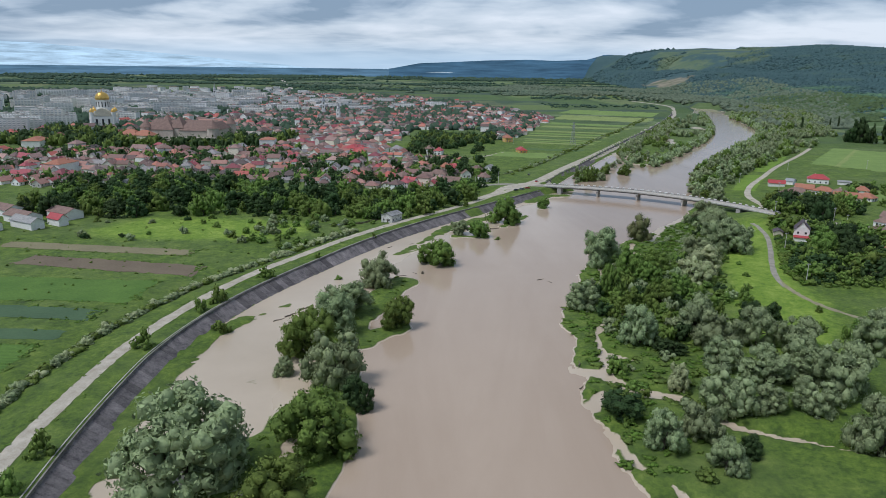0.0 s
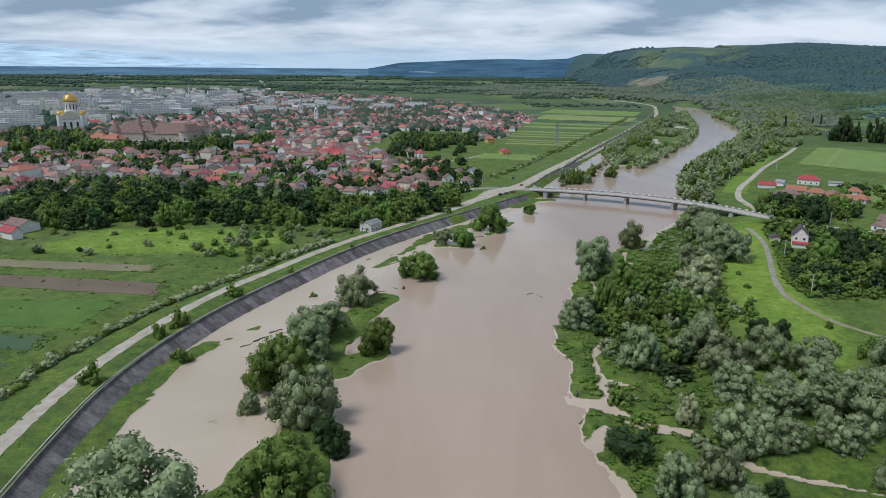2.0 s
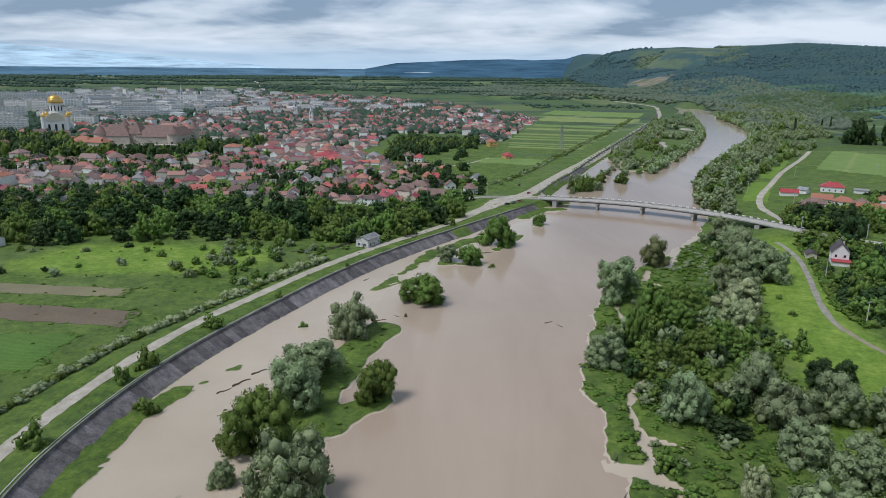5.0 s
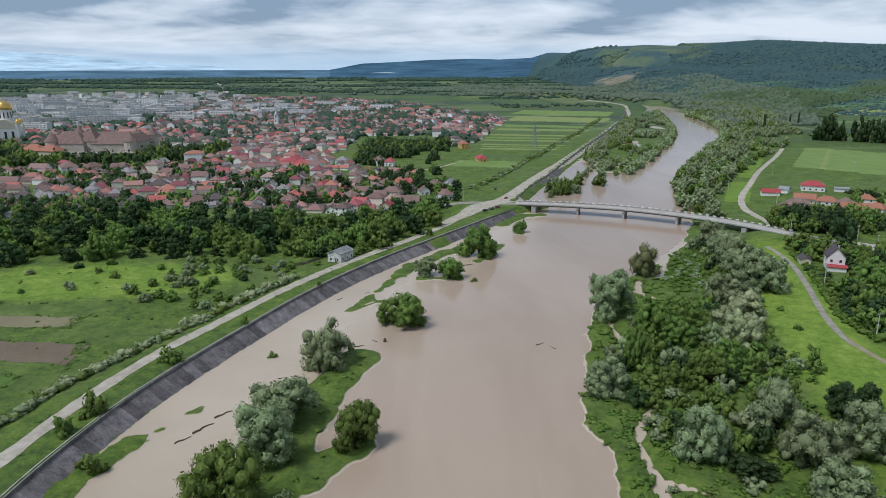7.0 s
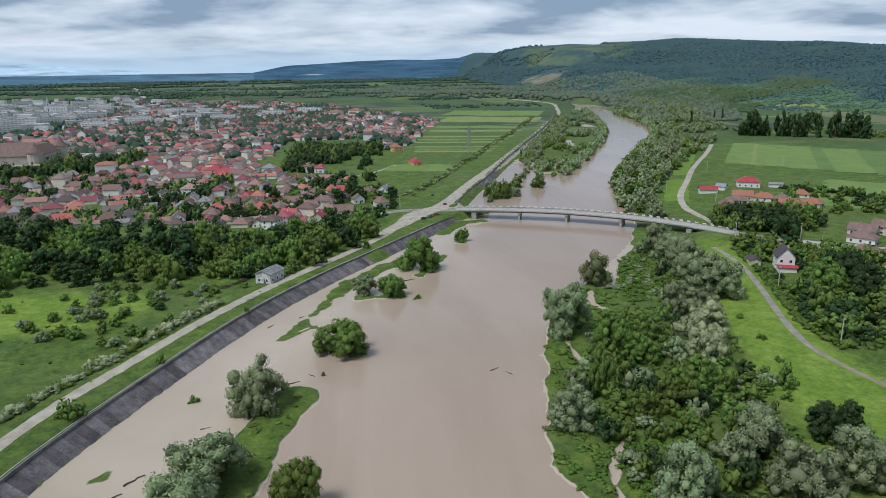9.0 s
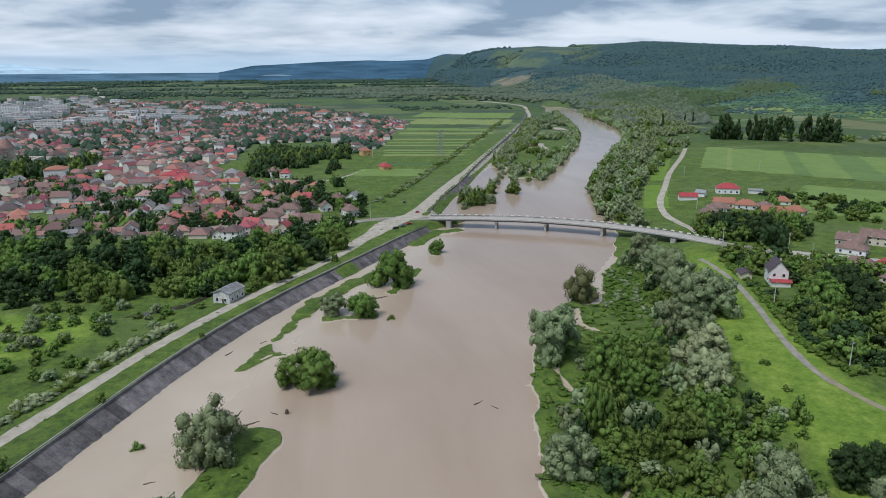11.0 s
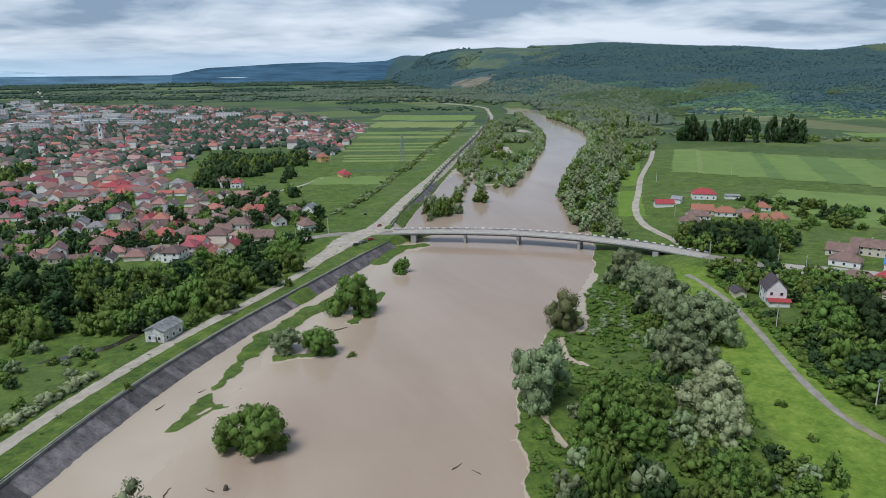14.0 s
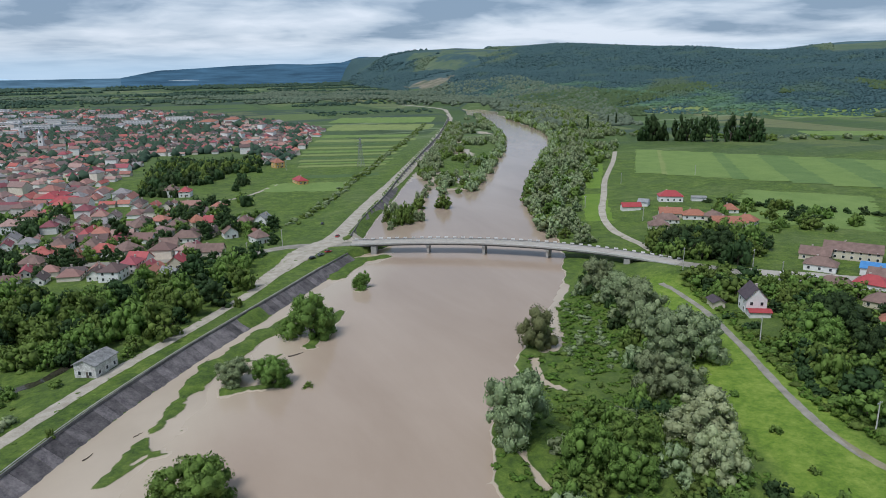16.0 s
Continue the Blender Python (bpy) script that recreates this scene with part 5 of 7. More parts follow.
def house_shape(w, l, h, rh, hip=False, over=0.5):
    """Walls and roof of a house w by l, eaves at h, ridge along y; origin at its base."""
    a, b = w / 2, l / 2
    wv = [(-a, -b, -1), (a, -b, -1), (a, b, -1), (-a, b, -1), (-a, -b, h), (a, -b, h), (a, b, h), (-a, b, h)]
    wf = [(0, 1, 5, 4), (1, 2, 6, 5), (2, 3, 7, 6), (3, 0, 4, 7), (4, 5, 6, 7)]
    if not hip:
        wv += [(0, -b, h + rh), (0, b, h + rh)]
        wf = wf[:4] + [(4, 5, 8), (6, 7, 9)]
    o, t = over, 0.22
    eh = h - over * rh / a
    if hip:
        c = max(0.0, b - a) + 0.01
        top = [(-a - o, -b - o, eh), (a + o, -b - o, eh), (a + o, b + o, eh), (-a - o, b + o, eh), (0, -c, h + rh), (0, c, h + rh)]
        f = [(0, 1, 4), (1, 2, 5, 4), (2, 3, 5), (3, 0, 4, 5)]
        low = [(x, y, z - t) for x, y, z in top[:4]]
        rv = top + low
        rf = f + [(1, 0, 6, 7), (2, 1, 7, 8), (3, 2, 8, 9), (0, 3, 9, 6), (9, 8, 7, 6)]
    else:
        pr = [(-a - o, eh), (0, h + rh + 0.05), (a + o, eh), (a + o, eh - t), (0, h + rh - t), (-a - o, eh - t)]
        rv = [(x, -b - o, z) for x, z in pr] + [(x, b + o, z) for x, z in pr]
        rf = [(i, (i + 1) % 6, (i + 1) % 6 + 6, i + 6)[::-1] for i in range(6)] + [(0, 1, 4, 5), (1, 2, 3, 4), (11, 10, 7, 6), (10, 9, 8, 7)]
    return (wv, wf), (rv, rf)


def mesh_data(name, verts, faces, material):
    me = bpy.data.meshes.new(name)
    me.from_pydata(verts, [], faces)
    me.materials.append(material)
    bm = bmesh.new()
    bm.from_mesh(me)
    bmesh.ops.recalc_face_normals(bm, faces=bm.faces)
    bm.to_mesh(me)
    bm.free()
    return me


def from_bm(name, bm, material):
    me = bpy.data.meshes.new(name)
    bm.to_mesh(me)
    bm.free()
    me.materials.append(material)
    return me


def window_mesh(w=1.1, h=1.3):
    """A framed pane that stands a little proud of its wall, facing -y."""
    bm = bm_boxes([(-w / 2, w / 2, -0.05, 0.05, 0, h)])
    return from_bm("window", bm, M["glass"])


WINDOW = window_mesh()
FRAME = from_bm("frame", bm_boxes([(-0.7, -0.55, -0.09, 0.03, -0.12, 1.42), (0.55, 0.7, -0.09, 0.03, -0.12, 1.42), (-0.55, 0.55, -0.09, 0.03, -0.12, 0.0), (-0.55, 0.55, -0.09, 0.03, 1.3, 1.42)]), M["white_wall"])
DOOR = from_bm("door", bm_boxes([(-0.5, 0.5, -0.06, 0.04, 0, 2.05)], 0.02), M["bark"])
CHIMNEY = from_bm("chimney", bm_boxes([(-0.35, 0.35, -0.35, 0.35, 0, 1.7), (-0.45, 0.45, -0.45, 0.45, 1.5, 1.7)]), M["old_stone"])
PLANS = [(8, 12, 3.2, 3.2, False), (9, 11, 3.4, 3.2, True), (7, 15, 3.0, 2.8, False), (10, 12, 5.6, 3.0, True), (6.5, 10, 3.0, 2.6, False), (9, 13, 3.4, 3.4, True), (5.5, 8, 2.6, 1.8, False), (9, 12, 5.2, 3.2, False), (5, 11, 2.8, 1.6, False), (8, 10, 3.4, 3.0, True)]
SHAPES = []
for w, l, h, rh, hip in PLANS:
    (wv, wf), (rv, rf) = house_shape(w, l, h, rh, hip)
    SHAPES.append((mesh_data("wall", wv, wf, M["walls"]), mesh_data("roof", rv, rf, M["roofs"]), (w, l, h, rh, hip)))


def child(name, me, parent, m=None):
    ob = new(name, me)
    ob.parent = parent
    if m is not None:
        ob.matrix_basis = m
    return ob


def add_openings(root, w, l, h, full=True):
    rows = [0.9] if h < 5 else [0.9, 3.6]
    for z in rows:
        for side in (0, 1, 2, 3) if full else (0, 1):
            span, off = (w, l / 2) if side in (0, 2) else (l, w / 2)
            n = max(2, int(span / 3.6))
            for k in range(n):
                u = (k + 0.5) / n * span - span / 2
                m = Matrix.Rotation(radians(90 * side), 4, "Z") @ Matrix.Translation((u, -off - 0.02, z))
                win = child("window", WINDOW, root, m)
                child("frame", FRAME, win)


def house(shape, x, y, turn, label, group="", windows=False, scale=1.0, name="house"):
    wall, roof, (w, l, h, rh, hip) = shape
    root = new(name)
    root.matrix_basis = Matrix.LocRotScale((x, y, h1(x, y)), Euler((0, 0, radians(turn))), (scale, scale, scale))
    child("wall", wall, root)
    child("roof", roof, root)
    child("chimney", CHIMNEY, root, Matrix.Translation((w * 0.18, l * 0.15, h + rh * 0.55)))
    if windows:
        add_openings(root, w, l, h, False)
    return tagged(root, label, "house", group)


def special(name, x, y, turn, w, l, h, rh, hip, wall_mat, roof_mat, label, windows=True, chimney=True, base=None):
    (wv, wf), (rv, rf) = house_shape(w, l, h, rh, hip)
    root = new(name)
    root.matrix_basis = pose(x, y, h1(x, y) if base is None else base, 0, 0, turn)
    child("wall", mesh_data("wall", wv, wf, wall_mat), root)
    child("roof", mesh_data("roof", rv, rf, roof_mat), root)
    if chimney:
        child("chimney", CHIMNEY, root, Matrix.Translation((w * 0.18, l * 0.15, h + rh * 0.55)))
    if windows:
        add_openings(root, w, l, h)
        child("door", DOOR, root, Matrix.Translation((0.9, -l / 2 - 0.03, 0)))
    return tagged(root, label, name.replace("_", " "))


built = random.Random(21)
# single buildings that can be told apart
M["stained_plaster"] = plain("stained_peeling_plaster", (0.34, 0.32, 0.29), (0.80, 0.79, 0.76), 0.55, 0.9, 0.03, 2.2)
M["weathered_roof"] = plain("weathered_sheet_roof", (0.11, 0.11, 0.11), (0.34, 0.34, 0.33), 0.6, 0.8, 0.03, 2.5)
special("pump_house", -33, 432, -30, 8, 11.5, 4.6, 1.6, False, M["stained_plaster"], M["weathered_roof"], "small derelict white building with a grey roof by the levee", True, False)
special("house", 212.5, 398, -26, 8, 10, 6.6, 4.4, False, M["white_wall"], M["plum_roof"], "tall white house with a plum-brown gable roof", True, True)
special("shed", 204, 409, -19, 5, 7, 2.8, 1.2, False, M["cream_wall"], M["plum_roof"], "small dark-roofed shed in the garden", False, False)
special("porch", 209.2, 390.8, 64, 4.4, 8, 2.6, 0.6, False, M["white_wall"], M["red_roof"], "red-roofed lean-to beside the white house", False, False)
special("house", 91, 814, 10, 9, 17, 3.6, 3.0, True, M["yellow_wall"], M["red_roof"], "lone field house with a bright red roof", True)
special("house", 85, 933, 15, 10, 13, 6.2, 3.6, True, M["yellow_wall"], M["orange_roof"], "ochre two-storey house with an orange roof", True)
special("apartment_house", -206, 812, 6, 17, 21, 12.5, 2.4, True, M["white_wall"], M["orange_roof"], "plain white four-storey block with an orange roof", True, False)
special("farmhouse", 331, 606, 62, 10, 17, 4.6, 3.4, True, M["white_wall"], M["red_roof"], "long white farmhouse with a red hipped roof", True)
special("farm_shed", 350, 598, 62, 5, 10, 3.0, 0.8, False, M["white_wall"], M["grey_roof"], "low white shed beside the farmhouse", False, False)
special("farm_shed", 289, 594, 70, 7, 13, 3.2, 2.2, False, M["white_wall"], M["red_roof"], "white outbuilding with a red roof on the lane", False, False)
special("shed", 304, 600, 40, 6, 7, 3.4, 1.8, False, M["white_wall"], M["steel"], "small shed with a pale sheet roof", False, False)
for x, y, t, w, l, h, wm, rm in ((296, 560, 58, 10, 14, 3.6, "cream_wall", "orange_roof"), (306, 549, 60, 9, 14, 3.4, "white_wall", "orange_roof"), (314, 540, 20, 9, 12, 3.4, "cream_wall", "brown_roof"),
                                 (284, 548, 62, 8, 15, 3.0, "white_wall", "brown_roof"), (270, 537, 60, 9, 12, 3.4, "cream_wall", "brown_roof"), (310, 522, 62, 11, 20, 3.6, "cream_wall", "orange_roof"),
                                 (326, 524, 30, 8, 12, 3.0, "white_wall", "orange_roof"), (284, 430, 35, 9, 14, 3.6, "white_wall", "brown_roof"), (298, 446, 35, 10, 14, 3.4, "cream_wall", "brown_roof"),
                                 (316, 440, 38, 13, 26, 5.0, "cream_wall", "brown_roof"), (276, 396, 25, 9, 13, 4.8, "white_wall", "red_roof"), (264, 404, 35, 7, 14, 3.4, "cream_wall", "brown_roof"), (290, 402, 30, 10, 12, 4.5, "white_wall", "brown_roof"),
                                 (262, 380, 25, 8, 12, 3.2, "cream_wall", "brown_roof"), (246, 362, 30, 8, 10, 3.2, "white_wall", "orange_roof"), (341, 556, 62, 8, 10, 3.0, "white_wall", "orange_roof"), (330, 420, 30, 10, 16, 4, "white_wall", "brown_roof"),
                                 (240, 330, 25, 9, 11, 3.4, "white_wall", "orange_roof")):
    special("house", x, y, t, w, l, h, 3.0, w < 10, M[wm], M[rm], "%s village house with %s roof by the road" % (wm.split("_")[0], {"orange_roof": "an orange tiled", "brown_roof": "a brown tiled", "red_roof": "a bright red"}[rm]), True)
special("barn", 300, 414, 35, 9, 12, 4.0, 2.0, False, M["white_wall"], M["blue_roof"], "barn with a bright blue sheet roof", False, False)
for x, y, t, w, l, rm in ((-262, 420, 60, 12, 22, "brown_roof"), (-242, 432, 60, 12, 20, "brown_roof"), (-270, 396, 60, 10, 18, "orange_roof"), (-250, 404, 60, 8, 22, "grey_roof"), (-236, 412, 60, 6, 12, "red_roof"), (-284, 440, 60, 12, 18, "brown_roof")):
    special("workshop", x, y, t, w, l, 4.6, 2.6, False, M["white_wall"], M[rm], "low white workshop with a %s roof at the field edge" % rm.split("_")[0], False, False)

# the old town: nearest houses one by one, the rest together
TOWN_NEAR = [(-440, 560), (-300, 535), (-249, 534), (-203, 568), (-132, 553), (-76, 533), (-26, 536), (5, 560), (30, 592), (42, 646), (22, 706), (-8, 745), (-50, 790), (-90, 860), (-180, 880), (-240, 800), (-420, 770), (-520, 760)]
TOWN_FAR = [(-235, 960), (-185, 885), (-90, 865), (-60, 890), (-50, 1095), (60, 1100), (75, 950), (105, 985), (150, 1150), (222, 1390), (133, 1608), (13, 1872), (-140, 2047), (-470, 2150), (-520, 1700), (-400, 1300), (-250, 1150)]


def town_turn(x, y):
    return -14 + 30 * math.sin(x / 95.0 + 0.4) * math.sin(y / 120.0)


def town_points(poly, du, dv, turn, rng):
    c, s = math.cos(radians(turn)), math.sin(radians(turn))
    out = []
    for i in range(-90, 90):
        for j in range(-90, 90):
            u, v = i * du + rng.uniform(-3.2, 3.2), j * dv + (6 if j % 2 else -6) * dv / 26 + rng.uniform(-3.6, 3.6)
            out.append((-150 + u * c - v * s, 900 + u * s + v * c, j))
    arr = np.array(out)
    ok = within(arr[:, 0], arr[:, 1], poly)
    return [p for p, k in zip(out, ok) if k]


# houses round the bridge junction: x, y, turn, width, length, eaves, wall, roof
JUNCTION_HOUSES = [(36, 601, 20, 9, 11, 4.2, "white_wall", "brown_roof"), (43, 650, -30, 8, 10, 4.4, "white_wall", "grey_roof"), (2, 664, 15, 10, 13, 4.2, "cream_wall", "orange_roof"), (12, 660, 80, 8, 12, 3.6, "cream_wall", "red_roof"),
                   (-11, 659, -14, 10, 12, 4.0, "cream_wall", "brown_roof"), (-17, 790, -14, 10, 12, 6.4, "white_wall", "brown_roof"), (-6, 785, -14, 9, 10, 5.0, "white_wall", "red_roof"), (-33, 657, 20, 9, 12, 5.2, "white_wall", "brown_roof"),
                   (-35, 599, 30, 11, 13, 4.6, "cream_wall", "brown_roof"), (-28, 576, 60, 8, 11, 3.6, "white_wall", "red_roof"), (-12, 538, 40, 6, 10, 3.2, "white_wall", "grey_roof"), (-72, 620, -14, 10, 13, 5.4, "white_wall", "brown_roof"),
                   (-55, 616, -14, 9, 14, 4.4, "white_wall", "brown_roof"), (-80, 588, 70, 10, 12, 4.2, "cream_wall", "brown_roof"), (-17, 604, 76, 8, 16, 3.6, "cream_wall", "brown_roof"), (8, 580, 76, 8, 14, 3.4, "cream_wall", "brown_roof"),
                   (-5, 620, 76, 9, 15, 3.6, "white_wall", "brown_roof"), (-9, 562, -14, 8, 11, 3.6, "cream_wall", "red_roof"), (-61, 590, -14, 8, 11, 4.0, "cream_wall", "orange_roof"), (20, 622, 10, 8, 10, 3.8, "white_wall", "brown_roof")]
for x, y, t, w, l, h, wm, rm in JUNCTION_HOUSES:
    special("house", x, y, t, w, l, h, 3.4, w > 8, M[wm], M[rm], "%s house with a %s roof near the bridge junction" % (wm.split("_")[0], {"orange_roof": "salmon tiled", "brown_roof": "worn brown tiled", "red_roof": "bright red", "grey_roof": "grey sheet"}[rm]), True)
taken = [(-206, 812, 20), (-33, 431, 10)] + [(q[0], q[1], 12) for q in JUNCTION_HOUSES] + [(-30, 683, 7), (-27, 660, 7), (-25, 637, 7), (-22, 620, 7)]
homes = [p for p in town_points(TOWN_NEAR, 13, 18.5, -14, built) if built.random() < 0.93 and all((p[0] - q[0]) ** 2 + (p[1] - q[1]) ** 2 > q[2] ** 2 for q in taken)]
homes.sort(key=lambda p: p[1] - 0.25 * p[0])
for n, (x, y, j) in enumerate(homes[:300]):
    sh = built.choice(SHAPES)
    house(sh, x, y, town_turn(x, y) + (90 if built.random() < 0.35 else 0) + built.uniform(-6, 6), "town house with pale plaster walls and a weathered tiled roof", "old town houses", n < 70, built.uniform(0.82, 1.08))


def joined_houses(name, pts, label, big=1.0):
    wv, wf, rv, rf = [], [], [], []
    for x, y, j in pts:
        w, l, h, rh, hip = built.choice(PLANS)
        k = built.uniform(0.8, 1.2) * big
        (a, b), (c, d) = house_shape(w * k, l * k * built.uniform(0.9, 1.35), h * (1.0 if built.random() < 0.8 else 1.7), rh * k, hip)
        m = pose(x, y, h1(x, y), 0, 0, town_turn(x, y) + (90 if built.random() < 0.4 else 0) + built.uniform(-8, 8))
        for src, faces, vs, fs in ((a, b, wv, wf), (c, d, rv, rf)):
            n = len(vs)
            vs += [tuple(m @ Vector(p)) for p in src]
            fs += [tuple(i + n for i in f) for f in faces]
    root = tagged(new(name), label, "houses", kind="stuff")
    child("walls", mesh_data("walls", wv, wf, M["walls_far"]), root)
    child("roofs", mesh_data("roofs", rv, rf, M["roofs_far"]), root)


for x, y, t, w, l, h, rm in ((-480, 815, 10, 20, 34, 8, "orange_roof"), (-238, 796, -14, 12, 26, 4.5, "grey_roof"), (-104, 800, -14, 16, 28, 6, "red_roof"), (-90, 775, 70, 12, 24, 5, "red_roof"),
                             (30, 1560, -14, 30, 50, 9, "orange_roof"), (75, 1580, -14, 24, 40, 10, "orange_roof"), (-250, 545, -14, 10, 26, 4, "grey_roof"), (-345, 620, -10, 16, 26, 9, "orange_roof"), (-300, 740, 30, 14, 22, 10, "brown_roof"), (-60, 645, -14, 9, 22, 5, "red_roof")):
    special("large_house", x, y, t, w, l, h, 3.6, rm != "grey_roof", M["white_wall"], M[rm], "large white-walled town building with %s roof" % rm.split("_")[0], False)
joined_houses("town_houses", homes[300:], "crowded old town houses with red and brown tiled roofs")
far_homes = [p for p in town_points(TOWN_FAR, 12.5, 17, -14, built) if built.random() < 0.68]
WEST_QUARTER = [(-600, 885), (-440, 870), (-440, 980), (-240, 990), (-250, 1160), (-400, 1300), (-500, 1300), (-575, 1190), (-560, 1010)]
west_homes = [p for p in town_points(WEST_QUARTER, 19, 27, 8, built) if built.random() < 0.75 and math.hypot(p[0] + 528, p[1] - 1085) > 48]
joined_houses("west_quarter_houses", west_homes, "old quarter houses with dull red roofs beyond the fortress", 1.2)
joined_houses("distant_town_houses", far_homes, "distant town roofs in brick red and pale walls", 0.84)

# ---------------------------------------------------------------- further planting
def fill(poly, spacing, kinds, radius, tall, label, group, clear=0.0, keep=1.0, name="", near=1e9, thin=0.0):
    spots = []
    for x, y in scatter(poly, spacing, veg, 0.45, clear):
        if veg.random() < keep:
            k = veg.uniform(0.62, 1.3)
            if thin and float(fbm(np.array([x]), np.array([y]), 46, 3, 23)[0]) < thin:
                continue
            spot = (x, y, radius * k, tall * k * veg.uniform(0.85, 1.15))
            if group and y < near:
                plant(veg.choice(kinds), *spot, label, group)
            else:
                spots.append(spot)
    if spots:
        if name in ("town_edge_trees", "town_garden_trees"):
            kinds = [k.replace("dark_bush", "mid_dark").replace("bush", "mid_green") for k in kinds]
            SMALL.update({k: CROWNS[k][0] for k in kinds})
            return plant_batch(name, label, kinds, spots)
        plant_batch(name, label, [k.replace("mid_", "").replace("dark_bush", "green_low").replace("grey_bush", "willow_low").replace("bush", "green_low") for k in kinds], spots)


# grey scrub along the ditch behind the levee
spots = [(x + veg.uniform(-1.4, 1.4), y + veg.uniform(-1.4, 1.4), veg.uniform(1.8, 3.5), veg.uniform(1.9, 4.2)) for x, y in
         smooth_line([(-126, 150), (-129, 187), (-128, 218), (-125, 242), (-118, 270), (-110, 295), (-98, 318), (-84, 344), (-68, 375), (-52, 402)], 1.35)]
plant_batch("ditch_scrub", "grey-green scrub along the field ditch", ("pale", "willow_low", "willow_low", "green_low"), spots, "scrub")
fill([(-250, 420), (-205, 372), (-120, 380), (-70, 400), (-60, 440), (-100, 436), (-150, 442), (-200, 428)], 24, ("bush", "grey_bush", "dark_bush"), 3.0, 3.4, "scattered shrub in the rough meadow", "rough meadow shrubs")
fill([(-280, 438), (-198, 430), (-151, 446), (-98, 442), (-64, 446), (-48, 436), (-40, 443), (-14, 449), (3, 471), (15, 498), (30, 530), (26, 556), (-20, 528), (-76, 526), (-132, 545), (-203, 560), (-300, 540)], 10.5,
     ("mid_green", "mid_dark", "mid_dark", "bush"), 6.0, 10.0, "leafy green tree in the belt beside the old town", "town edge trees", 0.0, 0.92, "town_edge_trees", 456, -0.42)
fill([(-270, 350), (-235, 352), (-250, 375), (-280, 380)], 8, ("mid_dark",), 4, 6, "dark tree in the field hedge", "field hedge")
fill([(-20, 530), (30, 556), (46, 596), (48, 650), (25, 715), (-10, 750), (-60, 700), (-100, 600)], 11.5, ("mid_green", "mid_dark", "mid_dark"), 5.0, 8.5, "garden tree among the town houses", "garden trees", 0.0, 0.95, "town_garden_trees", 566, -0.03)
fill([(-440, 560), (-249, 540), (-132, 560), (-60, 545), (-100, 850), (-240, 800), (-500, 760)], 9.5, ("dark", "dark", "dark", "green"), 4.4, 8.0, "garden trees among the old town houses", "", 0.0, 0.95, "garden_trees", 1e9, 0.04)
fill([(-44, 800), (4, 768), (40, 775), (60, 840), (74, 1000), (40, 1022), (-32, 1012)], 9.5, ("dark", "dark", "green"), 5.4, 9.5, "dark green grove at the town's edge", "", 0.0, 0.9, "town_grove", 1e9, -0.22)
fill([(-540, 835), (-390, 795), (-270, 815), (-185, 885), (-200, 930), (-270, 925), (-290, 860), (-395, 850), (-420, 950), (-540, 1000)], 14, ("dark", "green"), 7.5, 12.5, "broad dark park trees round the old fortress", "", 0.0, 0.9, "fortress_park_trees")
# right side village and lane
fill([(214, 442), (205, 408), (193, 370), (182, 340), (172, 308), (205, 292), (258, 340), (272, 395), (258, 415), (240, 445)], 8.2, ("mid_green", "mid_green", "mid_dark", "bush"), 6.2, 7.5, "green tree in the gardens by the lane", "lane gardens", 0.0, 0.92)
fill([(226, 474), (240, 456), (262, 448), (290, 470), (272, 512), (246, 520), (232, 500)], 8.5, ("mid_dark", "mid_green"), 6.5, 11, "dark green tree beside the bridge road", "bridge road trees")
fill([(280, 520), (345, 480), (400, 500), (370, 590), (340, 585), (320, 540)], 18, ("mid_green", "mid_dark", "bush"), 5, 7, "orchard tree behind the farmhouses", "orchard")
fill([(232, 350), (300, 420), (360, 400), (330, 330)], 15, ("mid_green", "mid_dark"), 5.6, 9, "tree in the village gardens", "village trees")
for k, x, y, r, h in (("green", 204, 357, 10, 15), ("dark", 214, 362, 11, 17), ("green", 222, 374, 9, 14), ("dark", 210, 346, 8, 12), ("dark", 255, 470, 9, 14), ("dark", 246, 488, 9, 15)):
    plant(k, x, y, r, h, "broad dark green tree standing over the gardens", "big garden trees")
for x, y in smooth_line([(352, 590), (410, 520), (440, 480)], 9):
    plant("dark_bush", x, y, veg.uniform(3, 5), veg.uniform(3, 6), "dark hedge bush between fields", "field hedge")
# both banks beyond the bridge
fill([(146, 628), (190, 695), (235, 762), (298, 868), (310, 900), (270, 905), (232, 845), (185, 750), (160, 690)], 10, ("mid_willow", "mid_willow", "mid_green"), 5.0, 8.0, "grey willow on the wooded river strip", "river strip willows", 0.0, 0.5, "", 1e9, -0.12)
fill([(310, 905), (392, 1045), (470, 1235), (560, 1500), (520, 1520), (440, 1300), (372, 1125), (290, 950), (272, 905)], 10, ("willow", "willow", "green"), 5.2, 7.8, "grey willows of the far river strip", "", 0.0, 0.6, "far_strip_willows", 1e9, -0.02)
fill([(203, 545), (211, 562), (230, 610), (268, 700), (339, 818), (404, 815), (314, 700), (262, 625), (232, 560), (220, 520)], 10.5,
     ("mid_willow", "mid_willow", "mid_willow", "mid_green"), 5.8, 9.0, "grey willow lining the far river bank", "far bank willows", 0.0, 0.75, "", 1e9, -0.18)
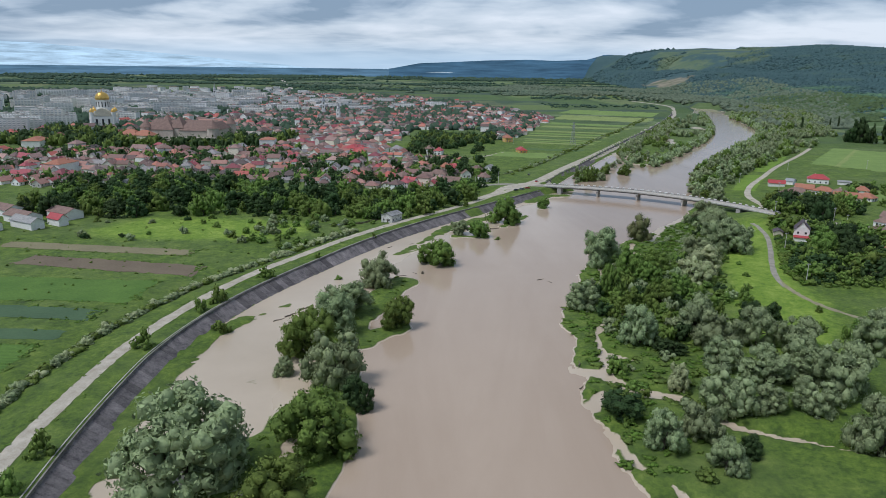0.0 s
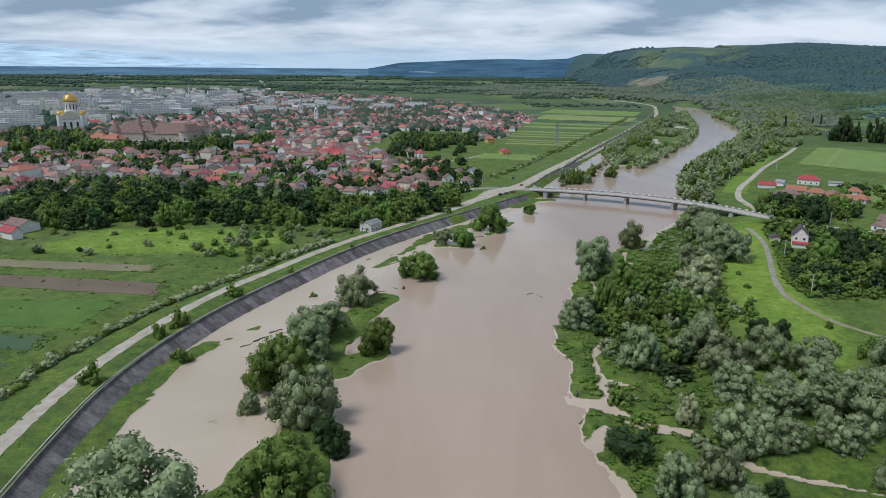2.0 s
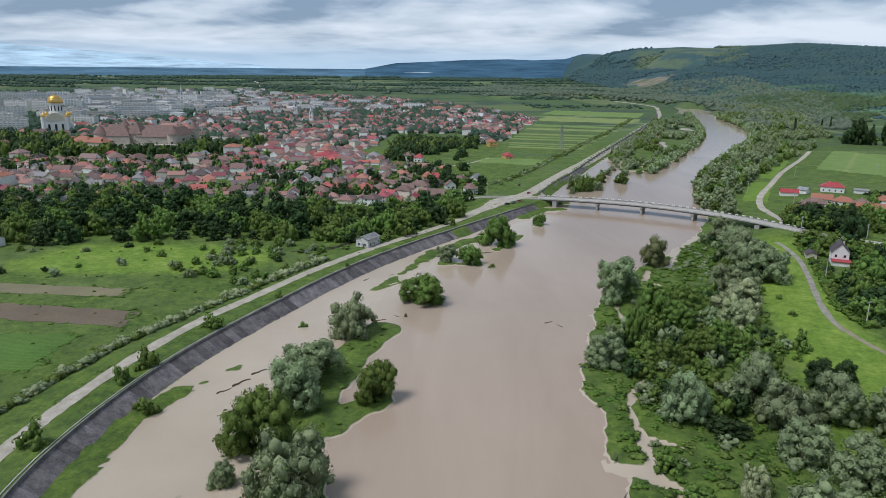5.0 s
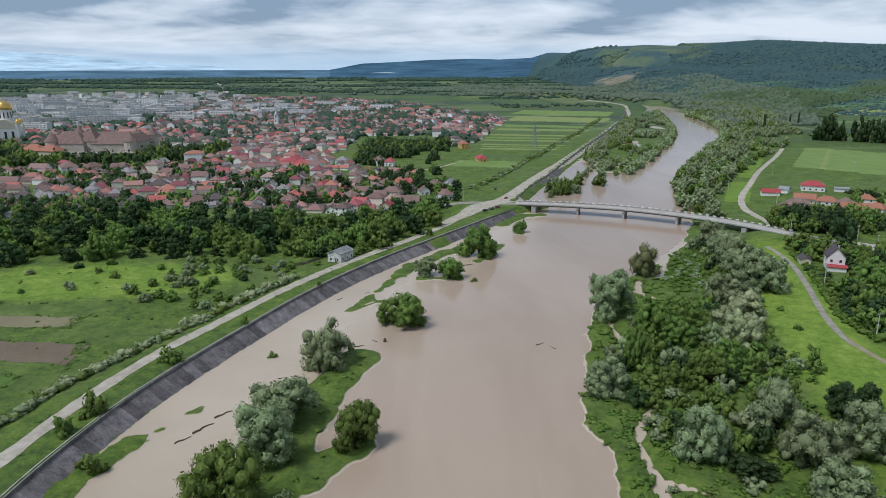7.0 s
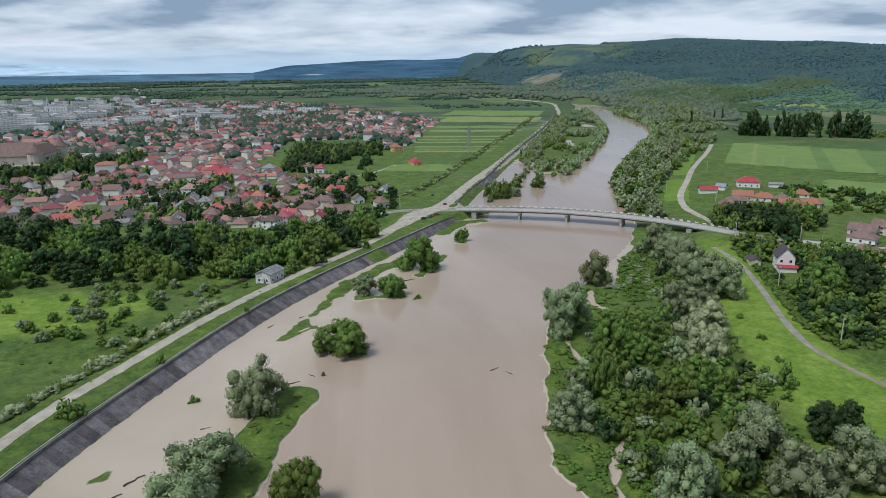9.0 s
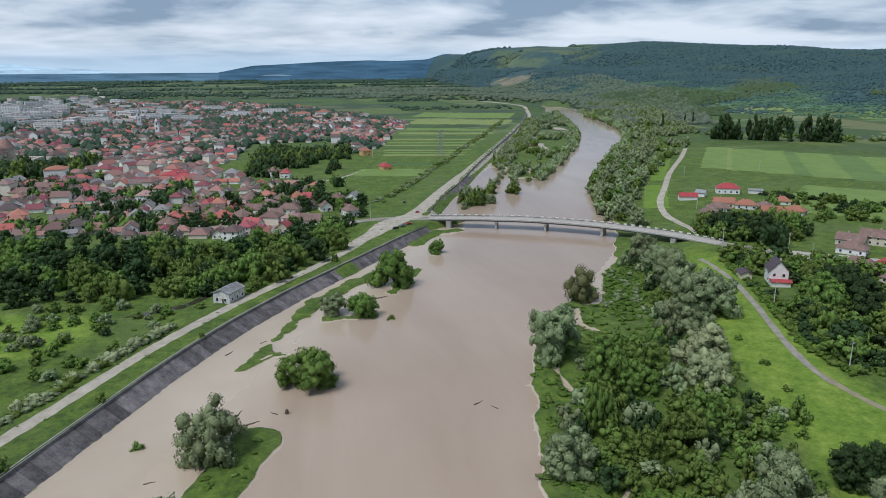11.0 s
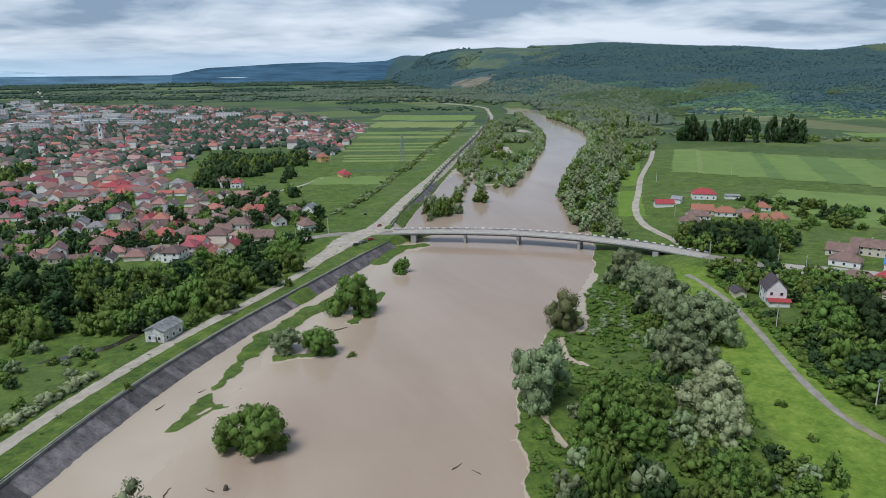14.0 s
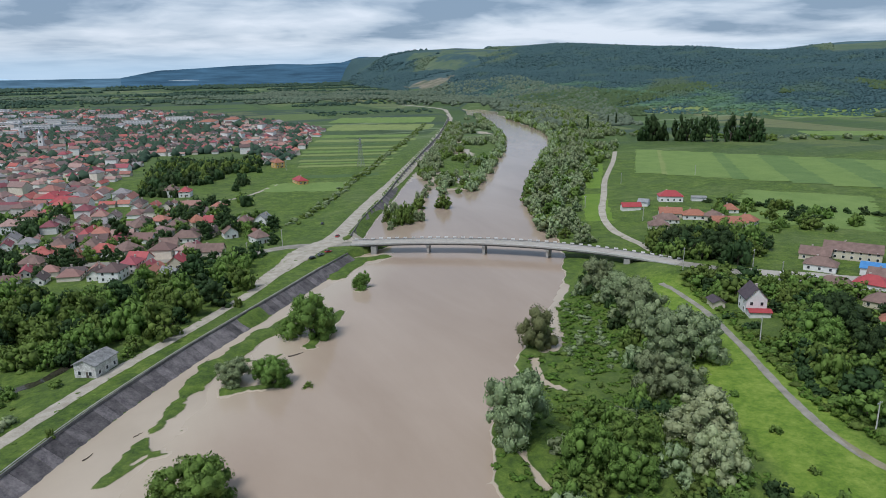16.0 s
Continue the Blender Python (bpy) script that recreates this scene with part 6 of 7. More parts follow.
fill([(343, 825), (450, 1000), (532, 1145), (582, 1300), (640, 1522), (715, 1711), (800, 1800), (800, 1560), (700, 1280), (610, 1085), (510, 945), (415, 820)], 11.0, ("willow", "willow", "willow", "green"), 5.6, 8.5, "grey willow woods along the far bank", "", 0.0, 0.8, "far_bank_woods", 1e9, -0.08)
for x, y in smooth_line([(206, 556), (226, 619), (263, 704), (333, 818)], 7.5):
    plant(veg.choice(("mid_willow", "mid_willow", "mid_green")), x + veg.uniform(-1, 4), y + veg.uniform(-2, 2), veg.uniform(4.5, 7.0), veg.uniform(7, 11), "grey willow leaning over the far river edge", "far bank willows")
spots = [(x + veg.uniform(-2, 5), y + veg.uniform(-3, 3), veg.uniform(5, 8), veg.uniform(8, 12)) for x, y in smooth_line([(337, 824), (446, 1001), (519, 1144), (569, 1300), (622, 1522)], 8)]
spots += [(x + veg.uniform(-5, 2), y + veg.uniform(-3, 3), veg.uniform(4.5, 7), veg.uniform(6.5, 10)) for x, y in smooth_line([(222, 728), (290, 843), (389, 1033), (469, 1226), (597, 1625)], 8) if veg.random() < 0.85]
plant_batch("river_edge_willows", "grey willows crowding both edges of the far river", ("willow", "willow", "willow", "green"), spots)
fill([(128, 612), (142, 640), (150, 662), (134, 660), (120, 630)], 9, ("mid_willow", "mid_green"), 5, 10, "willow at the flooded foreland beyond the bridge", "river strip willows")
fill([(190, 795), (262, 962), (350, 1162), (452, 1410), (470, 1400), (385, 1170), (288, 958), (210, 800)], 8.5, ("willow", "willow", "green"), 4.6, 7.0, "grey willows at the foot of the far levee", "", 0.0, 0.85, "levee_foot_willows")
for k, x, y, r, h in (("green", 133, 628, 6.5, 13), ("willow", 146, 634, 4.5, 8), ("green", 176, 668, 7, 11), ("willow", 120, 616, 3, 6)):
    plant(k, x, y, r, h, "broad willow on the flooded foreland beyond the bridge", "river strip willows")
spots = [(x + veg.uniform(-4, 4), y + veg.uniform(-4, 4), veg.uniform(1.6, 3.8), veg.uniform(1.6, 3.8)) for x, y in smooth_line([(60, 640), (100, 720), (150, 830), (225, 1000), (320, 1210), (400, 1400)], 3.2)]
plant_batch("levee_ditch_scrub", "grey scrub along the far levee ditch", ("willow_low", "green_low"), spots, "scrub")
# tall dark trees of the right-hand plain
for x, y, r, h in ((571, 974, 10, 33), (580, 969, 11, 35), (589, 963, 10, 34), (584, 975, 9, 32), (608, 952, 11, 37), (616, 945, 10, 35), (624, 938, 11, 38), (632, 931, 11, 36), (640, 924, 10, 37), (651, 914, 4, 27), (666, 921, 9, 35), (673, 912, 11, 38), (681, 903, 12, 39), (689, 894, 11, 36), (684, 910, 10, 35)):
    plant("mid_dark", x, y, r * (0.85 + 0.3 * ((x * 7 + y * 3) % 10) / 10), h * (0.80 + 0.22 * ((x * 3 + y * 11) % 10) / 10), "tall dark poplar in the plain's tree row", "poplar row")
plant("mid_dark", 1758, 3837, 8, 13, "lone clump of trees on the hill crest", "lone poplars")
for x, y, r, h in ((581, 1135, 6, 26), (684, 1214, 5, 22), (676, 1226, 4, 18)):
    plant("poplar", x, y, r, h, "lone slender dark poplar on the plain", "lone poplars")
fill([(540, 1090), (700, 900), (900, 780), (960, 800), (720, 960), (600, 1110)], 18, ("green", "willow", "green_low"), 6, 6, "low hedgerow trees of the plain", "", 0.0, 0.8, "plain_hedgerow")

# far woods: hills, plain and horizon, too many to count
OCTA = (np.array([(1, 0, 0), (0, 1, 0), (-1, 0, 0), (0, -1, 0), (0, 0, 1), (0, 0, -1)], float),
        np.array([(0, 1, 4), (1, 2, 4), (2, 3, 4), (3, 0, 4), (1, 0, 5), (2, 1, 5), (3, 2, 5), (0, 3, 5)]))


def far_woods(name, pts, sizes, material, label, flat=0.7, sunk=0.35, form=OCTA):
    bv, bf = form
    rng = np.random.RandomState(len(pts))
    P = np.array(pts)
    Z = on_ground(P[:, 0], P[:, 1])
    S = np.array(sizes)
    j = 1 + 0.3 * rng.uniform(-1, 1, (len(P), len(bv), 1))
    turn = rng.uniform(0, 6.28, (len(P), 1))
    B = bv[None] * j
    c, s = np.cos(turn), np.sin(turn)
    V = P[:, None, :] + np.stack([B[..., 0] * c - B[..., 1] * s, B[..., 0] * s + B[..., 1] * c], -1) * S[:, None, None] * 1.15
    W = Z[:, None] + (bv[None] * j)[..., 2] * S[:, None] * flat + S[:, None] * flat * sunk
    verts = np.concatenate([V, W[..., None]], -1).reshape(-1, 3)
    F = (np.array(bf)[None] + (np.arange(len(P)) * len(bv))[:, None, None]).reshape(-1, 3)
    me = bpy.data.meshes.new(name)
    me.from_pydata(verts.tolist(), [], F.tolist())
    me.materials.append(material)
    me.shade_smooth()
    tagged(new(name, me), label, "woods", kind="stuff")


M["hazy_hill_forest"] = hill_wood_material()
# bluer and paler than the near dark leaves: distance haze in the base colour
M["far_wood"] = leaf_material("hazy_distant_woodland", (0.034, 0.070, 0.052), (0.088, 0.150, 0.094), 0.0)
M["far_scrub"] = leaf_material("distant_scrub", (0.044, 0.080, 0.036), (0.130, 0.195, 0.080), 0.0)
rs = np.random.RandomState(5)


def polar(n, a0, a1, r0, r1, power=0.5):
    a = np.radians(rs.uniform(a0, a1, n))
    r = r0 + (r1 - r0) * rs.uniform(0, 1, n) ** power
    return r * np.sin(a), 100 + r * np.cos(a), np.degrees(a), r


x, y, a, r = polar(66000, 11.5, 56, 1500, 4150, 0.75)
foot = np.interp(a, [p[0] for p in HILL_FOOT], [p[1] for p in HILL_FOOT])
crest = np.interp(a, [p[0] for p in HILL_CREST], [p[1] for p in HILL_CREST])
cover = fbm(x, y, 420, 4, 12)
aw = a + 5 * fbm(x, y, 260, 4, 33)
open_top = ((aw > 17.0) & (aw < 25.2) & (r > 3100 + 300 * fbm(x, y, 200, 3, 34))) | ((a > 47) & (r > 3000))
slip = (a > 16.4) & (a < 19.6) & (r > 2500) & (r < 2950)
ok = (r > foot - 60) & (r < crest + 30) & (cover > -0.7) & ~(open_top & (cover < 0.45)) & ~slip
far_woods("hill_woods", list(zip(x[ok], y[ok]))[:44000], (r[ok] * 0.0023 * rs.uniform(0.55, 1.4, ok.sum()))[:44000], M["hazy_hill_forest"], "dark green forest over the distant hills", 0.85, 0.1)
x, y, a, r = polar(60000, -38, 30, 1500, 4600, 0.8)
cover = fbm(x + 0.3 * y, y * 2.6, 300, 5, 3) + 0.12 * np.sin((y + 0.5 * x) / 70.0)
far_town = (x < 250) & (y < 2300) & (x > -900)
river_gap = (np.hypot(x - 640, y - 1700) < 130)
ok = (cover > 0.17) & ~far_town & ~river_gap & (r < np.interp(a, [p[0] for p in HILL_FOOT], [p[1] for p in HILL_FOOT]))
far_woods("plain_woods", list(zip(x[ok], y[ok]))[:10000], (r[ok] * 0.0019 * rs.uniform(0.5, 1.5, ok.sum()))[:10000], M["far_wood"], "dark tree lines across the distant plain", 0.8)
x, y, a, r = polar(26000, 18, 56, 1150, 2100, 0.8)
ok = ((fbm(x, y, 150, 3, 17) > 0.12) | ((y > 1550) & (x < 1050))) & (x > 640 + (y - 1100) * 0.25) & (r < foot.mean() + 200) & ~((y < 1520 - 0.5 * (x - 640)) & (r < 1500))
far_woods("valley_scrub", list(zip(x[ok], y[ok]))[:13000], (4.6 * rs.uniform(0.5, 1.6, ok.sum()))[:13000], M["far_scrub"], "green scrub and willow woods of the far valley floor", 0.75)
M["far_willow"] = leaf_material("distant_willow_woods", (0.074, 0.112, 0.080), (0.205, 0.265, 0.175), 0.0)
for nm, poly, n, size in (("valley_woods", [(575, 1260), (720, 1190), (900, 1560), (1010, 1800), (1080, 2450), (300, 2900), (120, 2500), (330, 2330), (560, 2130), (715, 1900), (700, 1740)], 6500, 6.2), ("far_belt_woods", [(120, 1950), (380, 2180), (300, 2650), (-500, 2900), (-800, 2700), (-200, 2350)], 2600, 6.5)):
    px, py = rs.uniform(-800, 1100, 34000), rs.uniform(1150, 2950, 34000)
    ok = within(px, py, poly)
    ok &= fbm(px + 0.5 * py, py * 1.8, 150, 4, 31) > (-0.3 if nm == "valley_woods" else 0.16)
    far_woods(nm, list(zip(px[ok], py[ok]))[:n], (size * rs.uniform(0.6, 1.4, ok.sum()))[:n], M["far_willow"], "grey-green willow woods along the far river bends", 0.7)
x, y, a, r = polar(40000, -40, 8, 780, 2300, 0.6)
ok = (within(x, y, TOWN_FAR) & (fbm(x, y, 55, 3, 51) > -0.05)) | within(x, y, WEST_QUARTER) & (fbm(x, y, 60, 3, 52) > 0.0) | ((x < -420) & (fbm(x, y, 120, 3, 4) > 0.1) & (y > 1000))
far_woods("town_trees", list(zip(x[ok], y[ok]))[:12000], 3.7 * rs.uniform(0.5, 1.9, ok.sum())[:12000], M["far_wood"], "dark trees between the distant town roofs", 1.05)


# small scrub at the water's edge and between the bank trees
spots = [(x, y, veg.uniform(1.2, 3.0), veg.uniform(0.6, 1.9)) for x, y in scatter([(47, 150), (46, 240), (52, 290), (76, 352), (120, 412), (160, 455), (186, 470), (160, 380), (130, 300), (112, 246), (92, 205), (64, 150)], 4.6, veg, 0.5) if h1(x, y) > 0.3 and veg.random() < 0.8]
plant_batch("bank_scrub", "low green scrub between the bank trees", ("weed", "weed", "weed", "green_low"), spots, "scrub")
spots = [(x + 5.0 + veg.uniform(-1, 1.5), y - 2 + veg.uniform(-1, 1), veg.uniform(1.4, 2.6), veg.uniform(1.8, 3.4)) for x, y in smooth_line([(208, 440), (203, 425), (195, 403), (183, 373), (173, 350), (164, 328), (163, 305)], 1.5)]
plant_batch("lane_hedge", "rank yellow-green hedge along the lane", ("weed", "green_low", "weed", "weed"), spots, "hedge")
spots = [(x, y, veg.uniform(0.5, 1.3), veg.uniform(0.6, 1.5)) for x, y in scatter([(-250, 200), (-130, 200), (-116, 280), (-70, 370), (-45, 432), (-250, 436)], 13, veg, 0.5) if veg.random() < 0.6]
plant_batch("field_weeds", "low weeds and bushes along the field edges", ("weed", "weed", "green_low"), spots, "weeds")
# shrubs between the lane's hedge and the gardens
spots = [(x, y, veg.uniform(1.8, 3.6), veg.uniform(1.8, 4.0)) for x, y in scatter([(216, 446), (208, 420), (198, 396), (186, 366), (176, 340), (168, 306), (186, 296), (200, 330), (206, 360), (214, 392), (232, 440)], 4.6, veg, 0.5)]
plant_batch("garden_shrubs", "thick garden shrubs and saplings behind the hedge", ("green_low", "dark", "green_low", "weed"), spots, "shrubs")
# rough herbage at the water's edge
spots = [(x, y, veg.uniform(0.8, 2.0), veg.uniform(0.5, 1.4)) for x, y in scatter([(-72, 128), (-50, 128), (-28, 150), (-26, 250), (-14, 312), (-30, 330), (-42, 250), (-52, 210), (-60, 160)], 5.0, veg, 0.5) if 0.25 < h1(x, y) < 2.5 and veg.random() < 0.5]
plant_batch("island_weeds", "rank green herbage on the flooded bars", ("weed", "weed", "green_low"), spots, "weeds")
spots = [(x, y, veg.uniform(1.2, 2.6), veg.uniform(1.6, 3.2)) for x, y in scatter([(160, 440), (149, 402), (134, 374), (120, 368), (124, 392), (136, 416), (150, 442)], 4.0, veg, 0.5)]
plant_batch("reed_bed", "pale dry reeds in the wet bank hollow", ("weed", "willow_low", "weed"), spots, "reeds")
# weeds creeping over the edges of the levee track and the ploughed strips
spots = []
for side in (-3.4, 3.2):
    for x, y in offset_line(LEVEE_ROAD, side):
        for k in range(2):
            if veg.random() < 0.6:
                spots.append((x + veg.uniform(-1.2, 1.2), y + veg.uniform(-4, 4), veg.uniform(0.5, 1.1), veg.uniform(0.2, 0.55)))
for (ax, ay), (bx, by), w in (((-212, 335), (-118, 319), 17), ((-240, 364), (-132, 351), 12), ((-240, 292), (-130, 287), 30), ((-215, 264), (-138, 257), 13), ((-190, 214), (-143, 216), 22)):
    for k in range(26):
        spots.append((bx + veg.uniform(-3, 2), by + veg.uniform(-0.55, 0.55) * w, veg.uniform(0.7, 1.7), veg.uniform(0.3, 0.8)))
    for k in range(36):
        u = veg.random()
        spots.append((ax + (bx - ax) * u, ay + (by - ay) * u + veg.choice((-0.52, 0.52)) * w + veg.uniform(-0.8, 0.8), veg.uniform(0.6, 1.5), veg.uniform(0.3, 0.7)))
plant_batch("verge_weeds", "weeds creeping over track and field edges", ("weed", "green_low"), spots, "weeds")
# brush between the ditch, the small building and the belt
fill([(-128, 392), (-96, 352), (-76, 372), (-58, 400), (-46, 416), (-50, 424), (-64, 436), (-100, 440), (-140, 432)], 8.0, ("bush", "bush", "grey_bush", "grey_bush", "bush"), 3.0, 3.6, "green brush in the rough ground behind the levee", "levee brush", 0.0, 0.7, "levee_brush", 1e9, -0.12)
for x, y, r, h in ((-47, 449, 5, 8), (-38, 446, 4, 6), (-24, 441, 3.2, 4), (-44, 424, 2.6, 3), (-50, 444, 4, 6), (-22, 447, 4, 6)):
    plant("mid_green", x, y, r, h, "leafy tree crowding round the small building", "levee brush")
fill([(-24, 690), (38, 690), (58, 790), (30, 752), (8, 758), (-16, 740)], 12, ("dark", "dark", "green"), 5.6, 9, "dark garden trees at the town's edge", "", 0.0, 0.75, "edge_garden_trees", 1e9, -0.1)
# ---------------------------------------------------------------- landmarks of the town
def ring(bm, r, z, n=20, cx=0.0, cy=0.0):
    return [bm.verts.new((cx + r * math.cos(2 * math.pi * k / n), cy + r * math.sin(2 * math.pi * k / n), z)) for k in range(n)]


def lathe(profile, n=20, cx=0.0, cy=0.0):
    """A turned shape from pairs of radius and height."""
    bm = bmesh.new()
    rings = [ring(bm, max(r, 0.02), z, n, cx, cy) for r, z in profile]
    for a, b in zip(rings, rings[1:]):
        for k in range(n):
            bm.faces.new((a[k], a[(k + 1) % n], b[(k + 1) % n], b[k]))
    bm.faces.new(rings[0][::-1])
    bm.faces.new(rings[-1])
    return bm


def vault(w, l, z, n=10):
    """A half-round barrel roof w wide and l long, ends closed."""
    bm = bmesh.new()
    arcs = []
    for y in (-l / 2, l / 2):
        arcs.append([bm.verts.new((w / 2 * math.cos(math.pi * k / n), y, z + w / 2 * math.sin(math.pi * k / n))) for k in range(n + 1)])
    for k in range(n):
        bm.faces.new((arcs[0][k], arcs[1][k], arcs[1][k + 1], arcs[0][k + 1]))
    bm.faces.new(arcs[0])
    bm.faces.new(arcs[1][::-1])
    return bm


def cathedral(x, y, turn):
    root = tagged(new("cathedral"), "white domed cathedral with a large gilded dome", "church")
    root.matrix_basis = pose(x, y, h1(x, y), 0, 0, turn)
    part("nave", bm_boxes([(-13, 13, -19, 19, -1, 17)], 0.3), M["white_wall"], root)
    part("transept", bm_boxes([(-20, 20, -8, 8, -1, 15)], 0.3), M["white_wall"], root)
    part("nave_roof", vault(24, 38.4, 17), M["gold_roof"], root, "pale sheet-metal barrel roof")
    ob = part("transept_roof", vault(15, 40.4, 15), M["gold_roof"], root, "pale sheet-metal barrel roof")
    ob.matrix_basis = Matrix.Rotation(radians(90), 4, "Z")
    part("drum", lathe([(9.6, 22), (9.6, 29), (9.0, 29), (9.0, 40), (9.9, 40.2), (9.9, 41.2)], 24), M["white_wall"], root)
    for k in range(12):
        w = math.pi * 2 * k / 12
        win = part("drum_window", bm_boxes([(-0.7, 0.7, -0.15, 0.15, 30.5, 38)]), M["glass"], root)
        win.matrix_basis = Matrix.Rotation(w, 4, "Z") @ Matrix.Translation((0, -9.05, 0))
    part("dome", lathe([(9.9, 41.2), (10.3, 43.5), (9.9, 46.2), (8.6, 48.8), (6.3, 51), (3.4, 52.4), (1.0, 53), (0.5, 55)], 24), M["gold"], root, "gilded onion-shaped dome")
    part("cross", bm_boxes([(-0.2, 0.2, -0.2, 0.2, 54.5, 59), (-1.2, 1.2, -0.2, 0.2, 57, 57.4)]), M["gold"], root)
    for cx, cy in ((-15, -16), (15, -16), (-15, 16), (15, 16)):
        part("turret", lathe([(3.2, -1), (3.2, 22), (3.6, 22.2), (3.6, 23)], 12, cx, cy), M["white_wall"], root)
        part("turret_dome", lathe([(3.5, 23), (3.5, 24.5), (2.6, 26.6), (1.0, 28), (0.2, 29.4)], 12, cx, cy), M["gold"], root)
    for cx in (-8.5, 0, 8.5):
        part("arch_window", bm_boxes([(cx - 1.4, cx + 1.4, -19.2, -18.9, 3, 13)]), M["glass"], root)


def fortress(x, y, turn):
    root = tagged(new("fortress"), "old stone fortress with steep brown roofs and corner towers", "fortress")
    root.matrix_basis = pose(x, y, h1(x, y), 0, 0, turn)
    for name, cx, cy, w, l, h, rh, rot in (("front_range", -26, -24, 19, 36, 15, 12, 90), ("gate_range", 22, -22, 17, 46, 14, 9, 90), ("keep", -4, -18, 17, 22, 17, 13, 0), ("back_range", 0, 26, 15, 84, 14, 8, 90), ("left_range", -38, 0, 15, 50, 14, 8.5, 0), ("right_range", 38, 0, 15, 50, 14, 8.5, 0)):
        (wv, wf), (rv, rf) = house_shape(w, l, h, rh, True, 0.8)
        m = Matrix.Translation((cx, cy, 0)) @ Matrix.Rotation(radians(rot), 4, "Z")
        child(name, mesh_data(name, wv, wf, M["old_stone"]), root, m)
        child("roof", mesh_data("roof", rv, rf, M["brown_roof"]), root, m)
        n = int(l / 6)
        for k in range(n):
            win = child("window", WINDOW, root, m @ Matrix.Rotation(radians(90), 4, "Z") @ Matrix.Translation(((k + 0.5) * l / n - l / 2, -w / 2 - 0.02, 8)))
    for cx, cy, r, h in ((-44, -30, 7.5, 16), (44, -30, 7.5, 16), (-44, 32, 6.5, 18), (44, 32, 6.5, 17)):
        part("tower", lathe([(r, -1), (r, h), (r + 0.6, h + 0.1), (r + 0.6, h + 0.6)], 14, cx, cy), M["old_stone"], root)
        part("tower_roof", lathe([(r + 1.0, h + 0.6), (r * 0.55, h + 6), (0.1, h + 11.5)], 14, cx, cy), M["brown_roof"], root, "conical brown tile roof")
    for a, b, c, d in ((-70, 70, -48, -44), (-70, 70, 48, 52), (-72, -68, -46, 50), (68, 72, -46, 50)):
        part("rampart", bm_boxes([(a, b, c, d, -1, 6)], 0.2), M["old_stone"], root)
    (wv, wf), (rv, rf) = house_shape(16, 26, 9, 5.5, True, 0.8)
    for cx, cy in ((-58, -42), (-36, -50)):
        m = Matrix.Translation((cx, cy, 0)) @ Matrix.Rotation(radians(75), 4, "Z")
        child("gatehouse", mesh_data("gatehouse", wv, wf, M["cream_wall"]), root, m)
        child("gatehouse_roof", mesh_data("gatehouse_roof", rv, rf, M["orange_roof"]), root, m)


def church(x, y, turn, tall):
    root = tagged(new("church"), "white church with a slim spired bell tower", "church")
    root.matrix_basis = pose(x, y, h1(x, y), 0, 0, turn)
    (wv, wf), (rv, rf) = house_shape(11, 24, 9, 5, False)
    child("nave", mesh_data("nave", wv, wf, M["white_wall"]), root)
    child("roof", mesh_data("roof", rv, rf, M["brown_roof"]), root)
    t = tall
    part("tower", bm_boxes([(-3, 3, -17.6, -12.2, -1, t * 0.66)], 0.15), M["white_wall"], root)
    part("spire", lathe([(3.8, t * 0.66), (3.0, t * 0.73), (1.2, t * 0.82), (1.3, t * 0.86), (0.1, t)], 10, 0, -15), M["steel"], root)
    for z in (0.35, 0.54):
        part("belfry_window", bm_boxes([(-0.8, 0.8, -17.75, -17.5, t * z, t * z + 3)]), M["glass"], root)


M["gold_roof"] = plain("pale_metal_roof", (0.50, 0.46, 0.36), (0.66, 0.61, 0.50), 0.4, 0.55)
cathedral(-528, 1085, 20)
fortress(-338, 925, -4)
for x, y, t, h in ((-244, 1414, 10, 40), (-183, 1241, -10, 34), (-540, 1660, 15, 48)):
    church(x, y, t, h)

# panel blocks: built once, then copied
def panel_block(x, y, turn, floors):
    root = tagged(new("apartment_block"), "pale grey panel-built apartment block with flat roof", "apartment block", "town apartment blocks")
    root.matrix_basis = pose(x, y, h1(x, y), 0, 0, turn)
    h = floors * 3.0 + 0.6
    child("body", from_bm("body", bm_boxes([(-24, 24, -6, 6, -1.5, h)], 0.1), M["flats"]), root)
    child("roof", from_bm("roof", bm_boxes([(-24.3, 24.3, -6.3, 6.3, h + 0.003, h + 0.5), (-12, -8, -2, 2, h + 0.5, h + 2.4), (9, 13, -2, 2, h + 0.5, h + 2.4)]), M["concrete"]), root)
    balconies = from_bm("balcony_front", bm_boxes([(-22 + 5.6 * k, -18.4 + 5.6 * k, -7.0, -6.0, 0.6 + 3.0 * f, 1.6 + 3.0 * f) for k in range(8) for f in range(floors)]), M["white_wall"])
    windows = from_bm("glazing", bm_boxes([(-22 + 5.6 * k, -18.6 + 5.6 * k, -6.06, -5.9, 1.7 + 3.0 * f, 3.2 + 3.0 * f) for k in range(8) for f in range(floors)]), M["centre_glass"])
    tagged(child("balcony_front", balconies, root), kind="stuff")
    tagged(child("glazing", windows, root), kind="stuff")
    return root


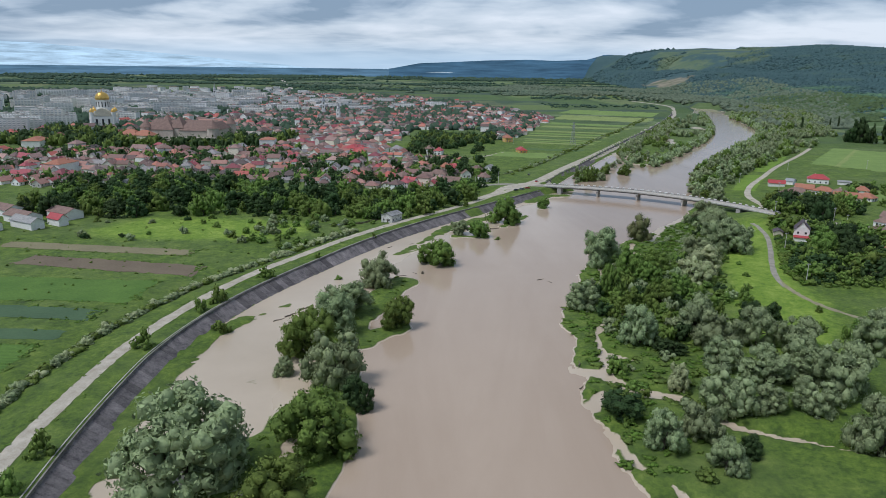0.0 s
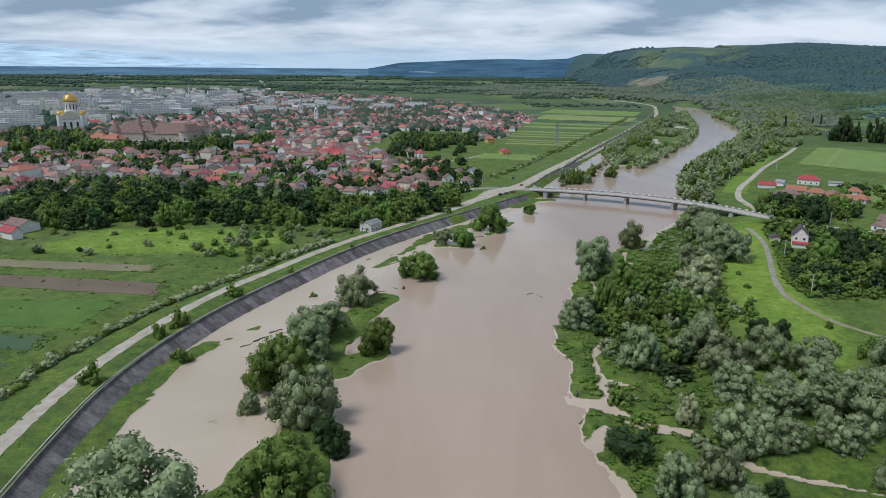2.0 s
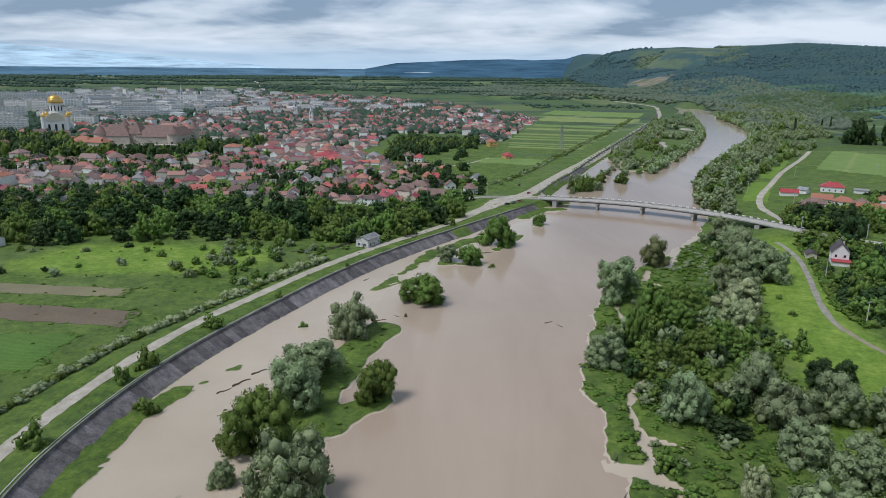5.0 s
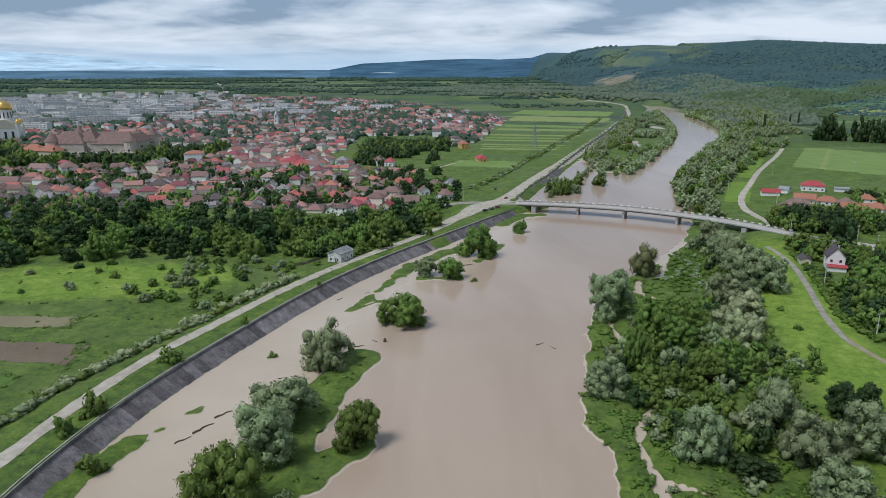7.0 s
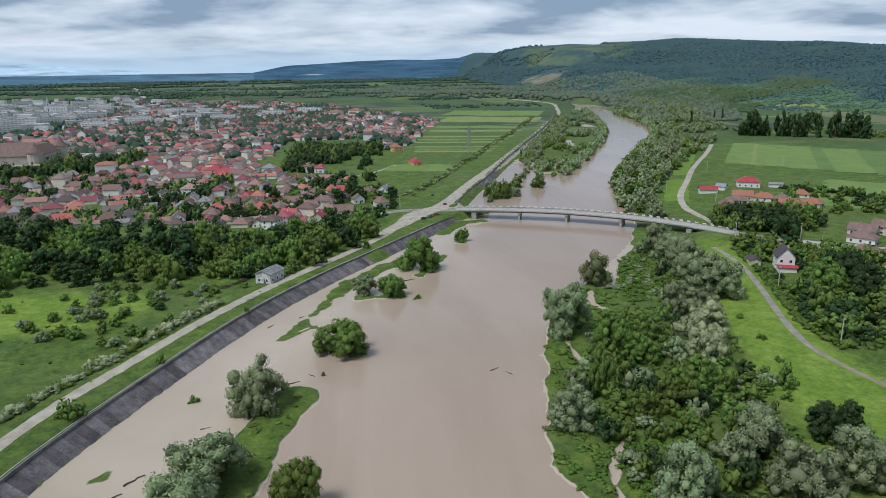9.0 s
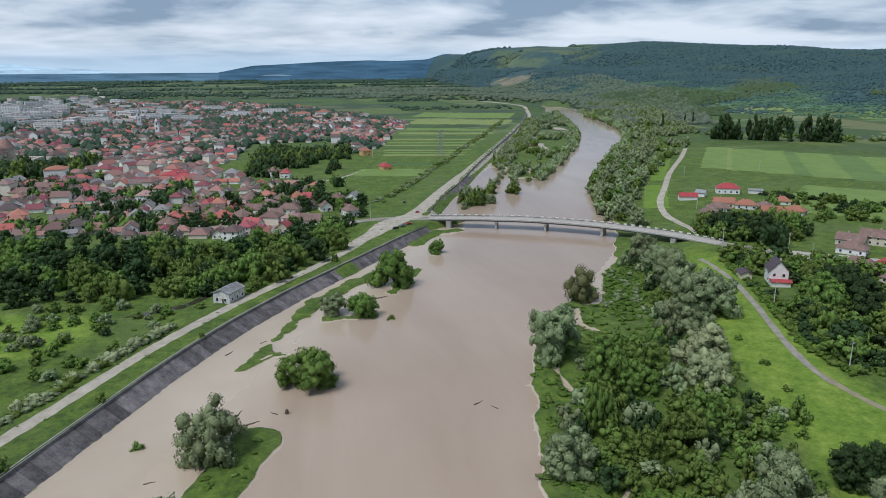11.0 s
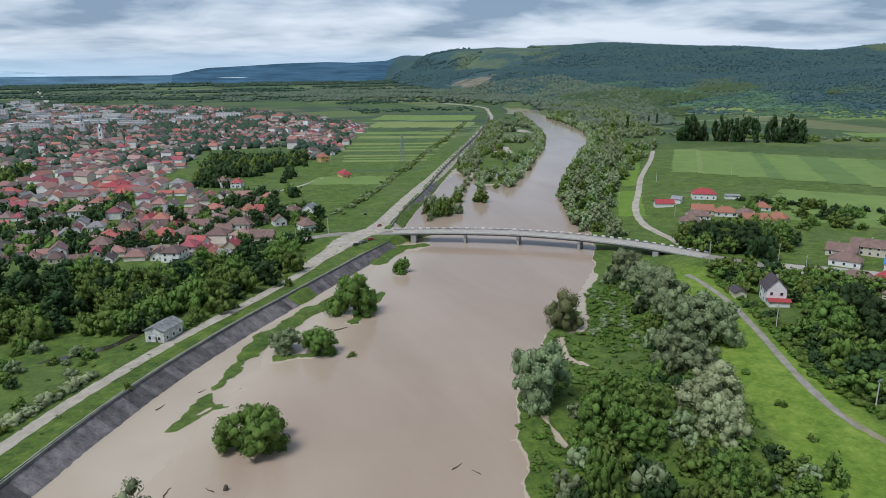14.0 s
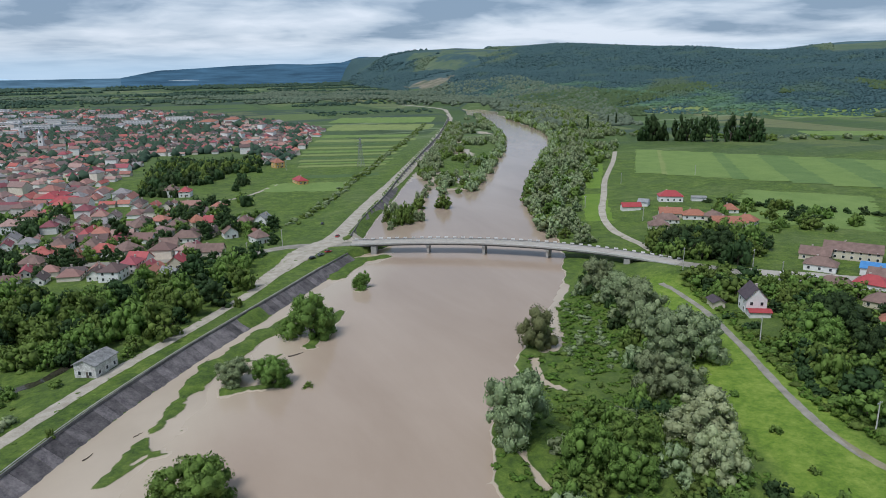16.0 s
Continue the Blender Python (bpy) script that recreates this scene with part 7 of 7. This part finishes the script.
FLATS_AREA = [(-560, 905), (-640, 930), (-780, 1080), (-1150, 1700), (-1000, 1900), (-480, 1900), (-420, 1600), (-500, 1300), (-570, 1190), (-590, 1090)]
models = [panel_block(-600, 1000, 25, 5), panel_block(-640, 1130, 15, 7), panel_block(-560, 1230, -12, 4)]
blocks = random.Random(11)
for x, y in scatter(FLATS_AREA, 66, blocks, 0.25):
    if math.hypot(x + 528, y - 1085) < 55 or min(math.hypot(x + 600, y - 1000), math.hypot(x + 640, y - 1130), math.hypot(x + 560, y - 1230)) < 45:
        continue
    copy_thing(blocks.choice(models), pose(x, y, h1(x, y), 0, 0, blocks.choice((20, 20, -12, 110)) + blocks.uniform(-5, 5)))
for x, y, t in ((-330, 1490, -10), (-250, 1560, -14), (-180, 1500, -8), (-90, 1580, -14), (-380, 1400, -14), (-20, 1640, -14), (-300, 1700, -10), (-150, 1760, -14)):
    copy_thing(models[2], pose(x, y, h1(x, y), 0, 0, t))

# pale mid-rise buildings of the town centre, too many and too far to count
def centre_buildings(name, spots, label):
    wv, wf, gv, gf, tv, tf = [], [], [], [], [], []
    for x, y, turn, w, d, floors in spots:
        m = pose(x, y, h1(x, y), 0, 0, turn)
        h = floors * 3.1 + 0.8
        sets = [(wv, wf, (-w / 2, w / 2, -d / 2, d / 2, -2, h)), (tv, tf, (-w / 2 - 0.3, w / 2 + 0.3, -d / 2 - 0.3, d / 2 + 0.3, h + 0.004, h + 0.6))]
        sets += [(gv, gf, (-w / 2 + 0.8, w / 2 - 0.8, -d / 2 - 0.08, -d / 2 + 0.1, 1.2 + 3.1 * f, 2.7 + 3.1 * f)) for f in range(floors)]
        for vs, fs, b in sets:
            v, q = box_verts(*b)
            n = len(vs)
            vs += [tuple(m @ Vector(p)) for p in v]
            fs += [tuple(i + n for i in f) for f in q]
    root = tagged(new(name), label, "buildings", kind="stuff")
    child("walls", mesh_data("walls", wv, wf, M["centre_walls"]), root)
    child("glazing", mesh_data("glazing", gv, gf, M["centre_glass"]), root)
    child("roofs", mesh_data("roofs", tv, tf, M["centre_roofs"]), root)


M["centre_walls"] = palette("centre_facades", [(0.80, 0.79, 0.77), (0.72, 0.70, 0.67), (0.84, 0.83, 0.82), (0.70, 0.62, 0.55), (0.78, 0.77, 0.77)], island=True)
M["centre_roofs"] = palette("centre_roof_sheets", [(0.50, 0.49, 0.48), (0.62, 0.61, 0.60), (0.34, 0.20, 0.17), (0.42, 0.40, 0.39)], island=True)
spots = []
for x, y in scatter([(-505, 1230), (-400, 1360), (-330, 1430), (-250, 1500), (-180, 1640), (-330, 1980), (-480, 2275), (-976, 2190), (-868, 1750), (-640, 1330)], 52, blocks, 0.38):
    if blocks.random() < 0.8:
        spots.append((x, y, blocks.choice((-14, -14, 20, 76)) + blocks.uniform(-5, 5), blocks.uniform(16, 40), blocks.uniform(10, 15), blocks.choice((2, 2, 3, 3, 4))))
centre_buildings("town_centre_buildings", spots, "pale mid-rise buildings of the distant town centre")
special("market_hall", -514, 1464, 14, 30, 46, 9, 2.0, False, M["white_wall"], M["pale_blue_roof"], "long market hall with a pale blue sheet roof", False, False)

# trees between the blocks and round the old fortress
px, py = rs.uniform(-1100, -150, 11000), rs.uniform(860, 1900, 11000)
ok = (within(px, py, FLATS_AREA) | within(px, py, [(-600, 880), (-180, 890), (-230, 1160), (-600, 1160)])) & (np.hypot(px + 330, py - 905) > 75) & (fbm(px, py, 90, 3, 41) > -0.25)
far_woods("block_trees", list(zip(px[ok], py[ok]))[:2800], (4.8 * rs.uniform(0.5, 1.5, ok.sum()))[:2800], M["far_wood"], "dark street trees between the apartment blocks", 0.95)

# ---------------------------------------------------------------- distance: glowing backdrop sheets far beyond the plain, haze blue put into their colour
def backdrop(name, r, spans, colour, label):
    verts, faces = [], []
    for a, low, high in spans:
        w = radians(a)
        for el in (low, high):
            verts.append((r * math.sin(w), 100 + r * math.cos(w), 100.5 + r * math.tan(radians(el))))
    n = len(spans)
    for i in range(n - 1):
        faces.append((2 * i, 2 * i + 2, 2 * i + 3, 2 * i + 1))
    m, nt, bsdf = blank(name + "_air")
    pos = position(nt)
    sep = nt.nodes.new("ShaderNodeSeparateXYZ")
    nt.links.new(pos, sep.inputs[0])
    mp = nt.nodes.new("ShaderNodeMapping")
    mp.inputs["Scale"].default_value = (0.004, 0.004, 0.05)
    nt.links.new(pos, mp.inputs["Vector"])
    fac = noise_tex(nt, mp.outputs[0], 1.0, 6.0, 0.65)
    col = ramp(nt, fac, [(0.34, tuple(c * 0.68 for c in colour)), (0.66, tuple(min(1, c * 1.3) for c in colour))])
    # the sheet gives off its hazy colour itself, whatever light falls on it
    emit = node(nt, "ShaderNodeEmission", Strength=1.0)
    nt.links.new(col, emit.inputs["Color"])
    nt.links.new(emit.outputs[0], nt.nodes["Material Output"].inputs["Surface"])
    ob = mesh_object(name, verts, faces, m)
    tagged(ob, label, "backdrop", kind="structure")


def jag(a, amp, seed):
    return amp * float(fbm(np.array([a * 1.0]), np.array([seed * 7.3]), 5.0, 4, seed)[0])


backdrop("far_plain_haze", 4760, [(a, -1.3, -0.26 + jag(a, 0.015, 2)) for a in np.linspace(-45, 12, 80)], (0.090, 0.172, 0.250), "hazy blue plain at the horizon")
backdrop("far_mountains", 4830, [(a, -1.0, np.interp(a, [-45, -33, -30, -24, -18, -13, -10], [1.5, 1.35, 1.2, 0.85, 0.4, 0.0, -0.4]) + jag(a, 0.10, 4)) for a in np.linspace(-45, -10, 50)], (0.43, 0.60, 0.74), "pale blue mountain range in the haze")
backdrop("far_ridge", 4700, [(a, -1.2, float(np.interp(a, [p[0] for p in SKYLINE], [p[1] for p in SKYLINE])) + jag(a, 0.03, 6)) for a in np.linspace(-4.6, 13.5, 70)], (0.056, 0.122, 0.192), "haze-blue wooded ridge far down the valley")
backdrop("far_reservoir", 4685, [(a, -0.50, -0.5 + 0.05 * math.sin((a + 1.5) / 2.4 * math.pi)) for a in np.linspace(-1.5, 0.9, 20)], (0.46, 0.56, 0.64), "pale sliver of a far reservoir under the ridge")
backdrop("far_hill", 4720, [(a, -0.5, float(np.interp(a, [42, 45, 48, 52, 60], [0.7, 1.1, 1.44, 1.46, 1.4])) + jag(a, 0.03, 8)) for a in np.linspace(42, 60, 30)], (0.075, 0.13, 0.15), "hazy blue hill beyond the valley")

# ---------------------------------------------------------------- poles, pylon, vehicles, driftwood
def utility_pole(x, y, tall, turn):
    root = tagged(new("utility_pole"), "pale concrete utility pole with a crossarm", "pole", "utility poles")
    root.matrix_basis = pose(x, y, h1(x, y), 0, 0, turn)
    part("shaft", lathe([(0.22, -0.3), (0.19, tall * 0.5), (0.13, tall)], 8), M["wood_pole"], root)
    part("crossarm", bm_boxes([(-1.1, 1.1, -0.08, 0.08, tall - 0.7, tall - 0.5)]), M["steel"], root)
    for u in (-0.95, 0.0, 0.95):
        part("insulator", lathe([(0.07, tall - 0.5), (0.1, tall - 0.4), (0.05, tall - 0.22)], 8, u, 0), M["white_wall"], root)


for x, y, h, t in ((222, 453, 11, 30), (189, 369, 10, 20), (170, 308, 9.5, 10), (46, 573, 11, 60), (26, 560, 10, 60), (258, 446, 9, 30), (254, 424, 9, 30), (90, 905, 10, 0), (275, 560, 9, 0), (268, 620, 9, 0), (345, 690, 9, 40), (430, 700, 9, 40)):
    utility_pole(x, y, h, t)


def pylon(x, y, tall, turn):
    """A lattice tower: four legs, rings and cross braces, three arms."""
    root = tagged(new("pylon"), "slender steel lattice power pylon on the fields", "pylon")
    root.matrix_basis = pose(x, y, h1(x, y), 0, 0, turn)

    def bar(bm, a, b, r=0.09):
        a, b = Vector(a), Vector(b)
        q = (b - a).to_track_quat("Z", "Y")
        rings = [[bm.verts.new(p + q @ Vector((r * u, r * v, 0))) for u, v in ((-1, -1), (1, -1), (1, 1), (-1, 1))] for p in (a, b)]
        for k in range(4):
            bm.faces.new((rings[0][k], rings[0][(k + 1) % 4], rings[1][(k + 1) % 4], rings[1][k]))
    def half(z):
        return 2.4 * (1 - z / tall) + 0.35
    corners = ((-1, -1), (1, -1), (1, 1), (-1, 1))
    for u, v in corners:
        bm = bmesh.new()
        bar(bm, (u * half(0), v * half(0), -0.3), (u * half(tall), v * half(tall), tall), 0.13)
        part("leg", bm, M["steel"], root)
    steps = 8
    for i in range(steps):
        z0, z1 = tall * i / steps, tall * (i + 1) / steps
        bm = bmesh.new()
        for (u, v), (p, q) in zip(corners, corners[1:] + corners[:1]):
            bar(bm, (u * half(z0), v * half(z0), z0), (p * half(z1), q * half(z1), z1), 0.06)
            bar(bm, (p * half(z0), q * half(z0), z0), (u * half(z1), v * half(z1), z1), 0.06)
        part("brace", bm, M["steel"], root)
    for z, w in ((tall * 0.74, 4.2), (tall * 0.84, 3.4), (tall * 0.94, 2.6)):
        bm = bmesh.new()
        for s in (-1, 1):
            bar(bm, (0, -0.4, z), (s * w, 0, z + 0.2), 0.09)
            bar(bm, (0, 0.4, z), (s * w, 0, z + 0.2), 0.09)
            bar(bm, (0, 0, z + 1.0), (s * w, 0, z + 0.2), 0.07)
        part("arm", bm, M["steel"], root)


pylon(167, 901, 30, 20)


def paint(name, c):
    m, nt, bsdf = blank(name)
    n = noise_tex(nt, position(nt), 3.0, 3.0)
    nt.links.new(ramp(nt, n, [(0.3, tuple(v * 0.9 for v in c)), (0.7, c)]), bsdf.inputs["Base Color"])
    bsdf.inputs["Roughness"].default_value = 0.3
    bsdf.inputs["Coat Weight"].default_value = 0.6
    return m


M["tyre"] = plain("black_rubber", (0.015, 0.015, 0.015), (0.03, 0.03, 0.03), 4.0, 0.8)


def car(x, y, turn, material, label, z=None):
    root = tagged(new("car"), label, "car", "parked cars")
    root.matrix_basis = pose(x, y, (h1(x, y) + 0.16) if z is None else z, 0, 0, turn)
    bm = bmesh.new()
    prof = [(-2.1, 0.35), (-2.15, 0.75), (-1.95, 0.95), (-1.0, 1.0), (1.2, 0.98), (1.95, 0.86), (2.15, 0.65), (2.1, 0.35)]
    sides = [[bm.verts.new((px, y0, pz)) for px, pz in prof] for y0 in (-0.85, 0.85)]
    for k in range(len(prof)):
        j = (k + 1) % len(prof)
        bm.faces.new((sides[0][k], sides[0][j], sides[1][j], sides[1][k]))
    bm.faces.new(sides[0])
    bm.faces.new(sides[1][::-1])
    bmesh.ops.recalc_face_normals(bm, faces=bm.faces)
    bmesh.ops.bevel(bm, geom=list(bm.edges), offset=0.06, segments=2, affect="EDGES")
    part("body", bm, material, root)
    bm = bmesh.new()
    low, high = [(-1.75, 0.8), (1.0, 0.8)], [(-1.2, 0.66), (0.3, 0.66)]
    vs = [bm.verts.new((px, s * w, z0)) for (pair, z0) in ((low, 0.97), (high, 1.42)) for px, w in pair for s in (-1, 1)]
    for f in ((0, 1, 5, 4), (1, 3, 7, 5), (3, 2, 6, 7), (2, 0, 4, 6), (4, 5, 7, 6)):
        bm.faces.new([vs[i] for i in f])
    bmesh.ops.recalc_face_normals(bm, faces=bm.faces)
    part("cabin_glass", bm, M["glass"], root)
    part("roof_panel", bm_boxes([(-1.2, 0.3, -0.66, 0.66, 1.422, 1.47)], 0.02), material, root)
    for px in (-1.3, 1.35):
        for py in (-0.78, 0.78):
            w = child("wheel", from_bm("wheel", lathe([(0.33, -0.1), (0.33, 0.1)], 14), M["tyre"]), root, pose(px, py, 0.33, 90, 0, 0))
            child("hub", from_bm("hub", lathe([(0.18, -0.115), (0.18, 0.115)], 10), M["steel"]), w)
    for py in (-0.6, 0.6):
        part("headlight", bm_boxes([(2.06, 2.14, py - 0.18, py + 0.18, 0.62, 0.78)]), M["white_wall"], root)


PAINTS = {"red": paint("red_car_paint", (0.45, 0.02, 0.02)), "black": paint("black_car_paint", (0.02, 0.02, 0.025)), "grey": paint("grey_car_paint", (0.18, 0.19, 0.2)), "white": paint("white_car_paint", (0.75, 0.75, 0.75))}
for x, y, t, c in ((58, 544, 35, "black"), (63, 548, 35, "grey"), (68, 553, 20, "red"), (80, 588, 60, "red"), (78, 628, 70, "black"), (270, 421, -50, "white"), (274, 416, -50, "grey"), (262, 430, -50, "white")):
    car(x, y, t, PAINTS[c], "%s parked car at the roadside" % c)


def drift(x, y, long, turn, name="driftwood", label="dark waterlogged log caught in the flood", z=0.0):
    rng = random.Random(int(x * 7 + y))
    bm = bmesh.new()
    prev = None
    for i in range(7):
        u = i / 6
        r = long * 0.05 * (1.1 - 0.7 * u)
        c = Vector((u * long - long / 2, rng.uniform(-0.06, 0.06) * long, r * 0.4 + rng.uniform(0, 0.1)))
        cur = [bm.verts.new(c + Vector((0, r * math.cos(k * 1.047), r * math.sin(k * 1.047)))) for k in range(6)]
        if prev:
            for k in range(6):
                bm.faces.new((prev[k], prev[(k + 1) % 6], cur[(k + 1) % 6], cur[k]))
        else:
            bm.faces.new(cur[::-1])
        prev = cur
    bm.faces.new(prev)
    ob = part(name, bm, M["bark"])
    ob.matrix_basis = pose(x, y, max(z, h1(x, y)), 0, 0, turn)
    tagged(ob, label, "driftwood", "flood debris")


for x, y, l, t in ((-62, 268, 7, 50), (-58, 276, 6, 48), (-66, 262, 5, 45), (-20, 325, 5, 20), (-24, 332, 4, 70), (-14, 330, 3.5, 130), (48, 322, 4, 30), (52, 318, 3, 120), (-8, 366, 4, 80), (-30, 380, 4, 60), (12, 420, 5, 30), (20, 424, 4, 100), (33, 430, 6, 20), (48, 222, 5, 80), (46, 205, 4, 60),
                   (-44, 300, 3, 10), (-52, 290, 3, 60), (-18, 388, 3, 40), (2, 436, 3, 70)):
    drift(x, y, l, t)
stump = part("stump", lathe([(0.75, -0.8), (0.6, 0.4), (0.5, 1.2), (0.3, 1.5)], 9), M["bark"])
stump.matrix_basis = pose(-10, 329, 0, 8, 5, 0)
tagged(stump, "dark tree stump standing in shallow flood water", "stump")
